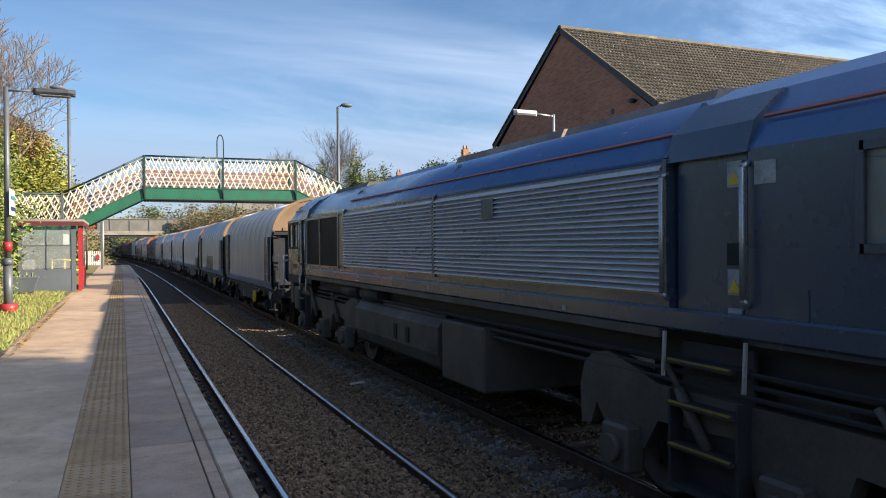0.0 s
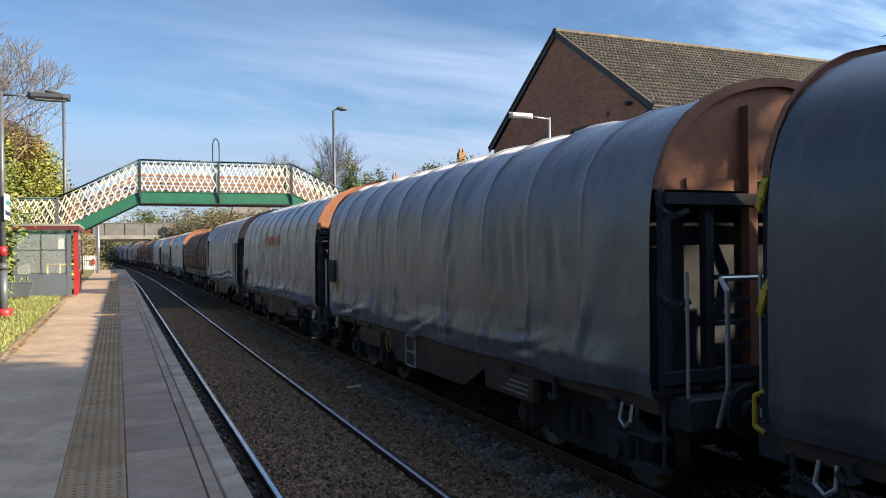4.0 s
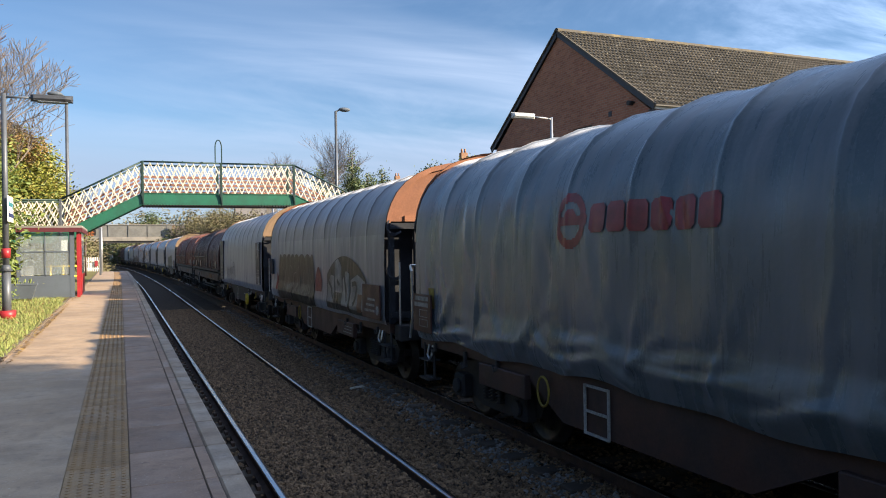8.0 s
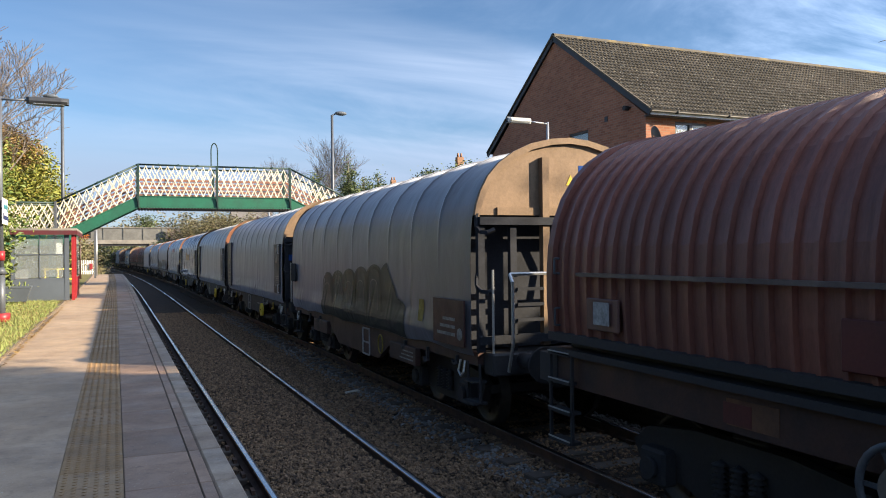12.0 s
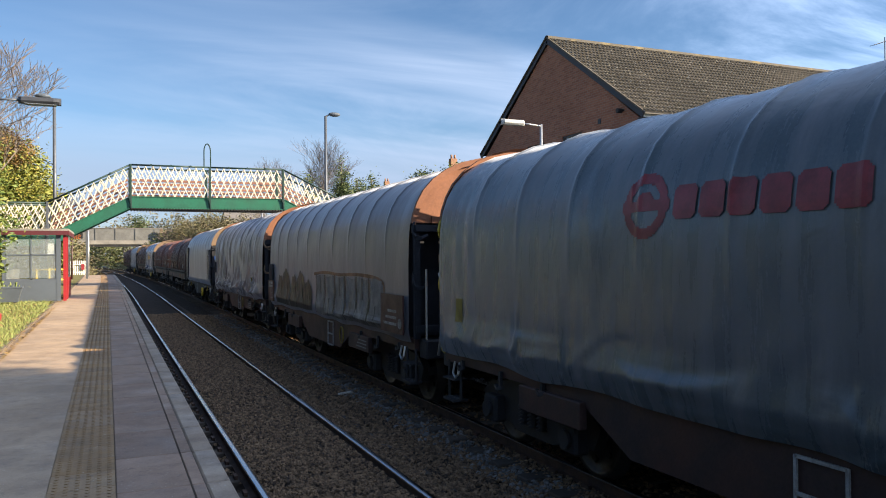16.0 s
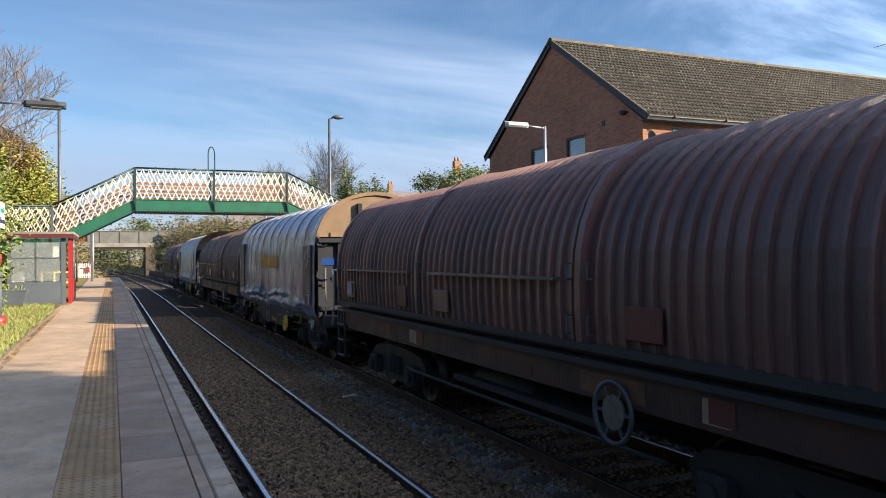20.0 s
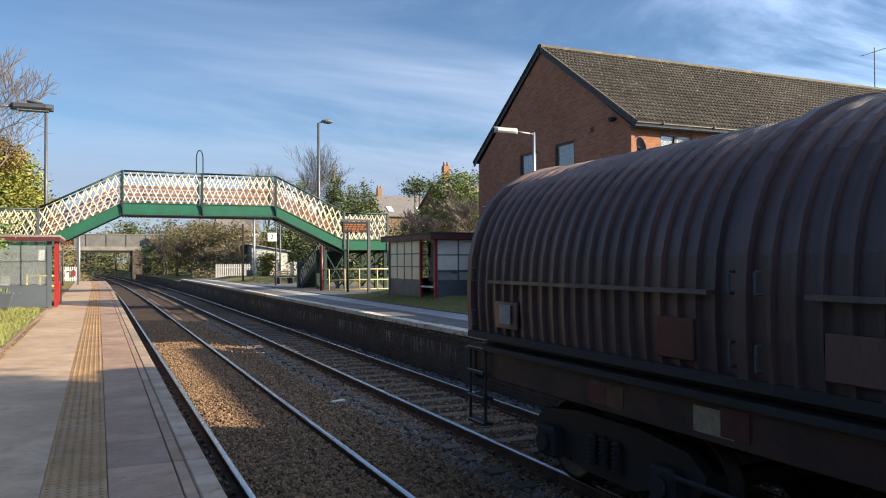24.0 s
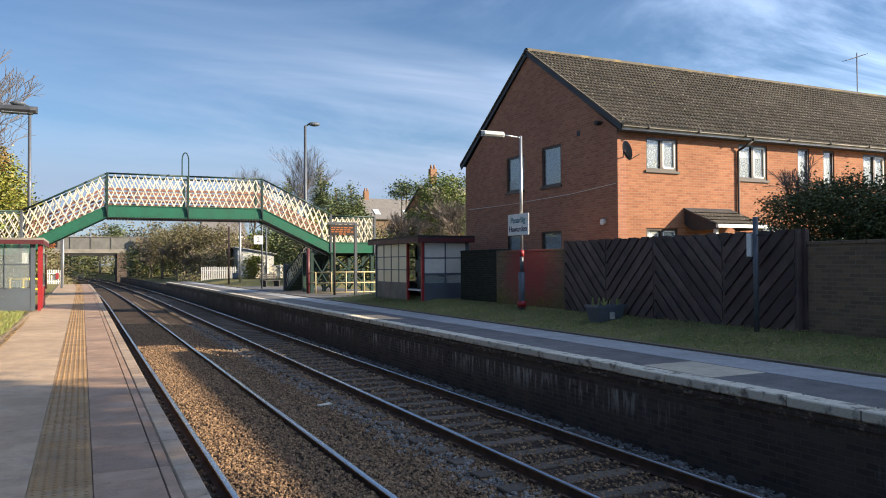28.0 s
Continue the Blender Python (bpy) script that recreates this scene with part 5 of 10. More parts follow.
def cached(name, material, build):
    if name not in CACHE:
        bm = B()
        build(bm)
        CACHE[name] = mesh(name, bm, material)
    return CACHE[name]


WHEELS = []


def wheelset(parent, y, r=0.46, gauge=0.75):
    """An axle with two wheels, which turns about its own middle."""
    def build(bm):
        for s in (-1, 1):
            rings = [(s * (gauge - 0.07), r + 0.03), (s * (gauge - 0.04), r + 0.03), (s * (gauge - 0.03), r), (s * (gauge + 0.06), r - 0.008), (s * (gauge + 0.062), r - 0.06), (s * (gauge + 0.03), r - 0.075), (s * (gauge + 0.02), 0.15), (s * (gauge + 0.06), 0.12), (s * (gauge + 0.06), 0.0)]
            skin(bm, [[(x, q * math.cos(k * math.tau / 28), q * math.sin(k * math.tau / 28)) for k in range(28)] for x, q in rings], closed=True)
            for k in range(6):
                a = k * math.tau / 6
                box(bm, s * (gauge + 0.035) - 0.015, 0.27 * math.cos(a) - 0.03, 0.27 * math.sin(a) - 0.03, s * (gauge + 0.035) + 0.015, 0.27 * math.cos(a) + 0.03, 0.27 * math.sin(a) + 0.03)
        rod(bm, (-gauge, 0, 0), (gauge, 0, 0), 0.08, 10)
    me = cached(f"wheelset_{r}", "wheel", build)
    me.name = "wheelset"
    ob = part("wheelset", me, None, parent, "steel wheels on one axle", m=pose(0, y, r))
    WHEELS.append((ob, y, r))
    return ob


def freight_bogie(parent, y, half=0.9):
    """A pressed three-piece bogie: side frames with axle boxes, springs and brake gear."""
    def one_side(bm):
        for s in (0,):
            x0, x1 = -0.06, 0.06
            out = [(-half - 0.42, 0.62), (-half - 0.3, 0.38), (-half + 0.28, 0.34), (-0.42, 0.26), (0.42, 0.26), (half - 0.28, 0.34), (half + 0.3, 0.38), (half + 0.42, 0.62), (half + 0.2, 0.78), (0.5, 0.86), (-0.5, 0.86), (-half - 0.2, 0.78)]
            prism(bm, out, "x", x0, x1)
    b = part("bogie", cached("bogie", "bogie", lambda bm: box(bm, -0.95, -0.2, 0.45, 0.95, 0.2, 0.9, 0.02)), None, parent, "greasy cast steel bogie", m=pose(0, y, 0))
    for s in (-1, 1):
        part("side_frame", cached(f"side_frame_{half}", "bogie", one_side), None, b, m=pose(s * 0.98, 0, 0))
        part("end_beam", cached("end_beam", "bogie", lambda bm: box(bm, -0.95, -0.04, 0.5, 0.95, 0.04, 0.62)), None, b, m=pose(0, s * (half + 0.38), 0))
    def axle_box(bm):
        box(bm, -0.1, -0.17, -0.16, 0.08, 0.17, 0.17, 0.03)
        disc(bm, (-0.12, 0, 0), "x", 0.1, 0.06, 14)
    for e in (-1, 1):
        for s in (-1, 1):
            part("axle_box", cached("axle_box", "frame_dark", axle_box), None, b, m=pose(s * 1.08, e * half, 0.46, 0, 0, 0 if s < 0 else 180))
    def spring(bm):
        turns = [(0.03 if k % 2 else 0.078, -0.13 + k * 0.022) for k in range(14)]
        skin(bm, [[(r * math.cos(a * math.tau / 10), r * math.sin(a * math.tau / 10), z) for a in range(10)] for r, z in [(0.0, -0.14)] + turns + [(0.0, 0.18)]], closed=True)
    for s in (-1, 1):
        for o in (-0.2, 0.0, 0.2):
            part("coil_spring", cached("coil_spring", "frame_dark", spring), None, b, m=pose(s * 1.06, o, 0.52))
    for e in (-1, 1):
        wheelset(parent, y + e * half)
    return b


def buffers(parent, half, z=1.05, x=0.87):
    """Two buffers and a screw coupling at both ends."""
    def build(bm):
        rod(bm, (0, 0, 0), (0, -0.28, 0), 0.1, 14)
        rod(bm, (0, -0.28, 0), (0, -0.5, 0), 0.065, 12)
        rod(bm, (0, -0.5, 0), (0, -0.54, 0), 0.22, 20)
    def hook(bm):
        box(bm, -0.03, -0.3, -0.06, 0.03, 0, 0.06)
        tube(bm, [(0.08, -0.1, 0), (0.08, -0.45, -0.12), (-0.08, -0.45, -0.12), (-0.08, -0.1, 0)], 0.025, 6)
    for e, turn in ((-1, 0), (1, 180)):
        for s in (-1, 1):
            part("buffer", cached("buffer", "frame_dark", build), None, parent, m=pose(s * x, e * half, z, 0, 0, turn))
        part("coupling", cached("coupling", "black_iron", hook), None, parent, m=pose(0, e * half, z, 0, 0, turn))


TARP_L = 10.7
LEVER = ((-0.08, 0.03, 0.2), (-0.12, 0.07, 0.1), (-0.13, 0.09, 0.0), (-0.1, 0.14, -0.07), (-0.02, 0.2, -0.08), (0.06, 0.24, -0.04))
TARP_EDGE = [(-1.43, 1.13), (-1.46, 1.2), (-1.475, 1.3), (-1.47, 1.45), (-1.47, 1.62), (-1.47, 1.85), (-1.47, 2.05), (-1.47, 2.25), (-1.465, 2.45), (-1.46, 2.62), (-1.45, 2.76), (-1.435, 2.88), (-1.41, 3.01), (-1.345, 3.19), (-1.24, 3.37), (-1.08, 3.535), (-0.86, 3.68), (-0.6, 3.79), (-0.29, 3.86), (0.0, 3.885)]
CREASES = {}
# long rolls of slack sheet above the hem: front start, length, height, rise, depth
ROLLS = {6: ((5.0, 8.6, 1.2, 0.42, 0.045), (3.4, 7.4, 1.14, 0.28, 0.05)), 16: ((5.1, 5.4, 1.42, 0.14, 0.04), (4.4, 8.0, 1.2, 0.12, 0.05)), 23: ((4.8, 7.2, 1.3, 0.22, 0.05), (2.2, 6.2, 1.18, 0.1, 0.045)), 5: ((4.2, 6.4, 1.22, 0.14, 0.035),), 18: ((-0.4, 4.4, 1.24, 0.1, 0.04),)}


def crease_field(seed, fold, sag):
    """Out-and-in of the sheet on a net of 0.02 m along and 0.04 m up: pull lines, drapes and hoop ridges."""
    key = (seed, fold, sag)
    if key in CREASES:
        return CREASES[key]
    rng = np.random.default_rng(seed * 17 + 3)
    v = np.linspace(-TARP_L / 2, TARP_L / 2, 536)[:, None]
    z = np.linspace(1.1, 3.9, 71)[None, :]
    d = np.zeros((536, 71))

    def line(v0, z0, ang, length, width, depth):
        c, s = math.cos(ang), math.sin(ang)
        u = (v - v0) * c + (z - z0) * s
        w = -(v - v0) * s + (z - z0) * c + 0.12 * length * np.sin(u * 2.2 / max(length, 0.2))
        along = np.clip(1 - np.abs(u / length - 0.5) * 2, 0, 1) ** 0.7
        return depth * along * (np.exp(-(w / width) ** 2) - 0.5 * np.exp(-((w - 1.8 * width) / width) ** 2))

    for k in range(int(30 + 500 * fold)):      # pulls from the ties along the hem
        v0 = rng.integers(-5, 6) * 1.07 + rng.normal(0, 0.12)
        d += line(v0, 1.15, math.pi / 2 + rng.normal(0, 0.65), rng.uniform(0.35, 1.3), rng.uniform(0.025, 0.06), fold * rng.uniform(0.25, 0.8))
    for k in range(int(8 + 260 * fold)):       # long drapes from the hoops
        d += line(rng.uniform(-5.3, 5.3), rng.uniform(1.5, 2.2), math.pi / 2 + rng.normal(0, 0.16), rng.uniform(0.7, 1.5), rng.uniform(0.03, 0.08), fold * rng.uniform(0.2, 0.6) * rng.choice((-1, 1)))
    for k in range(int(6 + 160 * fold)):       # slack rolls along the hem
        d += line(rng.uniform(-5.2, 4.0), rng.uniform(1.22, 1.6), rng.normal(0, 0.12), rng.uniform(0.8, 2.4), rng.uniform(0.03, 0.06), fold * rng.uniform(0.3, 0.9))
    for k in range(int(14 + 200 * fold)):      # short wrinkles on the shoulder
        d += line(rng.uniform(-5.2, 5.2), rng.uniform(2.8, 3.5), rng.uniform(0.5, 2.6), rng.uniform(0.25, 0.7), rng.uniform(0.02, 0.05), (0.006 + fold * 0.3) * rng.uniform(0.3, 1))
    for v0, run, low, lift, depth in ROLLS.get(seed, ()):
        mid = low + lift * np.clip((v0 - v) / run, 0, 1) ** 1.2 + 0.025 * np.sin(v * 1.7 + seed) + 0.012 * np.sin(v * 4.3)
        fade = np.clip((v0 + 0.3 - v) / 0.8, 0, 1) * np.clip((v - v0 + run + 0.8) / 1.4, 0, 1)
        d += depth * fade * (np.exp(-((z - mid) / 0.05) ** 2) - 0.7 * np.exp(-((z - mid + 0.1) / 0.05) ** 2))
    near = np.abs((v + TARP_L / 2) % 1.07 - 0.535) - 0.535
    top = np.clip((z - 2.1) / 0.8, 0, 1)
    d += top * (0.006 + 0.2 * sag) * np.exp(-(near / 0.03) ** 2)
    CREASES[key] = d
    return d


def tarp_point(v, i, seed, fold, sag, hem):
    """A point of the sheet at v metres along and i along its edge from the near hem over the top to the far hem."""
    n = len(TARP_EDGE)
    mirror = i > n - 1
    j = 2 * (n - 1) - i if mirror else i
    lo = int(math.floor(j))
    hi = min(lo + 1, n - 1)
    f = j - lo
    x = TARP_EDGE[lo][0] * (1 - f) + TARP_EDGE[hi][0] * f
    z = TARP_EDGE[lo][1] * (1 - f) + TARP_EDGE[hi][1] * f
    hoop = abs(math.sin(math.pi * (v + TARP_L / 2) / 1.07))
    roof = min(1.0, max(0.0, (z - 2.5) / 0.7))
    side = 1.0 - roof
    q = noise.noise(Vector((v * 1.1, z * 0.25, seed * 7.3)))
    q2 = noise.noise(Vector((v * 2.6 + z * 0.8, z * 0.9, seed * 3.1 + 40)))
    ends = min(1.0, max(0.0, (TARP_L / 2 - abs(v)) / 0.5))
    out = side * ends * fold * (0.8 * q + 0.3 * q2) - roof * sag * hoop ** 0.7 * ends * 0.8 + roof * fold * 0.25 * q2 * ends
    net = crease_field(seed, fold, sag)
    a, b = (v + TARP_L / 2) / 0.02, (z - 1.1) / 0.04
    a, b = min(max(a, 0.0), 534.999), min(max(b, 0.0), 69.999)
    ia, ib = int(a), int(b)
    fa, fb = a - ia, b - ib
    pull = (net[ia, ib] * (1 - fb) + net[ia, ib + 1] * fb) * (1 - fa) + (net[ia + 1, ib] * (1 - fb) + net[ia + 1, ib + 1] * fb) * fa
    out += float(pull) * ends
    belly = max(0.0, 1 - abs(z - 1.34) / 0.26)
    out += belly * ends * hem * (0.55 + 0.9 * noise.noise(Vector((v * 0.7, seed * 1.7, 8.0))))
    if z > 2.4:
        d = (Vector((x, z)) - Vector((0, 2.3))).normalized()
    else:
        d = Vector((-1.0, 0.0))
    x, z = x + d.x * out, z + d.y * out
    if j < 2.0:
        z += (2 - j) * 0.5 * hem * (noise.noise(Vector((v * 0.9, seed, 3.0))) - 0.4)
    if mirror:
        x = -x
    return Vector((x, v, z))


def tarp_patch(parent, name, v0, v1, z0, z1, style, material, label="", lift=0.012, cut=None, cell=0.06):
    """A flat mark on the near side of the sheet, which follows its folds. cut: tells which cells stay."""
    nv, nz = max(2, int((v1 - v0) / cell)), max(2, int((z1 - z0) / cell))
    bm = B()
    g = [[bm.verts.new(tarp_point(v0 + (v1 - v0) * a / nv, edge_place(z0 + (z1 - z0) * b / nz), *style) + Vector((-lift, 0, 0))) for b in range(nz + 1)] for a in range(nv + 1)]
    for a in range(nv):
        for b in range(nz):
            if cut is None or cut((a + 0.5) / nv, (b + 0.5) / nz):
                bm.faces.new((g[a][b], g[a + 1][b], g[a + 1][b + 1], g[a][b + 1]))
    for v in [v for v in bm.verts if not v.link_faces]:
        bm.verts.remove(v)
    return part(name, bm, material, parent, label)


def solid_shape(u, w):
    return abs(u - 0.5) ** 6 + abs(w - 0.5) ** 6 < 0.015


def roundel(u, w):
    r = math.hypot(u - 0.5, w - 0.5)
    return 0.32 < r < 0.47 or abs(w - 0.5) < 0.075 or (r < 0.2 and w > 0.5)


def edge_place(z):
    """Where along the sheet's edge line the height z lies on its near side."""
    zs = [p[1] for p in TARP_EDGE]
    for k in range(len(zs) - 1):
        if zs[k] <= z <= zs[k + 1]:
            return k + (z - zs[k]) / (zs[k + 1] - zs[k])
    return 0.0


def spray_line(parent, strokes, width, style, material, label="", lift=0.009):
    """Sprayed lines on the near side of the sheet: each stroke is a run of (v, z) points, smoothed and given a width."""
    for stroke in strokes:
        bm = B()
        pts = [Vector(p) for p in stroke]
        for _ in range(2):
            pts = [pts[0]] + [q for a, b in zip(pts, pts[1:]) for q in (a.lerp(b, 0.25), a.lerp(b, 0.75))] + [pts[-1]]
        pairs = []
        for k, p in enumerate(pts):
            d = (pts[min(k + 1, len(pts) - 1)] - pts[max(k - 1, 0)]).normalized()
            w = Vector((-d.y, d.x)) * width / 2
            pairs.append([bm.verts.new(tarp_point(q.x, edge_place(min(max(q.y, 1.14), 3.2)), *style) + Vector((-lift, 0, 0))) for q in (p - w, p + w)])
        for (a, b), (c, d) in zip(pairs, pairs[1:]):
            bm.faces.new((a, b, d, c))
        part("sprayed_line", bm, material, parent, label)


def arch_stroke(v, w, z0, z1):
    return [(v, z0), (v, z0 + (z1 - z0) * 0.6), (v - w * 0.12, z1 - 0.04), (v - w * 0.5, z1), (v - w * 0.88, z1 - 0.04), (v - w, z0 + (z1 - z0) * 0.6), (v - w, z0)]


def hoop(bm, centre, ry, rz, r):
    """A closed ring of round bar that stands in the y-z plane."""
    rows = []
    for k in range(21):
        a = k * math.tau / 20
        rows.append([(centre[0] + r * math.cos(b * math.tau / 6), centre[1] + (ry + r * math.sin(b * math.tau / 6)) * math.cos(a), centre[2] + (rz + r * math.sin(b * math.tau / 6)) * math.sin(a)) for b in range(6)])
    return skin(bm, rows, closed=True)


def cloud_patch(parent, v0, v1, z0, top, style, material, label, lift=0.012):
    """A sprayed ground in upright strips between z0 and the line top(u), with u from 0 at v0 to 1 at v1."""
    n, rows = int((v1 - v0) / 0.022), 18
    bm = B()
    g = []
    for a in range(n + 1):
        u = a / n
        z1 = max(z0 + 0.01, top(u))
        g.append([bm.verts.new(tarp_point(v0 + (v1 - v0) * u, edge_place(z0 + (z1 - z0) * b / rows), *style) + Vector((-lift, 0, 0))) for b in range(rows + 1)])
    for a in range(n):
        for b in range(rows):
            bm.faces.new((g[a][b], g[a + 1][b], g[a + 1][b + 1], g[a][b + 1]))
    return part("sprayed_ground", bm, material, parent, label)


def scallops(low, high, count, depth, left=0.08, right=0.08):
    """A scalloped top line that rises from low to high at both ends."""
    def top(u):
        end = min(1.0, u / left, (1 - u) / right)
        hump = abs(math.sin(u * math.pi * count + 0.35 * math.sin(u * 11))) ** 0.6
        return low + (high - low) * math.sqrt(max(0.0, 1 - (1 - end) ** 2)) - depth * (1 - hump)
    return top


def spray_tag(w, kind, style, seed):
    """The sprayed pictures on the sheets, drawn as plain arches, loops and blocks."""
    rng = random.Random(seed)
    if kind == "swirls":
        for k in range(4):
            v = 1.45 - 0.76 * k
            cloud_patch(w, v - 0.66, v, 1.24, scallops(1.3, 1.86 + 0.04 * (k % 2), 1, 0.0, 0.35, 0.35), style, "spray_dim", "rubbed grey sprayed arch", 0.008)
        spray_line(w, [arch_stroke(1.46 - 0.76 * k, 0.66, 1.3, 1.87 + 0.04 * (k % 2)) for k in range(4)], 0.03, style, "spray_pale", "pale sprayed arches", 0.013)
        spray_line(w, [[(1.2 - 0.76 * k, 1.3), (1.3 - 0.76 * k, 1.5), (1.14 - 0.76 * k, 1.64), (1.0 - 0.76 * k, 1.5), (1.1 - 0.76 * k, 1.3)] for k in range(4)], 0.09, style, "spray_black", "", 0.013)
        spray_line(w, [arch_stroke(1.56 - 0.78 * k, 0.82, 1.55, 1.96) for k in range(4)], 0.06, style, "spray_black", "dark sprayed outline", 0.006)
        spray_line(w, [[(-2.1 - 0.12 * k, 1.72), (-2.2 - 0.1 * k, 1.6), (-2.14 - 0.16 * k, 1.55)] for k in range(3)], 0.03, style, "spray_dim")
    if kind == "scrawls":
        for v0, n in ((3.35, 5), (2.3, 5)):
            for k in range(n):
                v = v0 - 0.19 * k + rng.uniform(-0.03, 0.03)
                z = 1.6 + rng.uniform(-0.08, 0.08)
                j = lambda q: rng.uniform(-q, q)
                spray_line(w, [[(v + j(0.08), z + 0.26 + j(0.1)), (v + 0.07, z + 0.1 + j(0.06)), (v - 0.02, z - 0.08 + j(0.05)), (v - 0.15, z + j(0.08)), (v - 0.1 + j(0.05), z + 0.22 + j(0.08)), (v + j(0.06), z + 0.15), (v - 0.14 + j(0.1), z + j(0.12))]], 0.028, style, "spray_dim", "faint pale scrawl")
        spray_line(w, [arch_stroke(1.4, 0.42, 1.45, 2.02), arch_stroke(1.3, 0.24, 1.5, 1.86), [(0.9, 2.0), (0.8, 1.4), (0.6, 1.5)], [(2.0, 2.05), (1.9, 2.12), (1.8, 2.06)]], 0.03, style, "spray_dim", "faint pale scrawl")
        spray_line(w, [[(3.1, 1.42), (2.8, 1.36), (2.5, 1.44)], [(2.0, 1.38), (1.7, 1.3), (1.5, 1.42)]], 0.022, style, "spray_dim")
    if kind == "night_cloud":
        cloud_patch(w, -0.3, 4.1, 1.14, scallops(1.5, 2.34, 8, 0.11, 0.07, 0.07), style, "spray_black", "black sprayed cloud with a scalloped top")
        for k in range(7):
            v, h = 3.65 - 0.55 * k, rng.uniform(1.85, 2.1)
            j = lambda: rng.uniform(-0.07, 0.07)
            spray_line(w, [[(v, 1.55 + j()), (v + 0.06 + j(), h - 0.15), (v - 0.1, h + j()), (v - 0.3 + j(), h - 0.08), (v - 0.27, 1.75 + j())][: rng.choice((3, 4, 5))], [(v - 0.36 + j(), 1.72), (v - 0.4 + j(), 1.55), (v - 0.36 + j(), 1.32 + j())]], 0.026, style, "spray_pale" if k % 2 else "spray_dim", "thin white sprayed strokes", 0.018)
        cloud_patch(w, 4.1, 4.4, 1.35, lambda u: 1.62 + 0.2 * math.sin(math.pi * u), style, "spray_red", "red sprayed blot", 0.01)
        cloud_patch(w, -0.95, -0.36, 1.5, lambda u: 1.75 + 0.3 * math.sin(math.pi * u), style, "spray_red", "red sprayed blot", 0.016)
        cloud_patch(w, -4.35, -1.4, 1.2, lambda u: 1.62 + 0.68 * math.sin(math.pi * min(1.0, u * 0.85 + 0.06)) ** 0.7, style, "spray_black", "dark sprayed outline")
        for v0, v1, z0, z1, lean in ((-2.05, -1.5, 1.32, 2.0, 0.2), (-2.65, -2.12, 1.55, 2.2, -0.1), (-3.2, -2.72, 1.3, 2.08, 0.15), (-4.25, -3.3, 1.27, 1.95, 0.0)):
            cloud_patch(w, v0, v1, z0, lambda u: z1 - lean * u - 0.12 * abs(u - 0.5) * 2, style, "spray_pale", "pale sprayed block", 0.017)
        spray_line(w, [[(-1.6, 1.75), (-1.85, 1.62), (-1.95, 1.4)], [(-2.85, 1.95), (-2.95, 1.6), (-3.1, 1.4)], [(-3.4, 1.75), (-3.75, 1.8), (-3.62, 1.4), (-3.5, 1.36)], [(-2.3, 1.8), (-2.5, 1.7)]], 0.09, style, "spray_black", "black sprayed strokes", 0.022)
        cloud_patch(w, -4.08, -3.8, 1.25, lambda u: 1.58, style, "spray_orange", "orange sprayed patch", 0.022)
    if kind == "teal_cloud":
        def crest(u):
            v = -2.95 + 5.2 * u
            hump = abs(math.sin((v - 2.2) * math.pi / 0.8)) ** 0.6
            level = 2.02 - 0.06 * min(v, 2.0) if v > -2.1 else 2.14 - 0.75 * (-2.1 - v) ** 0.7
            return level + 0.13 * hump - (0.6 * max(0.0, v - 1.95) * 3)
        cloud_patch(w, -2.95, 2.25, 1.14, crest, style, "spray_teal", "dark teal sprayed cloud of arches")
        spray_line(w, [arch_stroke(2.15 - 0.8 * k, 0.74, 1.4, 1.98 + 0.05 * k) for k in range(5)], 0.05, style, "spray_black", "black sprayed arches", 0.017)
        spray_line(w, [arch_stroke(2.02 - 0.8 * k, 0.46, 1.45, 1.82 + 0.04 * k) for k in range(5)], 0.02, style, "spray_dim", "rubbed grey sprayed arches", 0.02)
    if kind == "big_blocks":
        for k in range(6):
            v1 = 0.15 - 0.73 * k
            cloud_patch(w, v1 - 0.63, v1, 1.2, lambda u: 2.0 + 0.02 * math.sin(u * 5 + k), style, "spray_dim", "rubbed grey sprayed block", 0.01)
            spray_line(w, [[(v1 + 0.04, 2.02), (v1 + 0.0, 1.6), (v1 + 0.05, 1.2)], [(v1 - 0.3, 2.0 if k % 2 == 0 else 1.55), (v1 - 0.34, 1.62 if k % 2 == 0 else 1.2)]], 0.06, style, "spray_black", "black sprayed strokes", 0.015)
        spray_line(w, [[(0.4, 2.02), (-0.6, 2.08), (-1.6, 2.03), (-2.8, 2.08), (-4.2, 2.02), (-4.25, 1.8)]], 0.06, style, "spray_orange", "rusty orange sprayed outline")
        for v, wd, top in ((4.3, 0.75, 1.92), (3.75, 0.95, 2.08), (2.75, 0.8, 1.95), (2.15, 1.0, 2.05), (1.3, 0.7, 1.86)):
            cloud_patch(w, v - wd, v, 1.2, lambda u: 1.42 + (top - 1.42) * math.sin(math.pi * u) ** 0.45 + 0.03 * math.sin(u * 17 + v * 5), style, "spray_black", "black sprayed oval", 0.012)
            cloud_patch(w, v - wd * 0.72, v - wd * 0.42, 1.34, lambda u: 1.5 + (top - 1.68) * math.sin(math.pi * u) ** 0.5, style, "spray_teal", "rubbed dark sprayed blot", 0.016)


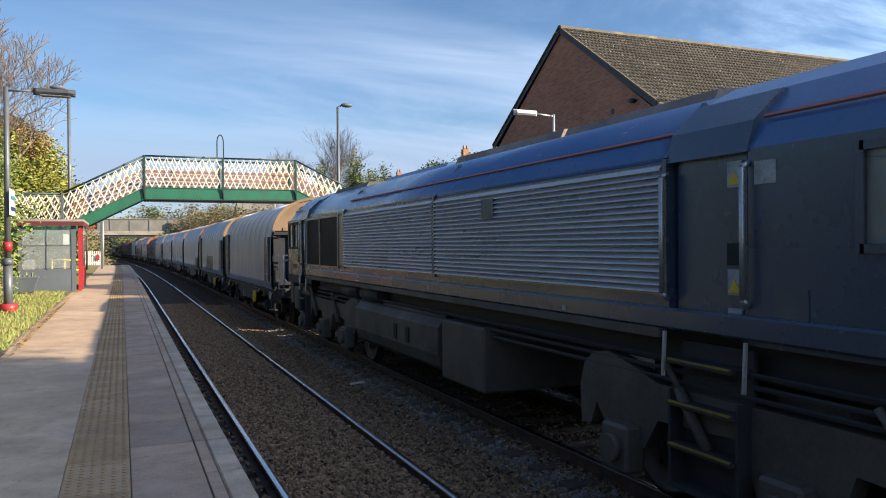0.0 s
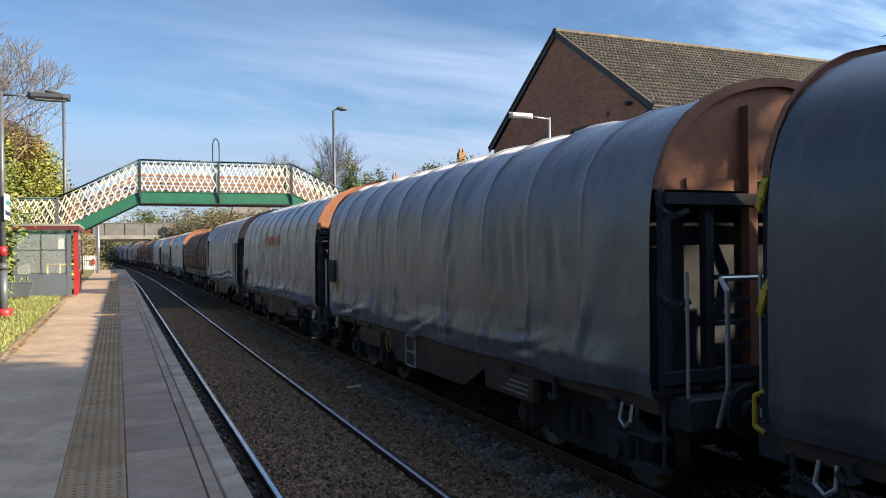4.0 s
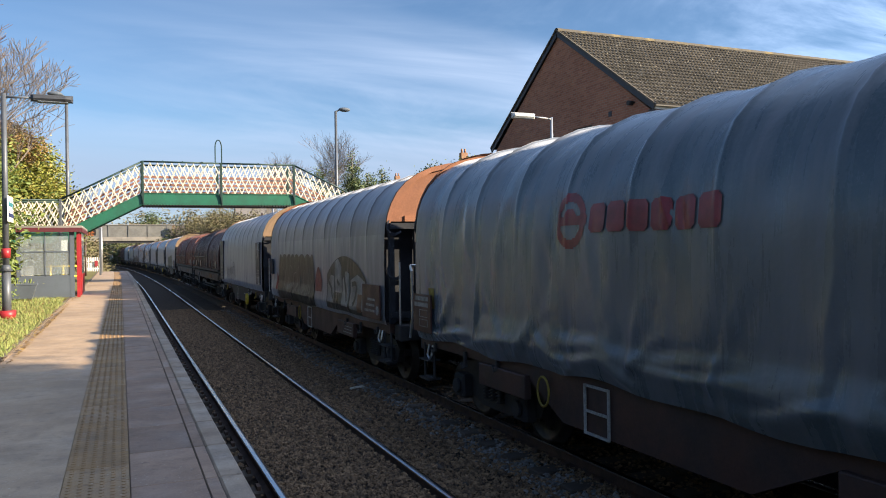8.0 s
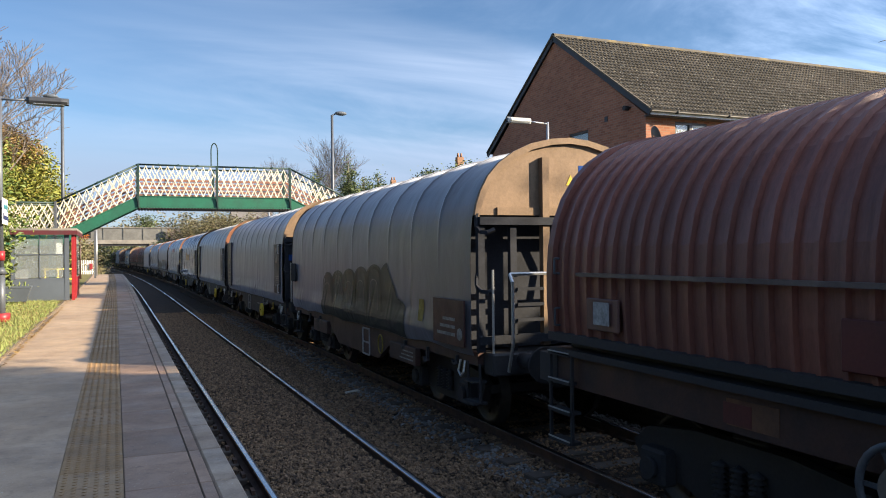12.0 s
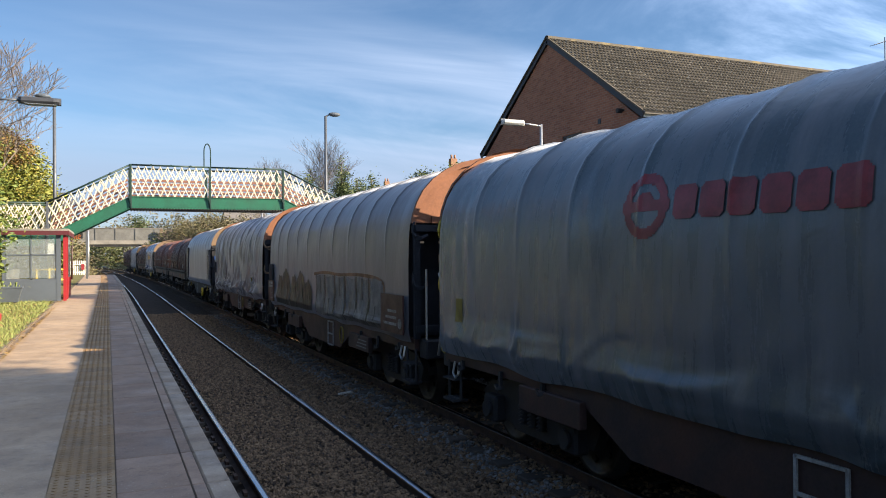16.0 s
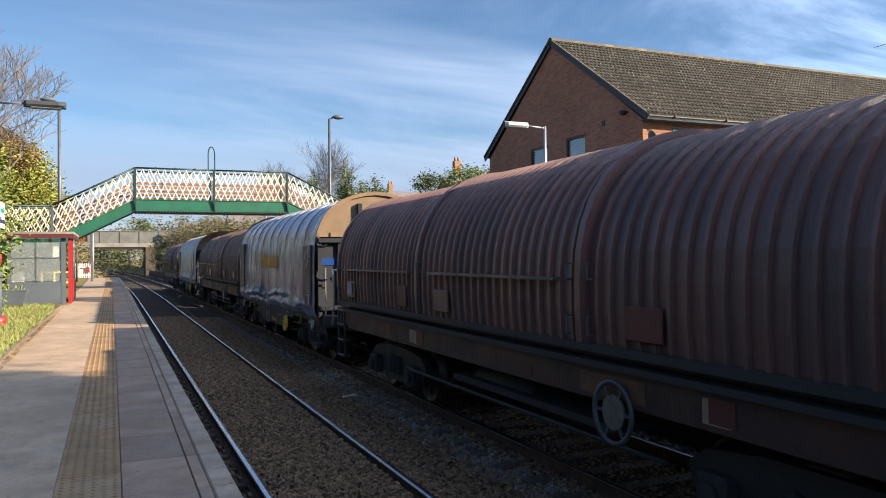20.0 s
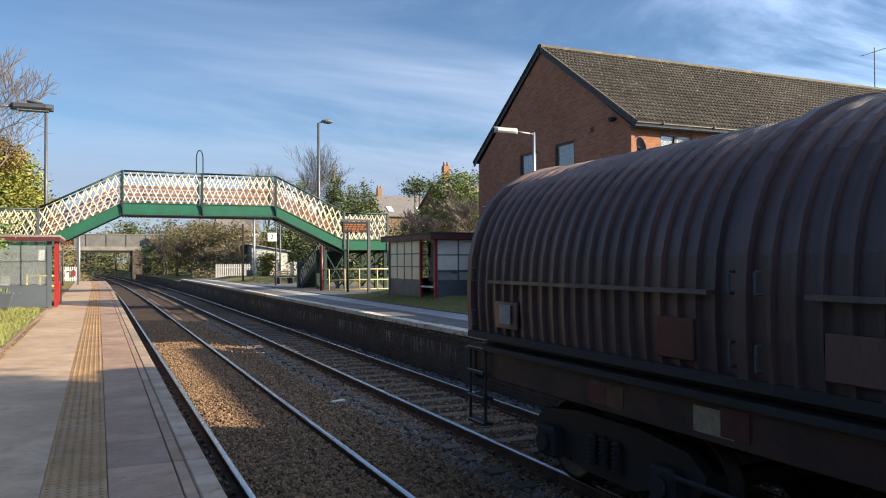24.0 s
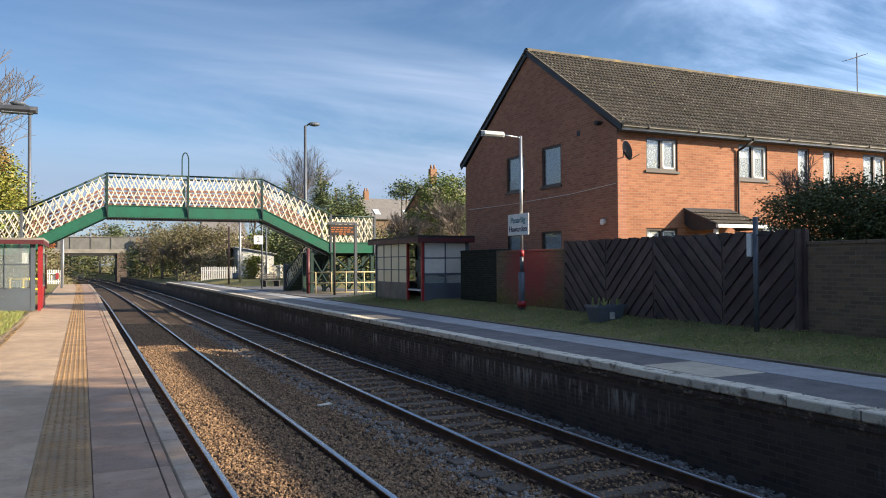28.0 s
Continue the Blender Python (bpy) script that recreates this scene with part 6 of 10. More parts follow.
def tarp_wagon(label, sheet="sheet_grey", fold=0.03, sag=0.035, hem=0.05, seed=1, end="rust_orange", sills="frame_red", marks=(), locks="end_dark", wheel_yellow=True, wheel_at=-2.0, step_at=0.65, tag="", logo_up=0.0):
    """A bogie steel wagon with a sliding tarpaulin hood on hoops."""
    w = thing("covered_wagon", label, "wagon", group="wagons of the train")
    half = TARP_L / 2
    style = (seed, fold, sag, hem)
    n = len(TARP_EDGE)
    cuts = sorted({round(-half + TARP_L * k / 130, 3) for k in range(131)} | {round(-half + 1.07 * k + e, 3) for k in range(1, 10) for e in (-0.05, -0.02, 0.0, 0.02, 0.05)})
    near = [i * 0.25 for i in range(24)] + [i * 0.5 for i in range(12, 2 * (n - 1) + 1)] + [n - 1 + i for i in range(1, n)]
    net = [tarp_point(v, i, *style) for v in cuts for i in near]
    w0 = len(near)
    cells = [(a * w0 + i, a * w0 + i + 1, (a + 1) * w0 + i + 1, (a + 1) * w0 + i) for a in range(len(cuts) - 1) for i in range(w0 - 1)]
    part("tarpaulin", raw("tarpaulin", net, cells, sheet, True), None, w)
    # end walls: a curved upper plate, a framed lower part, door posts
    plate = [(x * 0.97, z - 0.02) for x, z in TARP_EDGE if z > 2.9]
    plate = [(-1.4, 2.9)] + plate[1:] + [(-x, z) for x, z in reversed(plate[1:-1])] + [(1.4, 2.9)]
    for e in (-1, 1):
        y0, y1 = sorted((e * (half + 0.02), e * (half - 0.03)))
        ep = part("end_plate", prism(B(), plate, "y", y0, y1), end, w, "rusty upper end plate")
        # a raised rim over the end of the sheet
        over = [(x, z) for x, z in TARP_EDGE if z > 2.85]
        over = over + [(-x, z) for x, z in reversed(over[:-1])]
        rim = B()
        skin(rim, [[(x * kx, yy, z + dz + 0.06 * max(0.0, z - 3.2)) for x, z in over] for kx, dz, yy in ((0.96, -0.06, e * (half + 0.03)), (0.96, -0.06, e * (half + 0.07)), (1.0, 0.02, e * (half + 0.07)), (1.0, 0.02, e * (half + 0.01)))], smooth=False)
        part("end_rim", rim, end, ep, "raised curved rim")
        for x in (-0.42, 0.42):
            part("end_rib", box(B(), x - 0.05, min(e * (half + 0.02), e * (half + 0.12)), 1.2, x + 0.05, max(e * (half + 0.02), e * (half + 0.12)), 3.66), end if x > 0 or "data_panel" not in marks else "end_dark", ep)
        part("cross_flat", box(B(), -1.1, min(e * (half + 0.02), e * (half + 0.05)), 2.9, 1.1, max(e * (half + 0.02), e * (half + 0.05)), 3.0), end, ep)
        # Set-back wall is coloured near black for the shade in its recess.
        part("end_wall", box(B(), -1.36, min(e * (half - 0.3), e * (half - 0.34)), 1.15, 1.36, max(e * (half - 0.3), e * (half - 0.34)), 2.88), "end_dark", w, "steel end wall set back behind the frame, colour darkened for shade")
        # Right part of that wall, kept browner where the sun reaches it.
        part("end_lining", box(B(), 0.15, min(e * (half - 0.294), e * (half - 0.299)), 1.3, 1.3, max(e * (half - 0.294), e * (half - 0.299)), 2.8), "frame_red", w, "right part of the end wall, toned browner as its sunlit side")
        part("end_ceiling", box(B(), -1.36, min(e * (half - 0.3), e * (half - 0.03)), 2.88, 1.36, max(e * (half - 0.3), e * (half - 0.03)), 2.9), "end_dark", w)
        if "data_panel" in marks or e > 0:
            part("end_panel", box(B(), -1.33, min(e * half, e * (half + 0.03)), 1.2, -0.47, max(e * half, e * (half + 0.03)), 2.78), "end_dark", w, "dark steel panel beside the end steps")
        for x in (-1.36, -0.9):
            part("end_stanchion", box(B(), x - 0.045, min(e * (half + 0.02), e * (half + 0.1)), 1.15, x + 0.045, max(e * (half + 0.02), e * (half + 0.1)), 2.85), "end_dark", w)
        bm = B()
        for k in range(5):
            box(bm, -0.86, e * (half + 0.1) - 0.03, 1.32 + 0.2 * k, -0.47, e * (half + 0.1) + 0.03, 1.36 + 0.2 * k)
        part("end_ladder", bm, "end_dark", w, "ladder rungs on the wagon end")
        bm = B()
        for z in (2.82, 1.3):
            box(bm, -1.4, e * (half + 0.1) - 0.05, z - 0.05, 1.4, e * (half + 0.1) + 0.05, z + 0.05)
        box(bm, -0.42, e * (half + 0.06) - 0.03, 1.97, 1.4, e * (half + 0.06) + 0.03, 2.03)
        box(bm, 1.33, e * (half + 0.1) - 0.05, 1.0, 1.43, e * (half + 0.1) + 0.05, 2.95)
        part("end_frame", bm, "end_dark", w)
        part("spreader_bar", tube(B(), [(0.1, e * (half + 0.12), 2.78), (0.28, e * (half + 0.14), 2.5), (0.2, e * (half + 0.14), 2.1)], 0.035, 6), "end_dark", w)
        for x in (-1.3,):
            for z in (2.75, 2.0):
                bm = B()
                for p, q in zip(LEVER, LEVER[1:]):
                    bar(bm, (x + p[0], e * (half + p[1]), z + p[2]), (x + q[0], e * (half + q[1]), z + q[2]), 0.05, 0.03, (1, 0, 0))
                part("locking_lever", bm, locks, w, "painted locking lever")
        part("hand_rail", tube(B(), [(-1.28, e * (half + 0.25), 1.15), (-1.28, e * (half + 0.25), 2.2)], 0.016, 6), "galv", w)
        if e < 0:
            y = -half - 0.024
            part("pale_panel", box(B(), -0.14, y + 0.003, 3.02, 0.365, y + 0.006, 3.7), "grey_render" if seed in (14, 20) else "tan_panel_dull", ep, "pale worn paint behind the signs") if "data_panel" in marks else None
            s = part("warning_plate", box(B(), 0.15, y, 3.2, 0.36, y + 0.004, 3.58), "blue_plate", ep, "blue plate with yellow and red signs")
            part("warning_triangle", prism(B(), [(0.18, 3.42), (0.33, 3.42), (0.255, 3.55)], "y", y - 0.003, y), "yellow", s)
            part("warning_disc", disc(B(), (0.255, y - 0.002, 3.3), "y", 0.075, 0.004, 18), "label_orange", s)
            part("warning_triangle", prism(B(), [(-0.05, 3.31), (0.09, 3.31), (0.02, 3.45)], "y", y - 0.003, y), "yellow", ep)
            if seed in (14, 16, 20, 23):
                part("blue_plate", box(B(), -1.3, -half - 0.045, 2.26, -0.48, -half - 0.032, 2.42), "blue_plate", w, "small blue plate")
            if "data_panel" in marks:
                part("yellow_handle", tube(B(), [(-0.85, -half - 0.2, 1.45), (-0.6, -half - 0.3, 1.45), (-0.6, -half - 0.3, 2.05), (-0.85, -half - 0.2, 2.1)], 0.02, 6), "dim_yellow", w)
            part("platform_rail", tube(B(), [(-1.2, -half - 0.5, 0.95), (-1.2, -half - 0.62, 1.3), (-1.2, -half - 0.62, 2.05), (-1.2, -half - 0.55, 2.15), (-0.5, -half - 0.55, 2.15)], 0.022, 6), "galv", w, "bent grab rail")
        else:
            part("yellow_hook", tube(B(), [(-1.3, half + 0.2, 1.35), (-1.3, half + 0.3, 1.3), (-1.3, half + 0.3, 1.08), (-1.3, half + 0.2, 1.05)], 0.02, 6), "yellow", w)
        part("head_stock", box(B(), -1.3, min(e * half, e * (half + 0.28)), 0.86, 1.3, max(e * half, e * (half + 0.28)), 1.14, 0.02), "frame_dark", w)
        # shunter's steps below the corner
        bm = B()
        y = e * (half - 0.12) if e < 0 else half - 0.3
        for x in (-1.38,):
            tube(bm, [(x, y - 0.18, 1.0), (x, y - 0.18, 0.5), (x, y + 0.18, 0.5), (x, y + 0.18, 1.0)], 0.02, 6)
            box(bm, x - 0.1, y - 0.18, 0.48, x + 0.1, y + 0.18, 0.51)
            box(bm, x - 0.1, y - 0.18, 0.76, x + 0.1, y + 0.18, 0.78)
        part("corner_step", bm, "frame_dark", w)
    # side sills with a fish belly between the bogies
    for s in (-1, 1):
        deep, rise = (1.5, 2.4) if wheel_yellow else (1.3, 2.1)
        sill = [(-half, 1.14), (half, 1.14), (half, 0.97), (rise, 0.97), (deep, 0.58), (-deep, 0.58), (-rise, 0.97), (-half, 0.97)]
        part("side_sill", prism(B(), sill, "x", s * 1.34 - 0.04, s * 1.34 + 0.04), sills, w, "fish-bellied side sill")
    bm = B()
    box(bm, -1.25, -half + 0.1, 0.92, 1.25, half - 0.1, 1.12)
    box(bm, -0.5, -2.0, 0.5, 0.5, 2.0, 0.95)
    part("floor_frame", bm, "frame_dark", w)
    bm = B()
    c0 = step_at
    for z in (0.58, 0.8, 1.05):
        box(bm, -1.41, c0 - 0.2, z - 0.012, -1.39, c0 + 0.2, z + 0.012)
    for y in (c0 - 0.2, c0 + 0.2):
        box(bm, -1.41, y - 0.012, 0.57, -1.39, y + 0.012, 1.06)
    part("step_frame", bm, "stencil" if wheel_yellow else "label_white", w, "thin outlined step frame")
    bm = B()
    if wheel_yellow:
        # a white bar and a small framed table on the sill
        box(bm, -1.386, -1.22, 0.85, -1.382, -0.84, 0.885)
        box(bm, -1.386, -1.5, 0.84, -1.382, -1.49, 0.92)
        for z in (0.86, 0.93, 1.0):
            box(bm, -1.386, -2.06, z, -1.382, -1.8, z + 0.008)
        for y in (-2.06, -1.808):
            box(bm, -1.386, y, 0.86, -1.382, y + 0.008, 1.0)
        for z in (0.88, 0.95):
            box(bm, -1.386, -2.02, z, -1.382, -1.94, z + 0.03)
            box(bm, -1.386, -1.92, z, -1.382, -1.84, z + 0.03)
        part("stencil_line", bm, "stencil", w, "white stencil bar and table on the sill", "stuff")
    else:
        part("tool_box", box(B(), -1.45, 2.0, 0.7, -1.36, 3.2, 0.97, 0.01), sills, w, "long flat board below the sill")
        board = part("data_board", box(B(), -1.45, -3.3, 0.7, -1.36, -2.1, 0.97, 0.01), sills, w, "long flat board below the sill")
        for k in range(3):
            box(bm, -1.454, -3.2, 0.88 - 0.06 * k, -1.45, -2.75 + 0.08 * k, 0.9 - 0.06 * k)
        part("stencil_line", bm, "stencil", board, "worn stencil lines", "stuff")
    if wheel_yellow:
        c = Vector((-1.45, wheel_at, 0.72))
        bm = B()
        skin(bm, [[c + Vector((d, q * math.cos(k * math.tau / 28), q * math.sin(k * math.tau / 28))) for k in range(28)] for d, q in ((0.03, 0.2), (-0.03, 0.2), (-0.035, 0.19), (-0.03, 0.165), (-0.012, 0.155), (-0.016, 0.06), (-0.03, 0.045), (-0.03, 0.0))], closed=True)
        hand = part("brake_wheel", bm, "label_orange" if sills == "frame_blue" else "yellow", w, "round painted hand-brake wheel")
        part("brake_wheel_hub", disc(B(), c + Vector((-0.034, 0, 0)), "x", 0.028, 0.02, 12), "frame_dark", hand)
        sign = part("brake_plate", box(B(), -1.395, wheel_at - 0.2, 0.97, -1.385, wheel_at + 0.12, 1.1), "end_dark", w, "small brake lever plate")
        bm = B()
        for k in range(2):
            box(bm, -1.4, wheel_at - 0.16 + 0.14 * k, 1.0, -1.395, wheel_at - 0.06 + 0.14 * k, 1.025)
        box(bm, -1.4, wheel_at - 0.14, 1.05, -1.395, wheel_at + 0.06, 1.065)
        part("stencil_line", bm, "label_white", sign, "white stencil lines", "stuff")
    else:
        y = step_at + math.copysign(0.95, step_at)
        part("release_loop", hoop(B(), (-1.44, y, 0.86), 0.12, 0.16, 0.014), "dim_yellow", w, "looped release handle")
    def hook(y, material, h):
        bm = B()
        box(bm, -1.43, y - 0.022, 0.98 - h, -1.39, y + 0.022, 1.04)
        bar(bm, (-1.43, y - 0.085, 1.0 - h), (-1.45, y, 0.965 - h), 0.04, 0.035, (1, 0, 0))
        bar(bm, (-1.45, y, 0.965 - h), (-1.43, y + 0.085, 1.0 - h), 0.04, 0.035, (1, 0, 0))
        part("tie_hook", bm, material, w, "painted tie-down hook")
    for y in (-3.7, 3.7):
        hook(y, "dim_yellow" if wheel_yellow else "frame_dark", 0.13)
    for y in (-4.75, -2.75, 2.75, 4.75):
        hook(y, "stencil" if wheel_yellow else "frame_dark", 0.04)
    for e in (-1, 1):
        yy = e * (half - 0.42)
        part("end_loop", tube(B(), [(-1.4, yy - 0.07, 1.0), (-1.43, yy - 0.08, 0.85), (-1.43, yy, 0.79), (-1.43, yy + 0.08, 0.85), (-1.4, yy + 0.07, 1.0)], 0.016, 6), "galv", w, "steel roping loop")
    for e in (-1, 1):
        freight_bogie(w, e * 3.55)
    buffers(w, half + 0.28)
    if tag:
        spray_tag(w, tag, style, seed)
    # marks on the sheet
    for mark in marks:
        if mark == "roundel_panel":
            part("door_panel", box(B(), -1.51, -half + 0.22, 1.35, -1.45, -half + 0.98, 2.72, 0.015), "frame_blue", w, "flush steel corner panel")
            bm = B()
            c = Vector((-1.517, -half + 0.6, 2.4))
            skin(bm, [[c + Vector((0, q * math.cos(k * math.tau / 32), q * math.sin(k * math.tau / 32))) for k in range(32)] for q in (0.185, 0.22)], closed=True, smooth=False)
            p = part("prohibition_ring", bm, "label_pink", w, "faded pink and white prohibition roundel")
            bm = B()
            disc(bm, c + Vector((0.003, 0, 0)), "x", 0.19, 0.003, 32)
            part("roundel_ground", bm, "stencil", p)
            bm = B()
            bar(bm, c + Vector((-0.004, -0.13, 0.13)), c + Vector((-0.004, 0.13, -0.13)), 0.035, 0.004, (1, 0, 0))
            part("roundel_bar", bm, "black_iron", p)
            bm = B()
            for k in range(4):
                box(bm, -1.516, -half + 0.3, 1.8 - 0.055 * k, -1.511, -half + 0.3 + (0.42, 0.36, 0.5, 0.28)[k], 1.822 - 0.055 * k)
            box(bm, -1.516, -half + 0.3, 1.56, -1.511, -half + 0.78, 1.6)
            part("stencil_line", bm, "stencil", w, "white stencil lines", "stuff")
            for z in (2.68, 1.6):
                part("panel_handle", tube(B(), [(-1.51, -half + 0.25, z), (-1.55, -half + 0.25, z), (-1.55, -half + 0.25, z - 0.22), (-1.51, -half + 0.25, z - 0.22)], 0.012, 5), "galv", w)
        if mark == "data_panel":
            part("door_panel", box(B(), -1.52, half - 1.05, 1.25, -1.45, half - 0.08, 2.92, 0.01), "frame_blue", w, "flush steel corner panel with stencils")
            bm = B()
            y = half - 0.92
            for z, a, b in ((2.74, 0.0, 0.24), (2.66, 0.04, 0.18), (2.58, 0.03, 0.17), (1.9, 0.05, 0.3), (1.75, 0.02, 0.32), (1.75, 0.4, 0.55), (1.6, 0.02, 0.1), (1.6, 0.16, 0.52), (1.46, 0.02, 0.22), (1.46, 0.28, 0.5), (1.34, 0.02, 0.36)):
                box(bm, -1.524, y + a, z - 0.03, -1.52, y + b, z + 0.03)
            for k in range(7):
                box(bm, -1.524, y + k * 0.085, 2.1, -1.52, y + k * 0.085 + 0.008, 2.28)
            for z in (2.1, 2.16, 2.22, 2.275):
                box(bm, -1.524, y, z, -1.52, y + 0.52, z + 0.008)
            for a, b in ((0.56, 2.44), (0.56, 2.62)):
                box(bm, -1.524, y + a, b, -1.52, y + a + 0.2, b + 0.008)
                box(bm, -1.524, y + a, b + 0.16, -1.52, y + a + 0.2, b + 0.168)
                box(bm, -1.524, y + a, b, -1.52, y + a + 0.008, b + 0.16)
                box(bm, -1.524, y + a + 0.192, b, -1.52, y + a + 0.2, b + 0.16)
                box(bm, -1.524, y + a + 0.08, b + 0.04, -1.52, y + a + 0.12, b + 0.13)
            part("stencil_line", bm, "stencil", w, "white stencil lines and tables", "stuff")
        if mark == "yellow_label":
            tarp_patch(w, "yellow_label", -half + 1.6, -half + 1.8, 1.42, 1.74, style, "dim_yellow", "yellow plate on the sheet", 0.008)
        if mark == "rear_yellow_label":
            tarp_patch(w, "yellow_label", half - 0.75, half - 0.55, 1.55, 1.85, style, "dim_yellow", "yellow plate on the sheet", 0.008)
        if mark == "red_plate":
            q = part("corner_plate", box(B(), -1.54, -half + 0.08, 1.2, -1.515, -half + 1.1, 1.8), "plate_red", w, "dull red corner plate")
            bm = B()
            for k in range(3):
                box(bm, -1.546, -half + 0.35, 1.32 + k * 0.1, -1.541, -half + 0.95 - 0.1 * k, 1.36 + k * 0.1)
            disc(bm, (-1.545, -half + 0.2, 1.36), "x", 0.08, 0.006, 16)
            part("stencil_line", bm, "stencil", q, "white stencil lines", "stuff")
        if mark == "rear_plate":
            q = part("corner_plate", box(B(), -1.54, half - 0.75, 1.2, -1.515, half - 0.06, 1.75), "plate_red", w, "dull red corner plate")
            bm = B()
            for a, b, z in ((0.05, 0.55, 1.66), (0.05, 0.6, 1.57)):
                box(bm, -1.546, half - 0.72 + a, z, -1.541, half - 0.72 + b, z + 0.06)
            for z in (1.28, 1.42):
                for y0, y1, z0, z1 in ((0.08, 0.4, z, z + 0.008), (0.08, 0.4, z + 0.1, z + 0.108), (0.08, 0.088, z, z + 0.1), (0.392, 0.4, z, z + 0.1)):
                    box(bm, -1.546, half - 0.72 + y0, z0, -1.541, half - 0.72 + y1, z1)
            part("stencil_line", bm, "stencil", q, "white stencil lines", "stuff")
        if mark == "rear_window":
            part("inspection_hatch", box(B(), -1.54, half - 0.62, 1.75, -1.5, half - 0.12, 2.2, 0.02), "end_dark", w, "dark inspection hatch")
        if mark == "amber_blocks":
            for a, wd, hi, shape in ((0.0, 0.42, 2.6, solid_shape), (0.46, 0.42, 2.5, solid_shape), (0.93, 0.42, 2.5, solid_shape), (1.4, 0.42, 2.5, solid_shape), (1.87, 0.46, 2.5, solid_shape)):
                tarp_patch(w, "logo_block", 1.2 - a - wd, 1.2 - a, 2.16, hi, style, "label_orange", "amber logo shape", 0.014, shape, 0.016)
            bm = B()
            for k in range(5 if seed == 23 else 0):
                box(bm, -1.388, 0.08 - 0.13 * k - 0.11, 0.65, -1.382, 0.08 - 0.13 * k, 0.76 if k == 0 else 0.73)
            if seed == 23:
                part("sill_logo", bm, "label_orange", w, "small amber logo shapes on the sill")
        if mark == "red_roundel":
            v, zc = 1.3, 2.68 + logo_up
            tarp_patch(w, "logo_ring", v - 0.62, v, zc - 0.3, zc + 0.3, style, "label_red", "faded red roundel", 0.004, roundel, 0.018)
            for k, shape in enumerate((solid_shape,) * 6):
                tarp_patch(w, "logo_block", v - 0.68 - 0.3 * k - 0.26, v - 0.68 - 0.3 * k, zc - 0.13, zc + 0.15, style, "label_red", "faded red logo shape", 0.012, shape, 0.016)
        if mark == "patch":
            tarp_patch(w, "repair_patch", half - 2.38, half - 1.57, 2.2, 2.95, style, "sheet_patch", "lighter repair patch", 0.005)
    return w


HOOD_L = 13.1
HOOD_EDGE = [(-1.43, 1.6), (-1.45, 1.9), (-1.45, 2.2), (-1.43, 2.46), (-1.375, 2.7), (-1.28, 2.93), (-1.14, 3.14), (-0.96, 3.315), (-0.74, 3.45), (-0.49, 3.54), (-0.25, 3.59), (0.0, 3.605)]


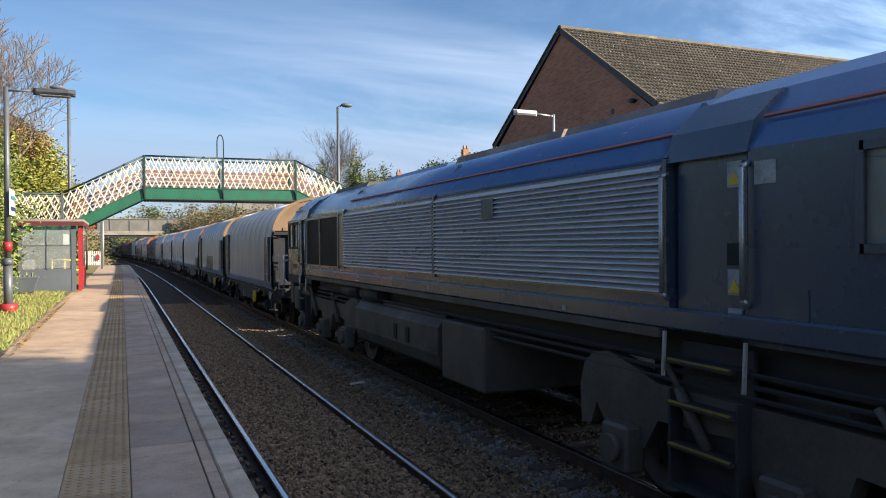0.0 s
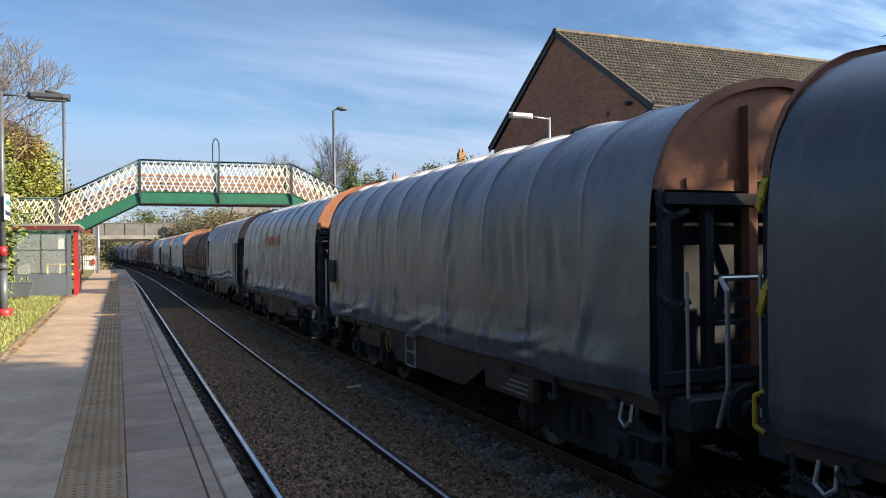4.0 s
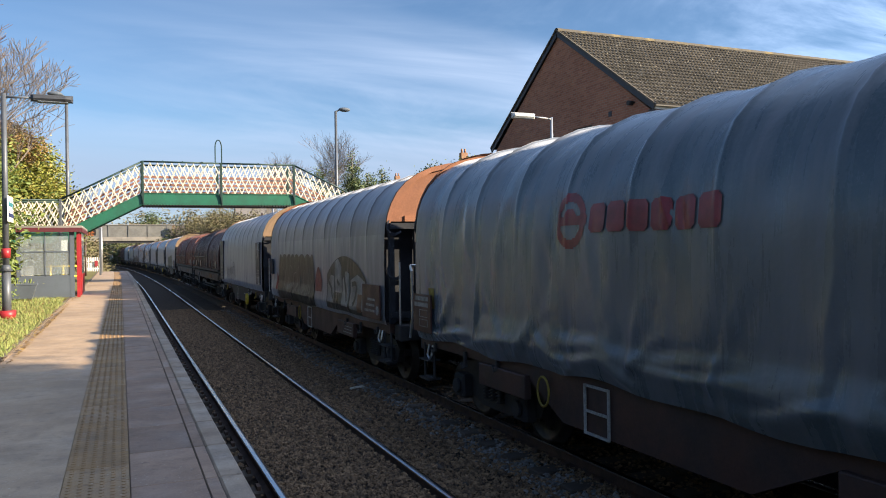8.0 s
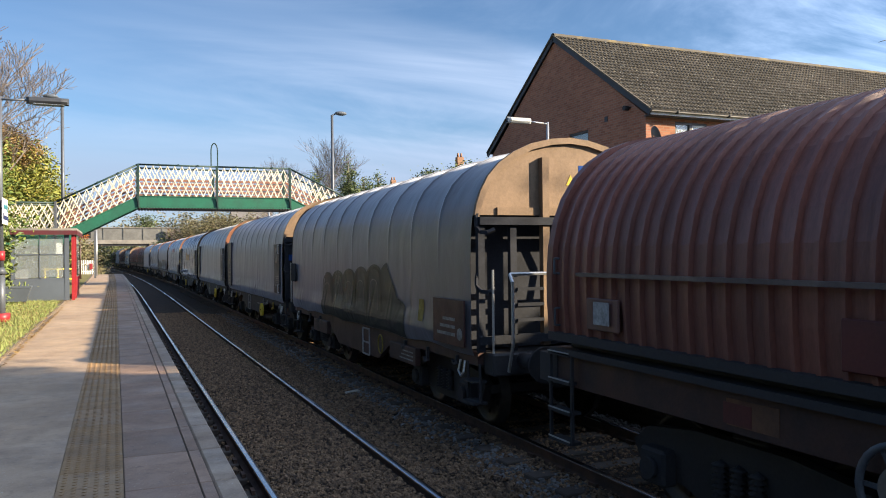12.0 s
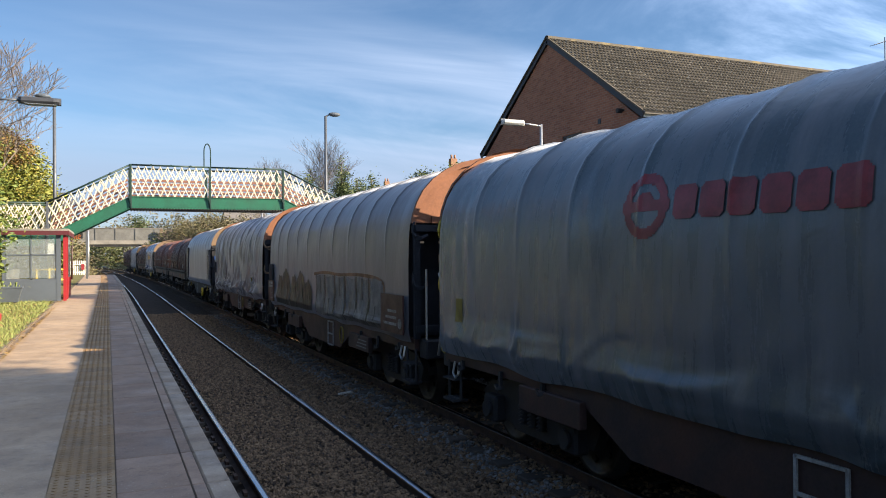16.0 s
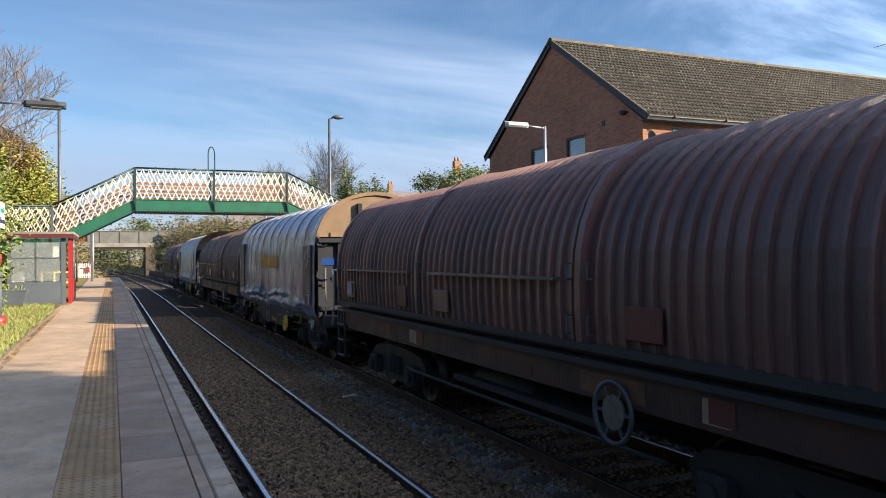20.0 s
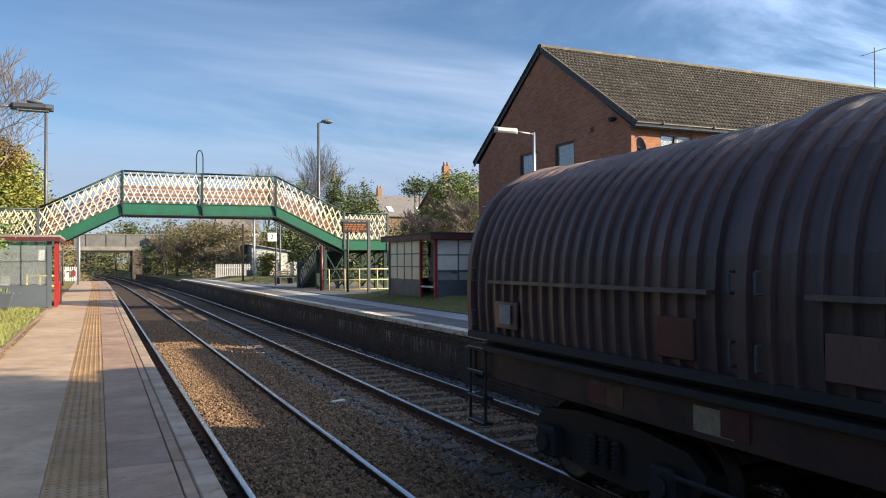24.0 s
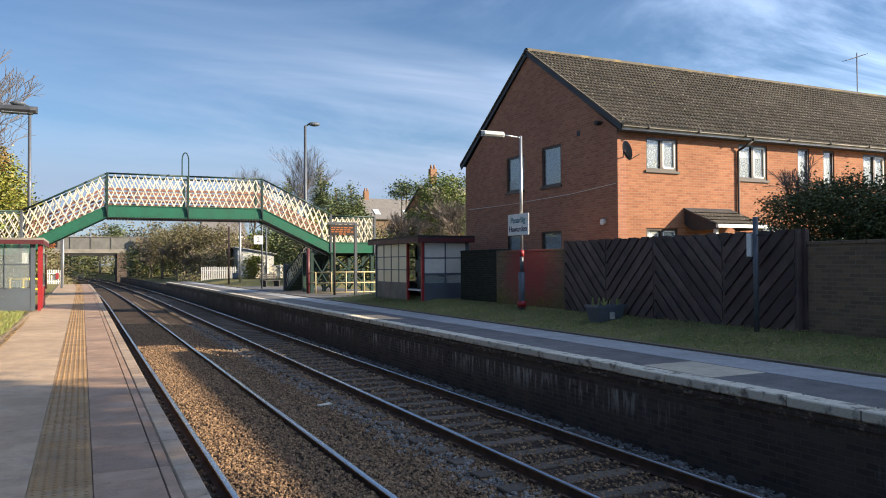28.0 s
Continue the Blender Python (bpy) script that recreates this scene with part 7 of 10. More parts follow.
def hood_wagon(label, colours=("hood", "hood_red", "hood"), end="rust_orange", wheel_at=-2.57, rear=None):
    """A bogie coil wagon with three ribbed telescopic steel hoods."""
    w = thing("coil_wagon", label, "wagon", group="hooded wagons of the train")
    half = HOOD_L / 2
    full = HOOD_EDGE + [(-x, z) for x, z in reversed(HOOD_EDGE[:-1])]
    cuts = [(-half, -half + 4.45, 0.0), (-half + 4.4, half - 4.4, 0.05), (half - 4.45, half, 0.0)]
    if rear:
        cuts = cuts[:2] + [(half - 4.45, half - 1.6, 0.0), (half - 1.6, half, 0.0)]
        colours = (*colours, rear)
    for k, (a, b, out) in enumerate(cuts):
        def grow(p, q):
            d = Vector((p[0], p[1] - 2.1))
            d = d.normalized() if p[1] > 2.1 else Vector((math.copysign(1, p[0]), 0))
            return (p[0] + d.x * q, p[1] + d.y * q)
        bm = B()
        rows = []
        ribs = round((b - a) / 0.205)
        pitch = (b - a) / ribs
        for r in range(ribs):
            y = a + r * pitch
            for dy, q in ((0.0, 0.0), (pitch * 0.66, 0.0), (pitch * 0.71, 0.042), (pitch * 0.9, 0.042), (pitch * 0.95, 0.0)):
                rows.append([(x, y + dy, z) for x, z in (grow(p, q + out) for p in full)])
        rows.append([(x, b, z) for x, z in (grow(p, out) for p in full)])
        skin(bm, rows, smooth=False)
        h = part("hood_section", bm, colours[k], w, "ribbed rust-red steel hood section")
        for y in (a + 0.02, b - 0.02):
            bm = B()
            skin(bm, [[(x, y + dy, z) for x, z in (grow(p, q + out) for p in full)] for dy, q in ((-0.05, 0.0), (-0.05, 0.065), (0.05, 0.065), (0.05, 0.0))], smooth=False)
            part("edge_band", bm, colours[k], h)
        part("rub_strip", box(B(), -1.57 - out, a + 0.35, 2.18, -1.5 - out, b - 0.6, 2.215), "rub_steel", h, "dull steel rubbing strip") if k != 0 else None
        if k != 1:
            part("hood_plate", box(B(), -1.52 - out, a + 0.55, 1.66, -1.49 - out, a + 0.97, 1.99, 0.01), "hood_plate" if k else "hood", h, "bare panel on the ribs")
        part("hood_plate", box(B(), -1.52 - out, b - 1.2, 1.68, -1.49 - out, b - 0.7, 1.98, 0.01), "hood_plate" if k == 0 else "hood", h, "bare panel on the ribs")
        if k == 0 or b == half:
            part("paper_label", box(B(), -1.55 - out, (a + 0.62) if k == 0 else (b - 1.1), 1.74, -1.541 - out, (a + 0.88) if k == 0 else (b - 0.86), 1.95), "label_white", h, "white paper label")
        for y in (a + 0.14, b - 0.2):
            part("hood_handle", tube(B(), [(-1.5 - out, y, 2.35), (-1.56 - out, y, 2.35), (-1.56 - out, y, 2.2), (-1.5 - out, y, 2.2)], 0.012, 5), "grey_pole", h)
            part("hood_handle", tube(B(), [(-1.5 - out, y, 1.85), (-1.56 - out, y, 1.85), (-1.56 - out, y, 1.68), (-1.5 - out, y, 1.68)], 0.012, 5), "grey_pole", h)
    inner = [(x * 0.96, z - 0.04) for x, z in full]
    for e in (-1, 1):
        y0, y1 = sorted((e * (half + 0.06), e * (half + 0.02)))
        upper = [q for q in inner if q[1] > 2.4]
        p = part("end_plate", prism(B(), upper, "y", y0, y1), end, w, "rusty curved end plate")
        # Bulkhead and lower wall are coloured dark for the next hood's shade.
        part("bulkhead", prism(B(), inner, "y", min(e * (half - 0.42), e * (half - 0.46)), max(e * (half - 0.42), e * (half - 0.46))), "frame_dark", w, "bulkhead inside the hood, darkened for the shade there")
        lower = [q for q in inner if q[1] < 2.7]
        part("end_wall", prism(B(), lower, "y", min(e * (half - 0.06), e * (half - 0.1)), max(e * (half - 0.06), e * (half - 0.1))), "end_dark", w, "end wall under the curved plate, darkened for the next hood's shade")
        for x in (-0.55, 0.55):
            bm = B()
            prism(bm, [(e * half, 1.5), (e * half, 2.9), (e * (half + 0.25), 2.1), (e * (half + 0.25), 1.5)], "x", x - 0.04, x + 0.04)
            part("end_buttress", bm, "frame_dark", p)
        part("warning_plate", box(B(), -0.98, min(e * half, e * (half + 0.012)), 2.86, -0.78, max(e * half, e * (half + 0.012)), 3.14), "label_white", w, "white warning plate")
        part("warning_sign", prism(B(), [(-0.96, 2.92), (-0.8, 2.92), (-0.88, 3.08)], "y", min(e * (half + 0.012), e * (half + 0.02)), max(e * (half + 0.012), e * (half + 0.02))), "yellow", w)
        bm = B()
        box(bm, -1.42, min(e * half, e * (half + 0.35)), 1.05, 1.42, max(e * half, e * (half + 0.35)), 1.35)
        part("head_stock", bm, "frame_dark", w)
        part("brake_hose", tube(B(), [(-0.4, e * (half + 0.3), 1.1), (-0.4, e * (half + 0.45), 0.85), (-0.3, e * (half + 0.5), 0.7), (-0.15, e * (half + 0.45), 0.9)], 0.03, 6), "rubber", w)
        bm = B()
        y = e * (half - 0.15)
        for z in (1.38, 1.1, 0.8, 0.5):
            box(bm, -1.5, y - 0.2, z - 0.015, -1.36, y + 0.2, z + 0.015)
        for o in (-0.2, 0.2):
            box(bm, -1.48, y + o - 0.015, 0.5, -1.45, y + o + 0.015, 1.4)
        part("corner_ladder", bm, "frame_dark", w, "corner ladder")
        bm = B()
        for z in (1.395, 1.115, 0.815, 0.515):
            box(bm, -1.502, y - 0.2, z, -1.495, y + 0.2, z + 0.014)
        part("ladder_edge", bm, "label_white", w, "white-edged steps", "stuff")
    for s in (-1, 1):
        part("side_sill", box(B(), s * 1.36 - 0.05, -half, 1.05, s * 1.36 + 0.05, half, 1.38, 0.01), "frame_red", w, "deep brown side sill")
        for v, wd, mat, what in ((half - 4.2, 0.42, "sill_plate", "pale dusty data plate"), (half - 2.9, 0.5, "sill_rust", "rusty brown panel"), (-half + 2.6, 0.3, "sill_plate", "pale dusty data plate"), (-half + 3.6, 1.0, "sill_rust", "rusty brown panel")):
            part("data_plate", box(B(), min(s * 1.41, s * 1.417), v, 1.11, max(s * 1.41, s * 1.417), v + wd, 1.31), mat, w, what)
        part("sill_flange", box(B(), s * 1.4 - 0.1, -half, 1.38, s * 1.4 + 0.1, half, 1.44), "frame_dark", w)
        part("hood_rail", box(B(), s * 1.42 - 0.1, -half, 1.52, s * 1.42 + 0.1, half, 1.6), "frame_dark", w)
    bm = B()
    box(bm, -1.3, -half + 0.1, 1.2, 1.3, half - 0.1, 1.5)
    box(bm, -0.3, -half + 0.3, 0.85, 0.3, half - 0.3, 1.25)
    part("floor_frame", bm, "frame_dark", w)
    bm = B()
    box(bm, -1.2, -2.2, 0.7, -0.7, 1.6, 0.78)
    rod(bm, (-0.9, -0.4, 0.75), (-0.9, 1.2, 0.75), 0.16, 12)
    rod(bm, (-1.25, -3.0, 0.62), (-1.25, 3.2, 0.62), 0.025, 6)
    part("brake_gear", bm, "frame_dark", w, "brake cylinder and rodding")
    c = Vector((-1.47, wheel_at, 1.0))
    bm = B()
    skin(bm, [[c + Vector((d, q * math.cos(k * math.tau / 28), q * math.sin(k * math.tau / 28))) for k in range(28)] for d, q in ((0, 0.26), (-0.03, 0.26), (-0.03, 0.3), (0, 0.3), (0, 0.26))], closed=True)
    ring = part("brake_wheel", bm, "grey_pole", w, "spoked hand-brake wheel")
    for k in range(6):
        a = k * math.tau / 6
        part("spoke", bar(B(), c + Vector((0, 0.06 * math.cos(a), 0.06 * math.sin(a))), c + Vector((0, 0.27 * math.cos(a), 0.27 * math.sin(a))), 0.03, 0.02, (1, 0, 0)), "grey_pole", ring)
    part("hub", disc(B(), c, "x", 0.16, 0.03, 20), "tan_panel_dull", ring)
    for y, h in ((-4.0, 0.2), (-1.0, 0.1), (2.2, 0.22), (3.9, 0.16)):
        part("data_plate", box(B(), -1.42, y, 1.12, -1.412, y + 0.28, 1.12 + h), "hood_plate", w, "small faded data plate")
    for e in (-1, 1):
        freight_bogie(w, e * 4.4, 0.95)
    buffers(w, half + 0.3, 1.06)
    return w


def locomotive():
    """A six-axle diesel freight locomotive, seen from its side; y runs towards its trailing cab."""
    w = thing("locomotive", "dark blue six-axle diesel freight locomotive with louvred sides", "locomotive")
    hw = 1.33
    # body between the cabs: flat sides, a sloped cantrail and a roof
    def shell(y0, y1, name, low, mat_side, wide=hw):
        b = part(name, box(B(), -wide, y0, low, wide, y1, 3.12), mat_side, w)
        arc = [(-wide, 3.1), (-wide + 0.02, 3.19), (-wide + 0.08, 3.3), (-wide + 0.24, 3.47), (-wide + 0.42, 3.6), (-0.7, 3.72), (-0.35, 3.78)]
        roof = arc + [(-x, z) for x, z in reversed(arc)]
        part("roof", prism(B(), roof, "y", y0, y1, True), "loco_roof", b, "glossy blue sloping roof")
        return b
    shell(-5.45, 8.3, "engine_housing", 1.78, "loco_blue")
    # louvred side panels
    for y0, y1 in ((-5.4, -0.2), (-0.14, 4.83)):
        p = part("louvre_panel", box(B(), -hw - 0.012, y0, 1.98, -hw, y1, 3.1), "loco_grime", w, "grimy ribbed side panel")
        rows = 19
        for k in range(rows):
            z = 2.0 + k * 1.1 / rows
            bm = B()
            prism(bm, [(-hw - 0.012, z), (-hw - 0.05, z + 0.004), (-hw - 0.046, z + 0.016), (-hw - 0.014, z + 0.05), (-hw - 0.012, z + 0.05)], "y", y0 + 0.02, y1 - 0.02)
            part("louvre", bm, "loco_louvre", p)
    for y in (-0.17, 4.86, -5.43):
        part("panel_strip", box(B(), -hw - 0.03, y - 0.025, 1.95, -hw, y + 0.025, 3.14), "loco_blue", w)
        part("roof_band", bar(B(), (-hw - 0.01, y, 3.14), (-hw + 0.42, y, 3.64), 0.03, 0.05, (0, 1, 0)), "loco_blue", w)
    # pale patch where a sign was taken off
    part("pale_patch", box(B(), -hw - 0.05, -2.2, 2.75, -hw - 0.046, -1.85, 3.0), "grey_pole", w, "worn pale patch on the ribs")
    # radiator openings and doors next to the trailing cab
    for y0, y1 in ((7.0, 8.28), (5.35, 6.92)):
        r = part("radiator_grille", box(B(), -hw - 0.008, y0, 1.98, -hw + 0.05, y1, 3.06), "loco_dark", w, "black radiator mesh")
        for y in (y0 - 0.03, y1 + 0.02):
            part("grille_post", box(B(), -hw - 0.035, y - 0.03, 1.96, -hw, y + 0.03, 3.1), "loco_grime", r)
        for z in (1.94, 3.06):
            part("grille_rail", box(B(), -hw - 0.03, y0, z, -hw, y1, z + 0.04), "loco_grime", r)
        for k in range(int((y1 - y0) / 0.055)):
            y = y0 + 0.02 + k * 0.055
            part("grille_bar", box(B(), -hw - 0.013, y, 1.98, -hw - 0.008, y + 0.03, 3.06), "loco_dark", r)
    for y in (4.9,):
        part("body_door", box(B(), -hw - 0.016, y + 0.02, 2.0, -hw, y + 0.4, 3.06, 0.008), "loco_grime", w)
    # long sill and fuel tank
    part("side_sill", box(B(), -hw - 0.06, -8.3, 1.7, hw + 0.06, 8.3, 1.88, 0.02), "loco_blue", w, "blue side sill")
    part("sill_edge", box(B(), -hw - 0.075, -5.4, 1.62, -hw, 8.3, 1.7), "loco_frame", w)
    tank = [(-1.3, 0.62), (-1.36, 0.8), (-1.36, 1.2), (-1.2, 1.4), (1.2, 1.4), (1.36, 1.2), (1.36, 0.8), (1.3, 0.62), (1.0, 0.45), (-1.0, 0.45)]
    t = part("fuel_tank", prism(B(), tank, "y", -0.3, 4.0), "loco_frame", w, "brown-grey fuel tank")
    for y in (0.9, 1.5):
        part("tank_port", box(B(), -1.38, y, 0.85, -1.355, y + 0.14, 1.1), "loco_dark", t)
    part("battery_box", box(B(), -1.36, -1.85, 0.5, 1.36, -0.45, 1.35, 0.03), "loco_frame", w, "brown-grey equipment box")
    for y in (3.2, 4.6):
        b = part("air_reservoir", rod(B(), (-1.2, y - 0.55, 1.5), (-1.2, y + 0.55, 1.5), 0.15, 12), "frame_dark", w)
    part("underframe", box(B(), -1.1, -8.0, 1.35, 1.1, 8.0, 1.72), "frame_dark", w)
    for k in range(3):
        part("pipe", rod(B(), (-1.24, -7.6, 1.42 - 0.09 * k), (-1.24, 7.6, 1.42 - 0.09 * k), 0.022, 6), "frame_dark", w)
    # bogies, three axles each
    for e in (-1, 1):
        c = e * 6.7
        def side_frames(bm):
            out = [(-2.72, 0.6), (-2.55, 0.62), (-2.45, 0.85), (-2.25, 0.62), (-1.7, 0.55), (-1.5, 0.85), (-0.5, 0.9), (-0.35, 0.5), (0.35, 0.5), (0.5, 0.9), (1.5, 0.85), (1.7, 0.55), (2.25, 0.62), (2.45, 0.85), (2.55, 0.62), (2.72, 0.6), (2.74, 1.0), (2.66, 1.22), (2.5, 1.34), (2.25, 1.38), (1.9, 1.3), (1.5, 1.18), (-1.5, 1.18), (-1.9, 1.3), (-2.25, 1.38), (-2.5, 1.34), (-2.66, 1.22), (-2.74, 1.0)]
            prism(bm, out, "x", -0.08, 0.08)
        b = part("bogie", cached("loco_bogie", "loco_frame", lambda bm: box(bm, -1.1, -0.3, 0.8, 1.1, 0.3, 1.3, 0.02)), None, w, "three-axle bogie with brown-grey frames", m=pose(0, c, 0))
        for s in (-1, 1):
            part("side_frame", cached("loco_side_frame", "loco_frame", side_frames), None, b, m=pose(s * 1.18, 0, 0))
        def abox(bm):
            box(bm, -0.12, -0.2, -0.22, 0.1, 0.2, 0.22, 0.03)
            disc(bm, (-0.15, 0, 0), "x", 0.13, 0.08, 14)
        for o in (-1.95, 0.0, 1.95):
            for s in (-1, 1):
                part("axle_box", cached("loco_axle_box", "loco_frame", abox), None, b, m=pose(s * 1.3, o, 0.53, 0, 0, 0 if s < 0 else 180))
            wheelset(w, c + o, 0.53)
        def damper(bm):
            rod(bm, (0, 0, 0.0), (0, 0.35, 0.45), 0.05, 8)
            rod(bm, (0, 0.35, 0.45), (0, 0.5, 0.64), 0.03, 8)
        for o in (-1.2, 0.8):
            part("damper", cached("loco_damper", "loco_frame", damper), None, b, m=pose(-1.32, o, 0.75))
        part("sand_box", box(B(), -1.36, e * 2.95 - 0.3, 0.75, -0.95, e * 2.95 + 0.2, 1.35, 0.03), "loco_frame", b)
    # cabs
    for e in (-1, 1):
        y0, y1 = (8.3, 10.8) if e > 0 else (-10.8, -5.45)
        ya, yb = (9.05, 10.8) if e > 0 else (-10.8, -6.35)
        low = 1.66
        wa, wb = (9.45, 10.66) if e > 0 else (-10.5, -8.75)
        wins = [(9.5, 9.98), (10.1, 10.62)] if e > 0 else [(-8.75, -8.15), (-8.0, -7.3)]
        sides = []
        for s in (-1, 1):
            x0, x1 = sorted((s * hw, s * (hw - 0.05)))
            zs = [(ya, yb, low, 2.38), (ya, yb, 3.03, 3.12)]
            zs += [(ya, wins[0][0], 2.38, 3.03), (wins[0][1], wins[1][0], 2.38, 3.03), (wins[1][1], yb, 2.38, 3.03)]
            walls = zs if s < 0 else [(ya, yb, low, 3.12)]
            for p, q, a, b in walls:
                if q - p > 0.001:
                    sides.append((x0, p, a, x1, q, b))
        cab = part("cab_base", box(B(), -hw + 0.05, ya, low, hw - 0.05, yb, low + 0.03), "loco_blue", w, "dark blue cab")
        for q in sides:
            part("cab_wall", box(B(), *q), "loco_blue", cab)
        roof = [(-hw, 3.12), (-hw + 0.1, 3.3), (-hw + 0.42, 3.62), (-0.6, 3.78), (0.6, 3.78), (hw - 0.42, 3.62), (hw - 0.1, 3.3), (hw, 3.12)]
        a, b = (y0, y1 - 0.5) if e > 0 else (y0 + 0.5, y1)
        bm = prism(B(), roof, "y", a, b)
        nose = [(x * 0.98, z - (0.0 if z < 3.2 else (z - 3.12) * 0.55)) for x, z in roof]
        yy0, yy1 = (b, y1) if e > 0 else (a, y0)
        skin(bm, [[(x, yy0, z) for x, z in roof], [(x, yy1, z) for x, z in nose]], closed=True, smooth=False)
        part("cab_roof", bm, "loco_roof", cab, "blue sloping cab roof")
        f0, f1 = sorted((e * 10.8, e * 10.74))
        fr = part("cab_front", box(B(), -hw, f0, low, hw, f1, 2.3), "loco_blue", cab)
        part("windscreen", box(B(), -hw + 0.05, f0, 2.35, hw - 0.05, f1, 3.1), "glass", fr)
        part("partition", box(B(), -hw + 0.05, (8.95 if e > 0 else -6.4), 1.7, hw - 0.05, (9.0 if e > 0 else -6.35), 3.1), "cab_trim", cab, "cream cab partition")
        part("cab_floor", box(B(), -hw + 0.05, ya, 1.7, hw - 0.05, yb, 1.76), "rubber", cab)
        part("driver_desk", box(B(), -1.15, e * 10.3 - 0.3, 1.76, -0.2, e * 10.3 + 0.35, 2.42, 0.05), "cab_trim", cab)
        part("cab_seat", (lambda bm: (box(bm, -0.9, e * 9.5 - 0.2, 2.1, -0.45, e * 9.5 + 0.2, 2.2, 0.03), box(bm, -0.9, e * 9.3 - 0.06, 2.2, -0.45, e * 9.3 + 0.06, 2.85, 0.03), rod(bm, (-0.67, e * 9.5, 1.76), (-0.67, e * 9.5, 2.1), 0.06), bm)[3])(B()), "rubber", cab)
        for p, q in wins:
            g = part("side_window", box(B(), -hw + 0.015, p, 2.38, -hw + 0.025, q, 3.03), "glass", cab, "cab side window")
            g.visible_shadow = False
            bm = B()
            for u0, u1, z0, z1 in ((p - 0.03, p + 0.03, 2.35, 3.06), (q - 0.03, q + 0.03, 2.35, 3.06), (p, q, 2.35, 2.41), (p, q, 3.0, 3.06)):
                box(bm, -hw - 0.02, u0, z0, -hw, u1, z1)
            part("window_rim", bm, "grey_pole" if e < 0 else "rubber", g)
        # door set back beside the cab, with long handrails and steps below
        d0, d1 = (8.4, 9.0) if e > 0 else (-6.3, -5.5)
        part("door_recess", box(B(), -hw + 0.1, d0 - 0.05, 1.7, hw - 0.1, d1 + 0.05, 3.3), "loco_blue", w)
        door = part("cab_door", box(B(), -hw + 0.05, d0, 1.75, -hw + 0.1, d1, 3.15, 0.01), "loco_blue", w, "set-back cab door")
        part("door_lock", box(B(), -hw + 0.03, d0 + 0.08, 2.25, -hw + 0.05, d0 + 0.2, 2.42), "loco_dark", door)
        for z in (2.02, 1.72, 2.85):
            s = part("warning_label", box(B(), -hw + 0.035, d0 + 0.05, z, -hw + 0.049, d0 + 0.2, z + 0.2), "label_white", door, "white and yellow warning label")
            part("label_triangle", prism(B(), [(d0 + 0.06, z + 0.02), (d0 + 0.19, z + 0.02), (d0 + 0.125, z + 0.12)], "x", -hw + 0.028, -hw + 0.034), "yellow", s)
        for y in (d0 - 0.06, d1 + 0.06):
            part("handrail", tube(B(), [(-hw, y, 3.02), (-hw - 0.07, y, 2.98), (-hw - 0.07, y, 2.0), (-hw, y, 1.95)], 0.022, 8), "galv", w, "bright steel handrail")
            part("step_rail", tube(B(), [(-hw - 0.04, y, 1.68), (-hw - 0.06, y, 1.3)], 0.02, 6), "galv", w)
        steps = part("step_back", box(B(), -hw + 0.1, d0, 0.42, -hw + 0.14, d1, 1.6), "frame_dark", w, "plate behind the cab steps")
        for z in (1.45, 1.1, 0.75, 0.42):
            part("step", box(B(), -hw - 0.1, d0 + 0.03, z - 0.02, -hw + 0.1, d1 - 0.03, z + 0.01), "frame_dark", steps)
        for a in (d0, d1 - 0.03):
            part("step_side", box(B(), -hw - 0.06, a, 0.4, -hw + 0.1, a + 0.03, 1.2), "frame_dark", steps)
        for z in (1.465, 1.115, 0.765):
            part("step_edge", box(B(), -hw - 0.105, d0 + 0.05, z - 0.012, -hw - 0.08, d1 - 0.05, z + 0.003), "dim_yellow", steps, "worn yellow step edge")
        # hood of the air intake over the door
        bm = B()
        prism(bm, [(-hw - 0.02, 3.1), (-hw + 0.05, 3.34), (-hw + 0.34, 3.6), (-hw + 0.5, 3.6), (-hw + 0.5, 3.1)], "y", d0 - 0.06, d1 + 0.06)
        part("door_hood", bm, "loco_blue", w)
        part("handrail", tube(B(), [(-hw - 0.02, e * 10.72, 2.05), (-hw - 0.1, e * 10.84, 2.0), (-hw - 0.1, e * 10.84, 1.5), (-hw - 0.02, e * 10.78, 1.4)], 0.02, 6), "galv", cab)
        bm = B()
        for k in range(5):
            y = e * 9.85 + (k - 2) * 0.1
            box(bm, -hw - 0.006, y - 0.035, 1.84, -hw, y + 0.035, 1.95)
        part("number_bars", bm, "label_white" if e < 0 else "tan_end", cab, "row of plain number bars", "stuff")
        part("end_beam", box(B(), -1.25, min(e * 10.5, e * 10.85), 0.85, 1.25, max(e * 10.5, e * 10.85), 1.5, 0.03), "loco_frame", w)
        part("cab_skirt", box(B(), -hw, min(e * 9.3, e * 10.78), 1.45, hw, max(e * 9.3, e * 10.78), 1.66), "frame_dark", cab)
        if e < 0:
            q = part("data_panel", box(B(), -hw - 0.01, -6.9, 1.86, -hw, -6.6, 2.1), "grey_pole", cab, "small square data panel")
            part("lamp_bracket", prism(B(), [(-7.95, 1.72), (-7.87, 1.72), (-7.91, 1.86)], "x", -hw - 0.02, -hw), "label_white", cab)
            part("warning_label", box(B(), -hw - 0.008, -6.62, 2.85, -hw, -6.42, 3.02), "label_white", cab)
    # stripe and roof gear
    for y0, y1 in ((-10.3, -6.4), (-5.4, 4.8), (9.1, 10.3)):
        part("roof_stripe", bar(B(), (-hw + 0.125, y0, 3.365), (-hw + 0.125, y1, 3.365), 0.03, 0.02, (-0.74, 0, 0.67)), "stripe", w, "thin orange stripe")
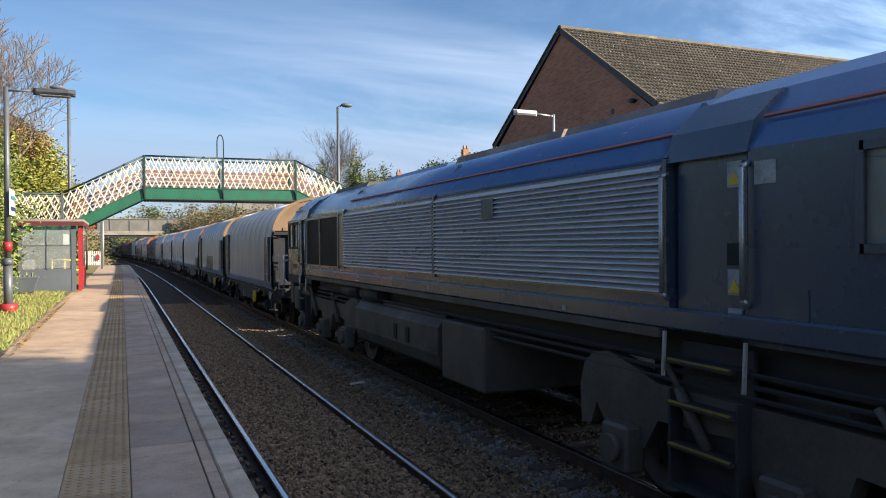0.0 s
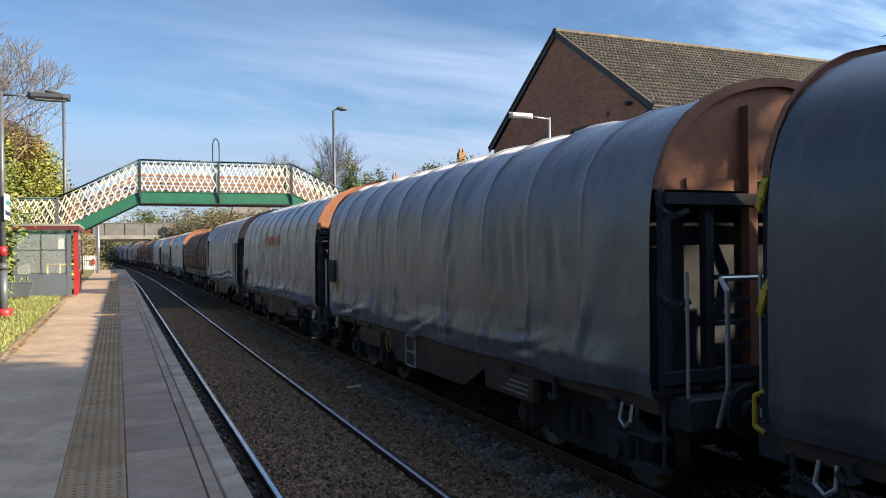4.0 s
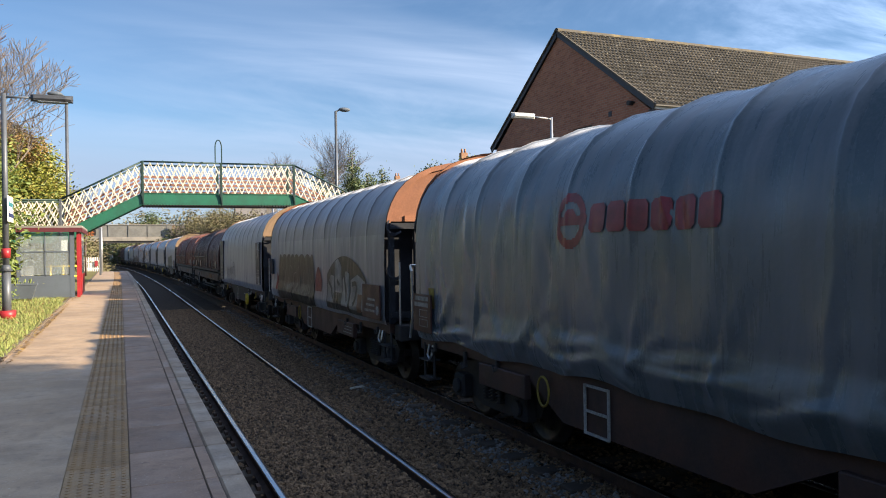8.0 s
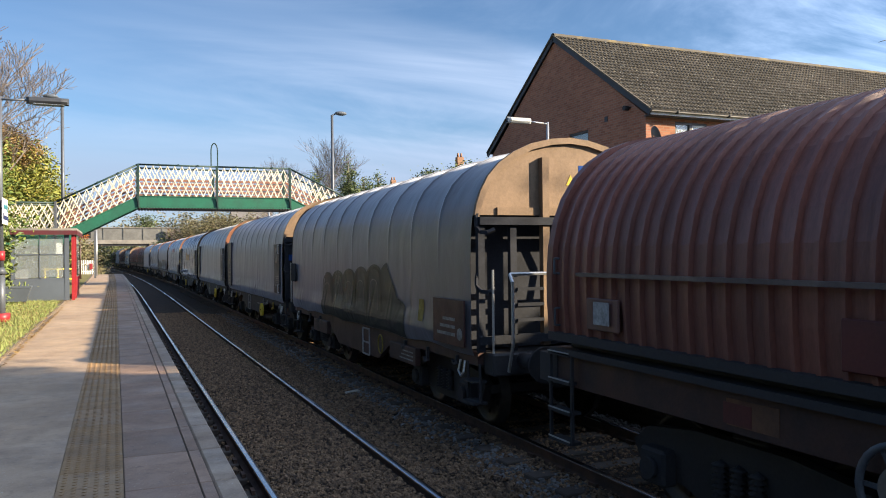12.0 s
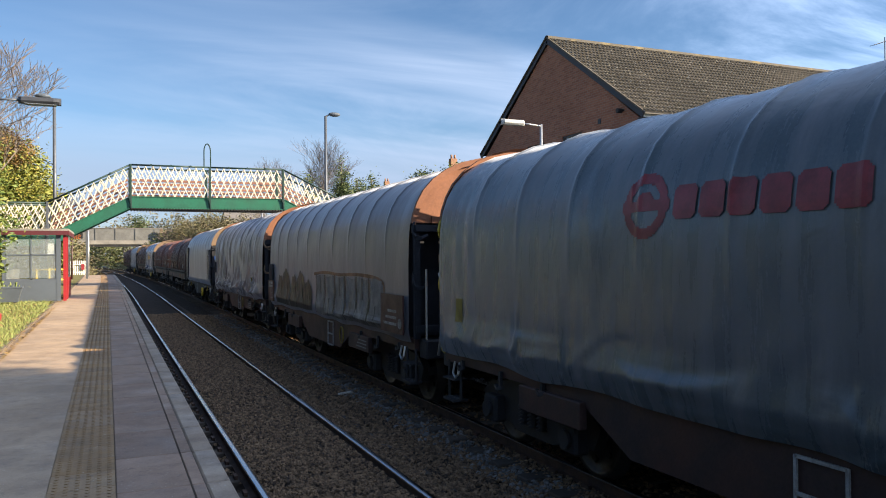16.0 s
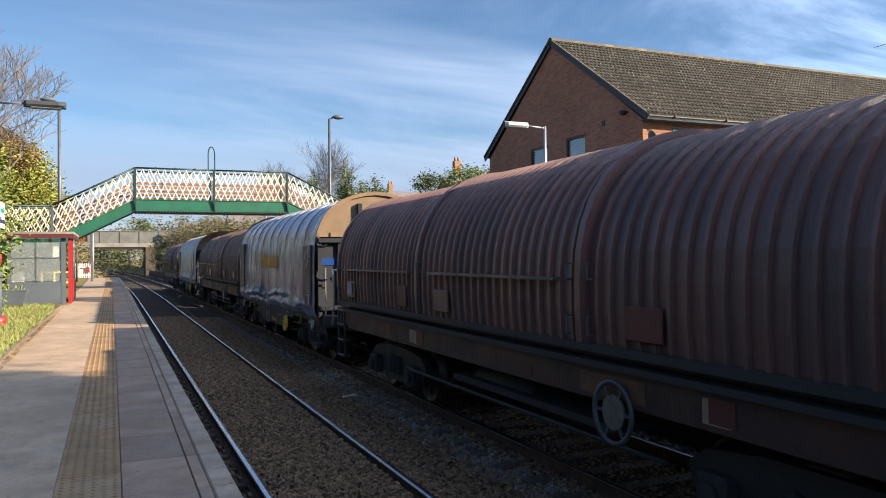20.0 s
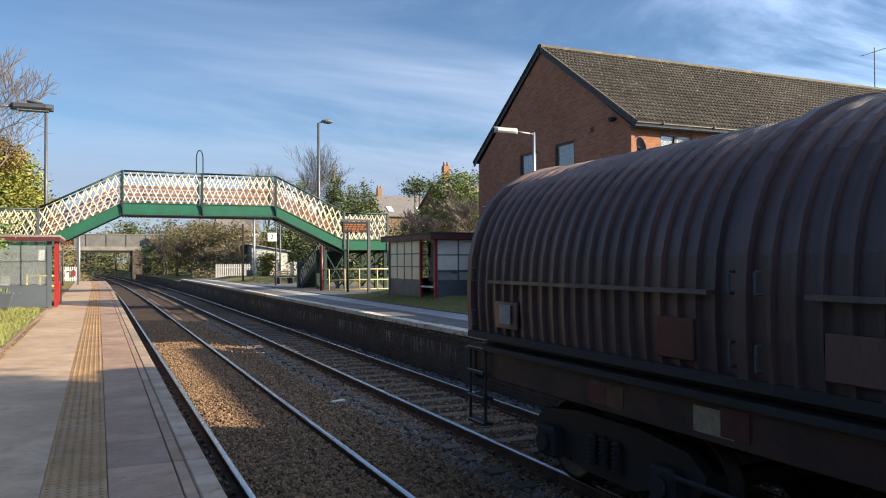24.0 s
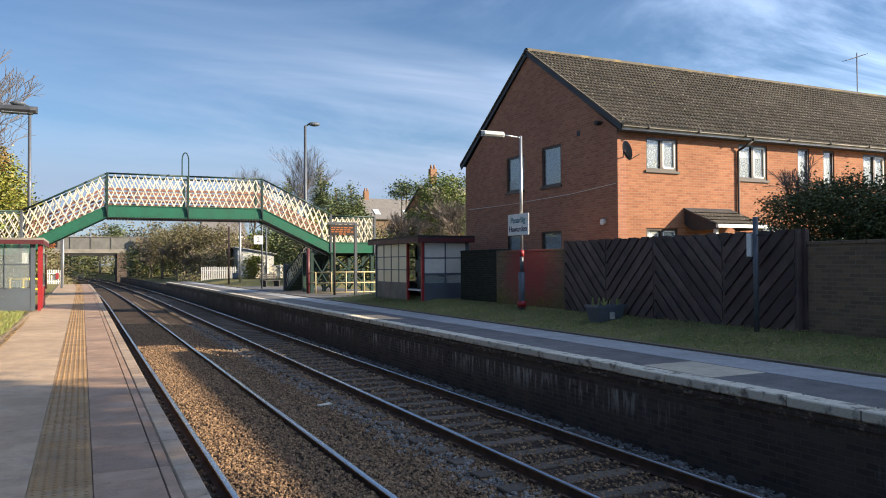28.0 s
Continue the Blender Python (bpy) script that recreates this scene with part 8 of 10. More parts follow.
    for y0, y1, x, h, m in ((-5.2, -2.6, 0.62, 0.09, "roof_rust"), (-2.4, 0.9, 0.55, 0.12, "roof_rust"), (1.2, 4.4, 0.6, 0.07, "loco_roof"), (5.4, 8.1, 0.7, 0.07, "loco_frame")):
        part("roof_hatch", prism(B(), [(-x, 3.7), (-x + 0.08, 3.755 + h), (-0.2, 3.785 + h), (0.2, 3.785 + h), (x - 0.08, 3.755 + h), (x, 3.7)], "y", y0, y1), m, w, "low raised roof hatch")
    part("exhaust", box(B(), -0.3, -2.0, 3.84, 0.3, -1.3, 3.93, 0.02), "rubber", w)
    for k in range(12):
        part("sill_tag", box(B(), -hw - 0.066, -5.0 + k * 1.1, 1.74, -hw - 0.06, -4.93 + k * 1.1, 1.79), "label_white", w) if k in (1, 6) else None
    buffers(w, 10.85, 1.06, 0.87)
    return w


CARS = []


def place_train():
    """The vehicles in order: rear of each body at the middle of the clip's clock, and its build."""
    def add(vehicle, rear, length):
        CARS.append((vehicle, rear - length / 2))
    T, H = TARP_L, HOOD_L
    add(locomotive(), 27.97 - 0.15, 21.6)
    add(tarp_wagon("dull grey sheeted wagon with a pale repair patch behind the locomotive", "sheet_tag_faint", 0.008, 0.02, 0.02, 1, "tan_end", "frame_dark", marks=("roundel_panel", "data_panel", "patch")), 40.44, T)
    add(tarp_wagon("grey sheeted wagon with faint sprayed letters and a pale patch", "sheet_tag_faint", 0.018, 0.025, 0.03, 2, "tan_end", "frame_dark", wheel_at=-1.95, tag="swirls", marks=("roundel_panel", "data_panel", "patch")), 52.62, T)
    add(tarp_wagon("dusty brown sheeted wagon with yellow locking levers", "sheet_brown", 0.012, 0.03, 0.06, 3, "rust_orange", "frame_red", marks=("red_plate",), wheel_yellow=False, locks="yellow"), 64.51, T)
    add(tarp_wagon("grey-brown sheeted wagon with loose folds", "sheet_loose", 0.05, 0.035, 0.08, 4, "rust_orange", "frame_red", marks=("rear_yellow_label", "rear_window"), wheel_yellow=False), 76.5, T)
    add(tarp_wagon("dark green sheeted wagon with a faded red roundel", "sheet_green", 0.045, 0.035, 0.06, 5, "rust_orange", "frame_red", marks=("rear_yellow_label", "rear_plate", "red_roundel"), wheel_yellow=False), 88.48, T)
    add(tarp_wagon("dark grey sheeted wagon with a prohibition roundel panel", "sheet_grey", 0.04, 0.045, 0.05, 6, "tan_end", "frame_blue", wheel_at=1.64, marks=("roundel_panel", "data_panel")), 100.92, T)
    first = hood_wagon("rust-brown ribbed hood coil wagon", ("hood", "hood", "hood"))
    add(first, 114.72, H)
    add(tarp_wagon("creased dark green sheeted wagon with a faded red roundel", "sheet_green", 0.055, 0.04, 0.07, 8, "rust_orange", "frame_red", marks=("yellow_label", "rear_yellow_label", "rear_plate", "red_roundel"), wheel_yellow=False), 126.97, T)
    add(tarp_wagon("grey sheeted wagon sprayed with large pale letters", "sheet_tag_pale", 0.014, 0.03, 0.06, 9, "rust_orange", "frame_red", tag="night_cloud", marks=("red_plate", "rear_window"), wheel_yellow=False), 139.19, T)
    add(tarp_wagon("plain grey sheeted wagon with roundel panel and pale scrawls", "sheet_tag_faint", 0.01, 0.02, 0.02, 10, "tan_end", "frame_dark", tag="scrawls", marks=("roundel_panel", "data_panel")), 151.56, T)
    add(hood_wagon("dark brown ribbed hood coil wagon with a red-brown rear end", ("hood_dark", "hood_dark", "hood_dark"), wheel_at=2.81, rear="hood_red"), 165.66, H)
    add(hood_wagon("ribbed hood coil wagon in faded red and brown", ("hood_red", "hood", "hood_red"), wheel_at=2.7), 179.69, H)
    add(tarp_wagon("brownish sheeted wagon with a dark sprayed tag", "sheet_tag_dark", 0.01, 0.03, 0.05, 13, "tan_end", "frame_red", tag="teal_cloud", step_at=-0.65, marks=("yellow_label", "red_plate", "rear_window"), wheel_yellow=False), 192.37, T)
    add(tarp_wagon("grey sheeted wagon with a square data panel", "sheet_grey", 0.012, 0.025, 0.03, 14, "tan_end", "frame_dark", marks=("roundel_panel", "data_panel")), 204.4, T)
    add(tarp_wagon("grey sheeted wagon with a lighter repair patch", "sheet_grey", 0.014, 0.025, 0.03, 15, "rust_orange", "frame_dark", marks=("roundel_panel", "data_panel", "patch")), 216.43, T)
    add(tarp_wagon("navy blue sheeted wagon with an amber logo", "sheet_navy_dull", 0.03, 0.035, 0.05, 16, "tan_end", "frame_dark", wheel_at=1.85, marks=("roundel_panel", "data_panel", "amber_blocks")), 228.4, T)
    add(tarp_wagon("grey-green sheeted wagon with red roundel and yellow label", "sheet_green", 0.03, 0.03, 0.07, 17, "rust_orange", "frame_red", step_at=-0.71, logo_up=0.14, marks=("yellow_label", "rear_yellow_label", "red_plate", "red_roundel"), wheel_yellow=False, locks="yellow"), 240.6, T)
    add(tarp_wagon("brown-grey sheeted wagon with dark sprayed letters", "sheet_tag_dark", 0.012, 0.03, 0.05, 18, "rust_orange", "frame_red", step_at=-0.65, tag="big_blocks", marks=("rear_plate", "rear_window", "red_plate"), wheel_yellow=False), 252.48, T)
    add(tarp_wagon("crumpled grey sheeted wagon with hanging folds", "sheet_loose", 0.085, 0.04, 0.11, 19, "rust_orange", "frame_red", step_at=-0.56, marks=("yellow_label", "rear_window"), wheel_yellow=False, locks="tan_end"), 264.4, T)
    add(tarp_wagon("smooth slate-grey sheeted wagon with roundel panel", "sheet_grey", 0.008, 0.02, 0.02, 20, "tan_end", "frame_dark", marks=("roundel_panel", "data_panel")), 276.85, T)
    add(hood_wagon("ribbed hood coil wagon, one hood red and two dark brown", ("hood_dark", "hood_dark", "hood_red"), wheel_at=2.75), 291.21, H)
    add(copy_thing(first, pose(0, 0, 0)), 305.31, H)
    add(tarp_wagon("creased navy blue sheeted wagon with an amber logo", "sheet_navy", 0.055, 0.04, 0.07, 23, "tan_end", "frame_dark", wheel_at=-2.09, marks=("roundel_panel", "data_panel", "amber_blocks")), 318.07, T)
    third = hood_wagon("dark brown ribbed hood coil wagon", ("hood_dark", "hood_dark", "hood_dark"))
    add(third, 331.7, H)
    add(tarp_wagon("silver-grey crumpled sheeted wagon with tan ends", "sheet_silver", 0.06, 0.035, 0.08, 25, "tan_end", "frame_dark", marks=("rear_window", "data_panel")), 344.8, T)
    add(copy_thing(third, pose(0, 0, 0)), 359.62, H)


place_train()


# ---- loose ballast near the camera ----
def spread(low, high):
    return lambda rng, n: low + (high - low) * rng.random(n)


make_stones(30000, 1, spread(-0.68, 0.69), 6.0, 36.0, 0.0195, "stone", "ballast_stones", "loose brown ballast stones between the near rails")
make_stones(26000, 2, spread(0.84, 2.62), 6.0, 36.0, 0.0225, "stone", "ballast_stones", "loose brown ballast stones between the tracks")
make_stones(3200, 3, lambda rng, n: 2.18 + 0.14 * rng.standard_normal(n), 6.0, 36.0, 0.032, "stone_grey", "ballast_stones", "ridge of fresh grey ballast stones")
make_stones(3200, 4, spread(2.76, 4.1), 5.0, 26.0, 0.024, "stone", "ballast_stones", "ballast stones between the far rails")
make_stones(2200, 5, spread(4.22, 4.98), 5.0, 30.0, 0.036, "stone_grey", "ballast_stones", "grey ballast stones below the far platform")
make_stones(900, 6, spread(-1.42, -0.83), 6.0, 30.0, 0.036, "stone", "ballast_stones", "ballast stones below the near platform edge")
slab = box(B(), -0.16, -0.05, 0, 0.16, 0.05, 0.035, 0.01)
s = solid("broken_slab", slab, "coping_white", "pale broken slab lying on the ballast", "rubble")
s.matrix_basis = pose(1.9, 14.4, -0.2, 4, 0, 25)


# ---- fences and walls behind the far platform ----
FX, FZ0, FZ1 = 9.35, 1.18, 3.02


def make_board_fence():
    f = thing("fence", "dark creosoted fence with diagonal boards in chevrons", "fence")
    posts = [17.4, 15.62, 13.9, 11.85, 10.12]
    for k, (a, b) in enumerate(zip(posts, posts[1:])):
        way = -1 if k % 2 else 1
        w, gap = 0.175, 0.115
        n = int((a - b + FZ1 - FZ0) / (gap * 1.414)) + 2
        for i in range(-n, n + 1):
            c = i * gap * 1.414
            poly = []
            # board between two parallel 45 degree lines, cut to its bay
            def cut(poly, inside, cross):
                out = []
                for p, q in zip(poly, poly[1:] + poly[:1]):
                    if inside(p):
                        out.append(p)
                    if inside(p) != inside(q):
                        out.append(cross(p, q))
                return out
            y0, y1, z0, z1 = b + 0.015, a - 0.015, FZ0 + 0.02 + 0.02 * (i % 2), FZ1 + 0.015 * ((i * 7) % 3 - 1)
            base = -(FZ1 - FZ0) / 2
            L = 4.0
            d = (1, way)
            nrm = (-way * 0.7071 * w / 2, 0.7071 * w / 2)
            cy, cz = (y0 + y1) / 2 + c, (z0 + z1) / 2
            poly = [(cy - L * d[0] + nrm[0], cz - L * d[1] + nrm[1]), (cy + L * d[0] + nrm[0], cz + L * d[1] + nrm[1]), (cy + L * d[0] - nrm[0], cz + L * d[1] - nrm[1]), (cy - L * d[0] - nrm[0], cz - L * d[1] - nrm[1])]
            for axis, limit, sign in ((0, y0, 1), (0, y1, -1), (1, z0, 1), (1, z1, -1)):
                if not poly:
                    break
                poly = cut(poly, lambda p: sign * (p[axis] - limit) >= 0, lambda p, q: tuple(p[j] + (q[j] - p[j]) * (limit - p[axis]) / (q[axis] - p[axis]) for j in (0, 1)))
            if len(poly) < 3:
                continue
            area = abs(sum(p[0] * q[1] - q[0] * p[1] for p, q in zip(poly, poly[1:] + poly[:1]))) / 2
            if area < 0.003:
                continue
            off = -0.04 * (i % 2) + 0.003 * ((i * 5) % 3)
            part("board", prism(B(), poly, "x", FX - 0.022 - off, FX - off), "fence", f)
        part("rail", box(B(), FX + 0.045, b, 1.5, FX + 0.085, a, 1.6), "fence", f)
        part("rail", box(B(), FX + 0.045, b, 2.6, FX + 0.085, a, 2.7), "fence", f)
    part("post", box(B(), FX + 0.1, 10.0, FZ0 - 0.25, FX + 0.2, 10.16, FZ1 + 0.02), "fence", f)
    for y in posts:
        part("post", box(B(), FX - 0.01, y - 0.05, FZ0 - 0.25, FX + 0.1, y + 0.05, FZ1 + 0.02, 0.008), "fence", f)
    return f


make_board_fence()


def garden_wall(x, y0, y1, z0, z1, material, label, coping="coping"):
    w = thing("garden_wall", label, "wall")
    part("wall_body", box(B(), x, y0, z0, x + 0.23, y1, z1), material, w)
    y = y0
    while y < y1 - 0.05:
        e = min(y + 0.45, y1)
        part("coping_brick", box(B(), x - 0.02, y + 0.004, z1, x + 0.25, e - 0.004, z1 + 0.07, 0.01), material, w)
        y = e
    return w


garden_wall(9.62, 17.45, 21.6, 0.95, 2.78, "brick_red", "brick garden wall with a faded red painted panel")
garden_wall(9.85, 21.6, 24.6, 0.95, 2.84, "brick_green_black", "green-black brick garden wall")
garden_wall(9.5, -6.0, 10.1, 0.95, 2.74, "brick_old", "old brown brick garden wall under a shrub")


# ---- shelters ----
def make_far_shelter():
    s = thing("platform_shelter", "grey and red platform shelter with wired glass panes", "shelter")
    x0, x1, y0, y1, z0, z1 = 8.7, 10.5, 25.35, 30.0, 0.93, 3.22
    part("base_slab", box(B(), x0 - 0.15, y0 - 0.1, 0.85, x1 + 0.1, y1 + 0.1, z0, 0.01), "concrete", s)
    r = part("roof", box(B(), x0 - 0.3, y0 - 0.3, z1 + 0.16, x1 + 0.15, y1 + 0.25, z1 + 0.24), "black_iron", s, "flat dark roof")
    for a in ((x0 - 0.3, y0 - 0.3, x0 - 0.25, y1 + 0.25), (x0 - 0.25, y0 - 0.3, x1 + 0.15, y0 - 0.25), (x1 + 0.1, y0 - 0.25, x1 + 0.15, y1 + 0.25)):
        part("fascia", box(B(), a[0], a[1], z1 - 0.0, a[2], a[3], z1 + 0.158), "dark_red", r, "dark red fascia board")
    for x, y in ((x0, y0), (x0, y0 + 1.35)):
        part("corner_post", box(B(), x - 0.04, y - 0.05, z0, x + 0.05, y + 0.05, z1), "red", s, "red corner post")
    for x, y in ((x1, y0), (x1, y1), (x0, y1)):
        part("corner_post", box(B(), x - 0.05, y - 0.05, z0, x + 0.05, y + 0.05, z1), "slate", s)
    # end wall towards the camera
    part("lower_panel", box(B(), x0 + 0.05, y0 - 0.015, z0 + 0.02, x1 - 0.05, y0 + 0.015, 1.72), "slate", s, "slate blue lower panel")
    def panes(axis, plane, a, b, za, zb, cols, rows, mats):
        for i in range(cols):
            for j in range(rows):
                u0, u1 = a + (b - a) * i / cols + 0.02, a + (b - a) * (i + 1) / cols - 0.02
                w0, w1 = za + (zb - za) * j / rows + 0.02, za + (zb - za) * (j + 1) / rows - 0.02
                bm = box(B(), u0, plane - 0.004, w0, u1, plane + 0.004, w1) if axis == "x" else box(B(), plane - 0.004, u0, w0, plane + 0.004, u1, w1)
                p = part("pane", bm, mats, s)
                p.visible_shadow = False
        for i in range(cols + 1):
            u = a + (b - a) * i / cols
            bm = box(B(), u - 0.025, plane - 0.02, za, u + 0.025, plane + 0.02, zb) if axis == "x" else box(B(), plane - 0.02, u - 0.025, za, plane + 0.02, u + 0.025, zb)
            part("mullion", bm, "slate", s)
        for j in range(rows + 1):
            w = za + (zb - za) * j / rows
            bm = box(B(), a, plane - 0.018, w - 0.02, b, plane + 0.018, w + 0.02) if axis == "x" else box(B(), plane - 0.018, a, w - 0.02, plane + 0.018, b, w + 0.02)
            part("glazing_bar", bm, "slate", s)
    panes("x", y0, x0 + 0.06, x1 - 0.06, 2.1, z1, 2, 2, "pane_frosted")
    panes("x", y0, x0 + 0.06, x1 - 0.06, 1.74, 2.06, 2, 1, "glass")
    panes("x", y1, x0 + 0.06, x1 - 0.06, 1.74, z1, 2, 3, "glass")
    panes("y", x0, y0 + 1.42, y1 - 0.06, 1.74, z1, 4, 3, "pane_milky")
    part("lower_panel", box(B(), x0 - 0.015, y0 + 1.42, z0 + 0.02, x0 + 0.015, y1 - 0.05, 1.72), "tan_panel", s, "dusty grey-brown lower panel")
    part("lower_panel", box(B(), x0 + 0.05, y1 - 0.015, z0 + 0.02, x1 - 0.05, y1 + 0.015, 1.72), "slate", s)
    part("back_wall", box(B(), x1 - 0.02, y0 + 0.05, z0 + 0.02, x1 + 0.02, y1 - 0.05, z1), "white_paint", s, "pale back wall")
    b = part("bench", box(B(), x1 - 0.5, y0 + 0.15, 1.42, x1 - 0.1, y1 - 0.15, 1.46), "white_paint", s, "pale slatted bench")
    part("bench_back", box(B(), x1 - 0.14, y0 + 0.15, 1.62, x1 - 0.1, y1 - 0.15, 1.9), "white_paint", b)
    part("door_rail", box(B(), x0 - 0.01, y0 + 0.1, 1.48, x0 + 0.02, y0 + 1.3, 1.54), "white_paint", s)
    part("notice", box(B(), x1 - 0.03, y0 + 1.9, 1.95, x1 - 0.021, y0 + 2.5, 2.8), "frame_brown", s, "dark notice board")
    part("help_phone", box(B(), x0 + 0.6, y0 + 1.9, 2.1, x0 + 0.8, y0 + 2.0, 2.6, 0.02), "white_paint", s)
    return s


M["pane_milky"] = glass("milky_pane", (0.8, 0.72, 0.55), 0.15, 0.2)
M["pane_frosted"] = surface("frosted_pane", (0.72, 0.7, 0.64), (0.62, 0.6, 0.54), 0.25, scale=3, grain=30, relief=0.05, spec=0.5)
M["tan_panel"] = surface("dusty_panel", (0.2, 0.17, 0.14), (0.14, 0.125, 0.11), 0.6, scale=2, grain=30, relief=0.1)
make_far_shelter()


def make_near_shelter():
    s = thing("platform_shelter", "glazed grey platform shelter with a red roof edge", "shelter")
    x0, x1, y0, y1, z0, z1 = -5.4, -3.55, 29.5, 34.0, 0.95, 3.2
    r = part("roof", box(B(), x0 - 0.1, y0 - 0.15, z1 + 0.13, x1 + 0.15, y1 + 0.15, z1 + 0.2), "concrete", s, "flat grey roof")
    for a in ((x0 - 0.1, y0 - 0.17, x1 + 0.15, y0 - 0.12), (x1 + 0.1, y0 - 0.12, x1 + 0.15, y1 + 0.15)):
        part("fascia", box(B(), a[0], a[1], z1 - 0.02, a[2], a[3], z1 + 0.128), "dark_red", r, "dark red fascia board")
    part("corner_post", box(B(), x1 - 0.03, y0 + 0.0, z0, x1 + 0.07, y0 + 0.1, z1), "red", s, "red corner post")
    part("corner_post", box(B(), x1 - 0.24, y0 - 0.02, z0, x1 - 0.1, y0 + 0.06, z1), "slate", s)
    part("corner_post", box(B(), x0, y0 - 0.02, z0, x0 + 0.1, y0 + 0.06, z1), "slate", s)
    part("door_post", box(B(), x1 - 0.03, y0 + 1.2, z0, x1 + 0.07, y0 + 1.3, z1), "red", s)
    part("lower_panel", box(B(), x0 + 0.1, y0 - 0.01, z0, x1 - 0.24, y0 + 0.03, 1.68), "slate", s, "slate grey lower panel")
    for i in range(2):
        for za, zb in ((1.74, 2.5), (2.54, 3.16)):
            a = x0 + 0.12 + i * 0.75
            p = part("pane", box(B(), a, y0 + 0.005, za, a + 0.7, y0 + 0.013, zb), "pane_grey", s)
            p.visible_shadow = False
        part("mullion", box(B(), x0 + 0.1 + i * 0.75 - 0.02, y0 - 0.01, 1.68, x0 + 0.1 + i * 0.75 + 0.02, y0 + 0.03, z1), "slate", s)
    part("mullion", box(B(), x1 - 0.26, y0 - 0.01, 1.68, x1 - 0.24, y0 + 0.03, z1), "slate", s)
    part("glazing_bar", box(B(), x0 + 0.1, y0 - 0.01, 2.5, x1 - 0.24, y0 + 0.03, 2.54), "slate", s)
    part("glazing_bar", box(B(), x0 + 0.1, y0 - 0.01, 1.68, x1 - 0.24, y0 + 0.03, 1.72), "slate", s)
    part("side_panel", box(B(), x1 - 0.01, y0 + 1.3, z0, x1 + 0.03, y1, 1.68), "red", s, "red side panel")
    p = part("pane", box(B(), x1 + 0.005, y0 + 1.3, 1.7, x1 + 0.013, y1, z1), "pane_grey", s)
    p.visible_shadow = False
    b = part("bench", box(B(), x0 + 0.1, y0 + 0.3, 1.4, x0 + 0.55, y1 - 0.3, 1.46), "galv", s, "pale bench inside")
    part("bench_back", box(B(), x0 + 0.08, y0 + 0.3, 1.55, x0 + 0.12, y1 - 0.3, 2.0), "galv", b)
    part("notice", box(B(), x1 - 0.5, y0 + 0.03, 2.5, x1 - 0.3, y0 + 0.04, 2.9), "white_paint", s, "small white notice")
    bm = B()
    for x in (-4.75, -4.3, -3.75):
        rod(bm, (x, y1 + 0.3, 0.93), (x, y1 + 0.3, 2.0), 0.035, 8)
    for z in (1.95, 1.55):
        rod(bm, (-4.9, y1 + 0.3, z), (-3.7, y1 + 0.3, z), 0.03, 8)
    solid("handrail", bm, "yellow", "yellow tubular handrail behind the shelter", "handrail")
    return s


make_near_shelter()


# ---- lamps, signs and platform furniture ----
def make_near_lamp():
    f = thing("lamp_post", "grey platform lamp post with red bands and a flat lantern", "lamp post", pose(-4.65, 20.76, 0.0))
    part("base", rod(B(), (0, 0, 0.9), (0, 0, 2.05), 0.1, 14), "grey_pole", f)
    part("shoulder", rod(B(), (0, 0, 2.05), (0, 0, 2.2), 0.14, 14, 0.075), "grey_pole", f)
    part("shaft", rod(B(), (0, 0, 2.2), (0, 0, 6.18), 0.07, 12, 0.055), "grey_pole", f)
    for z, r in ((1.02, 0.2), (2.46, 0.1)):
        part("red_band", rod(B(), (0, 0, z - 0.1), (0, 0, z + 0.12), r * 0.95, 14, r), "red", f, "red painted band")
    part("bracket_arm", rod(B(), (0, 0, 6.1), (0.62, 0, 6.12), 0.025, 8), "grey_pole", f)
    head = B()
    skin(head, [[(x, y * w, 6.12 + z) for y, z in ((-1, -0.02), (-0.8, 0.06), (0, 0.09), (0.8, 0.06), (1, -0.02), (0.7, -0.07), (0, -0.09), (-0.7, -0.07))] for x, w in ((0.56, 0.05), (0.62, 0.11), (1.3, 0.15), (1.42, 0.12), (1.46, 0.03))], closed=True, smooth=False)
    h = part("lantern", head, "fascia", f, "weathered flat lantern")
    part("lantern_glass", box(B(), 0.7, -0.1, 6.015, 1.36, 0.1, 6.05, 0.015), "glass", h)
    name_sign(f, 0.0, 0.0, 3.49, 1)


def name_sign(post, x, y, z, side, half=0.45, size=0.21):
    """The station's name board, facing the tracks; side is the way that it faces."""
    board = part("name_board", box(B(), x + side * 0.1 - 0.012, y - half, z - 0.3, x + side * 0.1 + 0.012, y + half, z + 0.3, 0.006), "white_paint", post, "white bilingual station name board")
    for words, dz, mat in (("Penarlâg", 0.12, "sign_teal"), ("Hawarden", -0.13, "sign_blue")):
        me = text_mesh("lettering", words, size, mat)
        part("lettering", me, None, board, m=pose(x + side * 0.118, y, z + dz, 0, 0, 90 if side > 0 else -90))
    part("board_clip", box(B(), x - 0.02 if side > 0 else x - 0.1, y - 0.03, z - 0.02, x + 0.1 if side > 0 else x + 0.02, y + 0.03, z + 0.02), "grey_pole", board)


make_near_lamp()


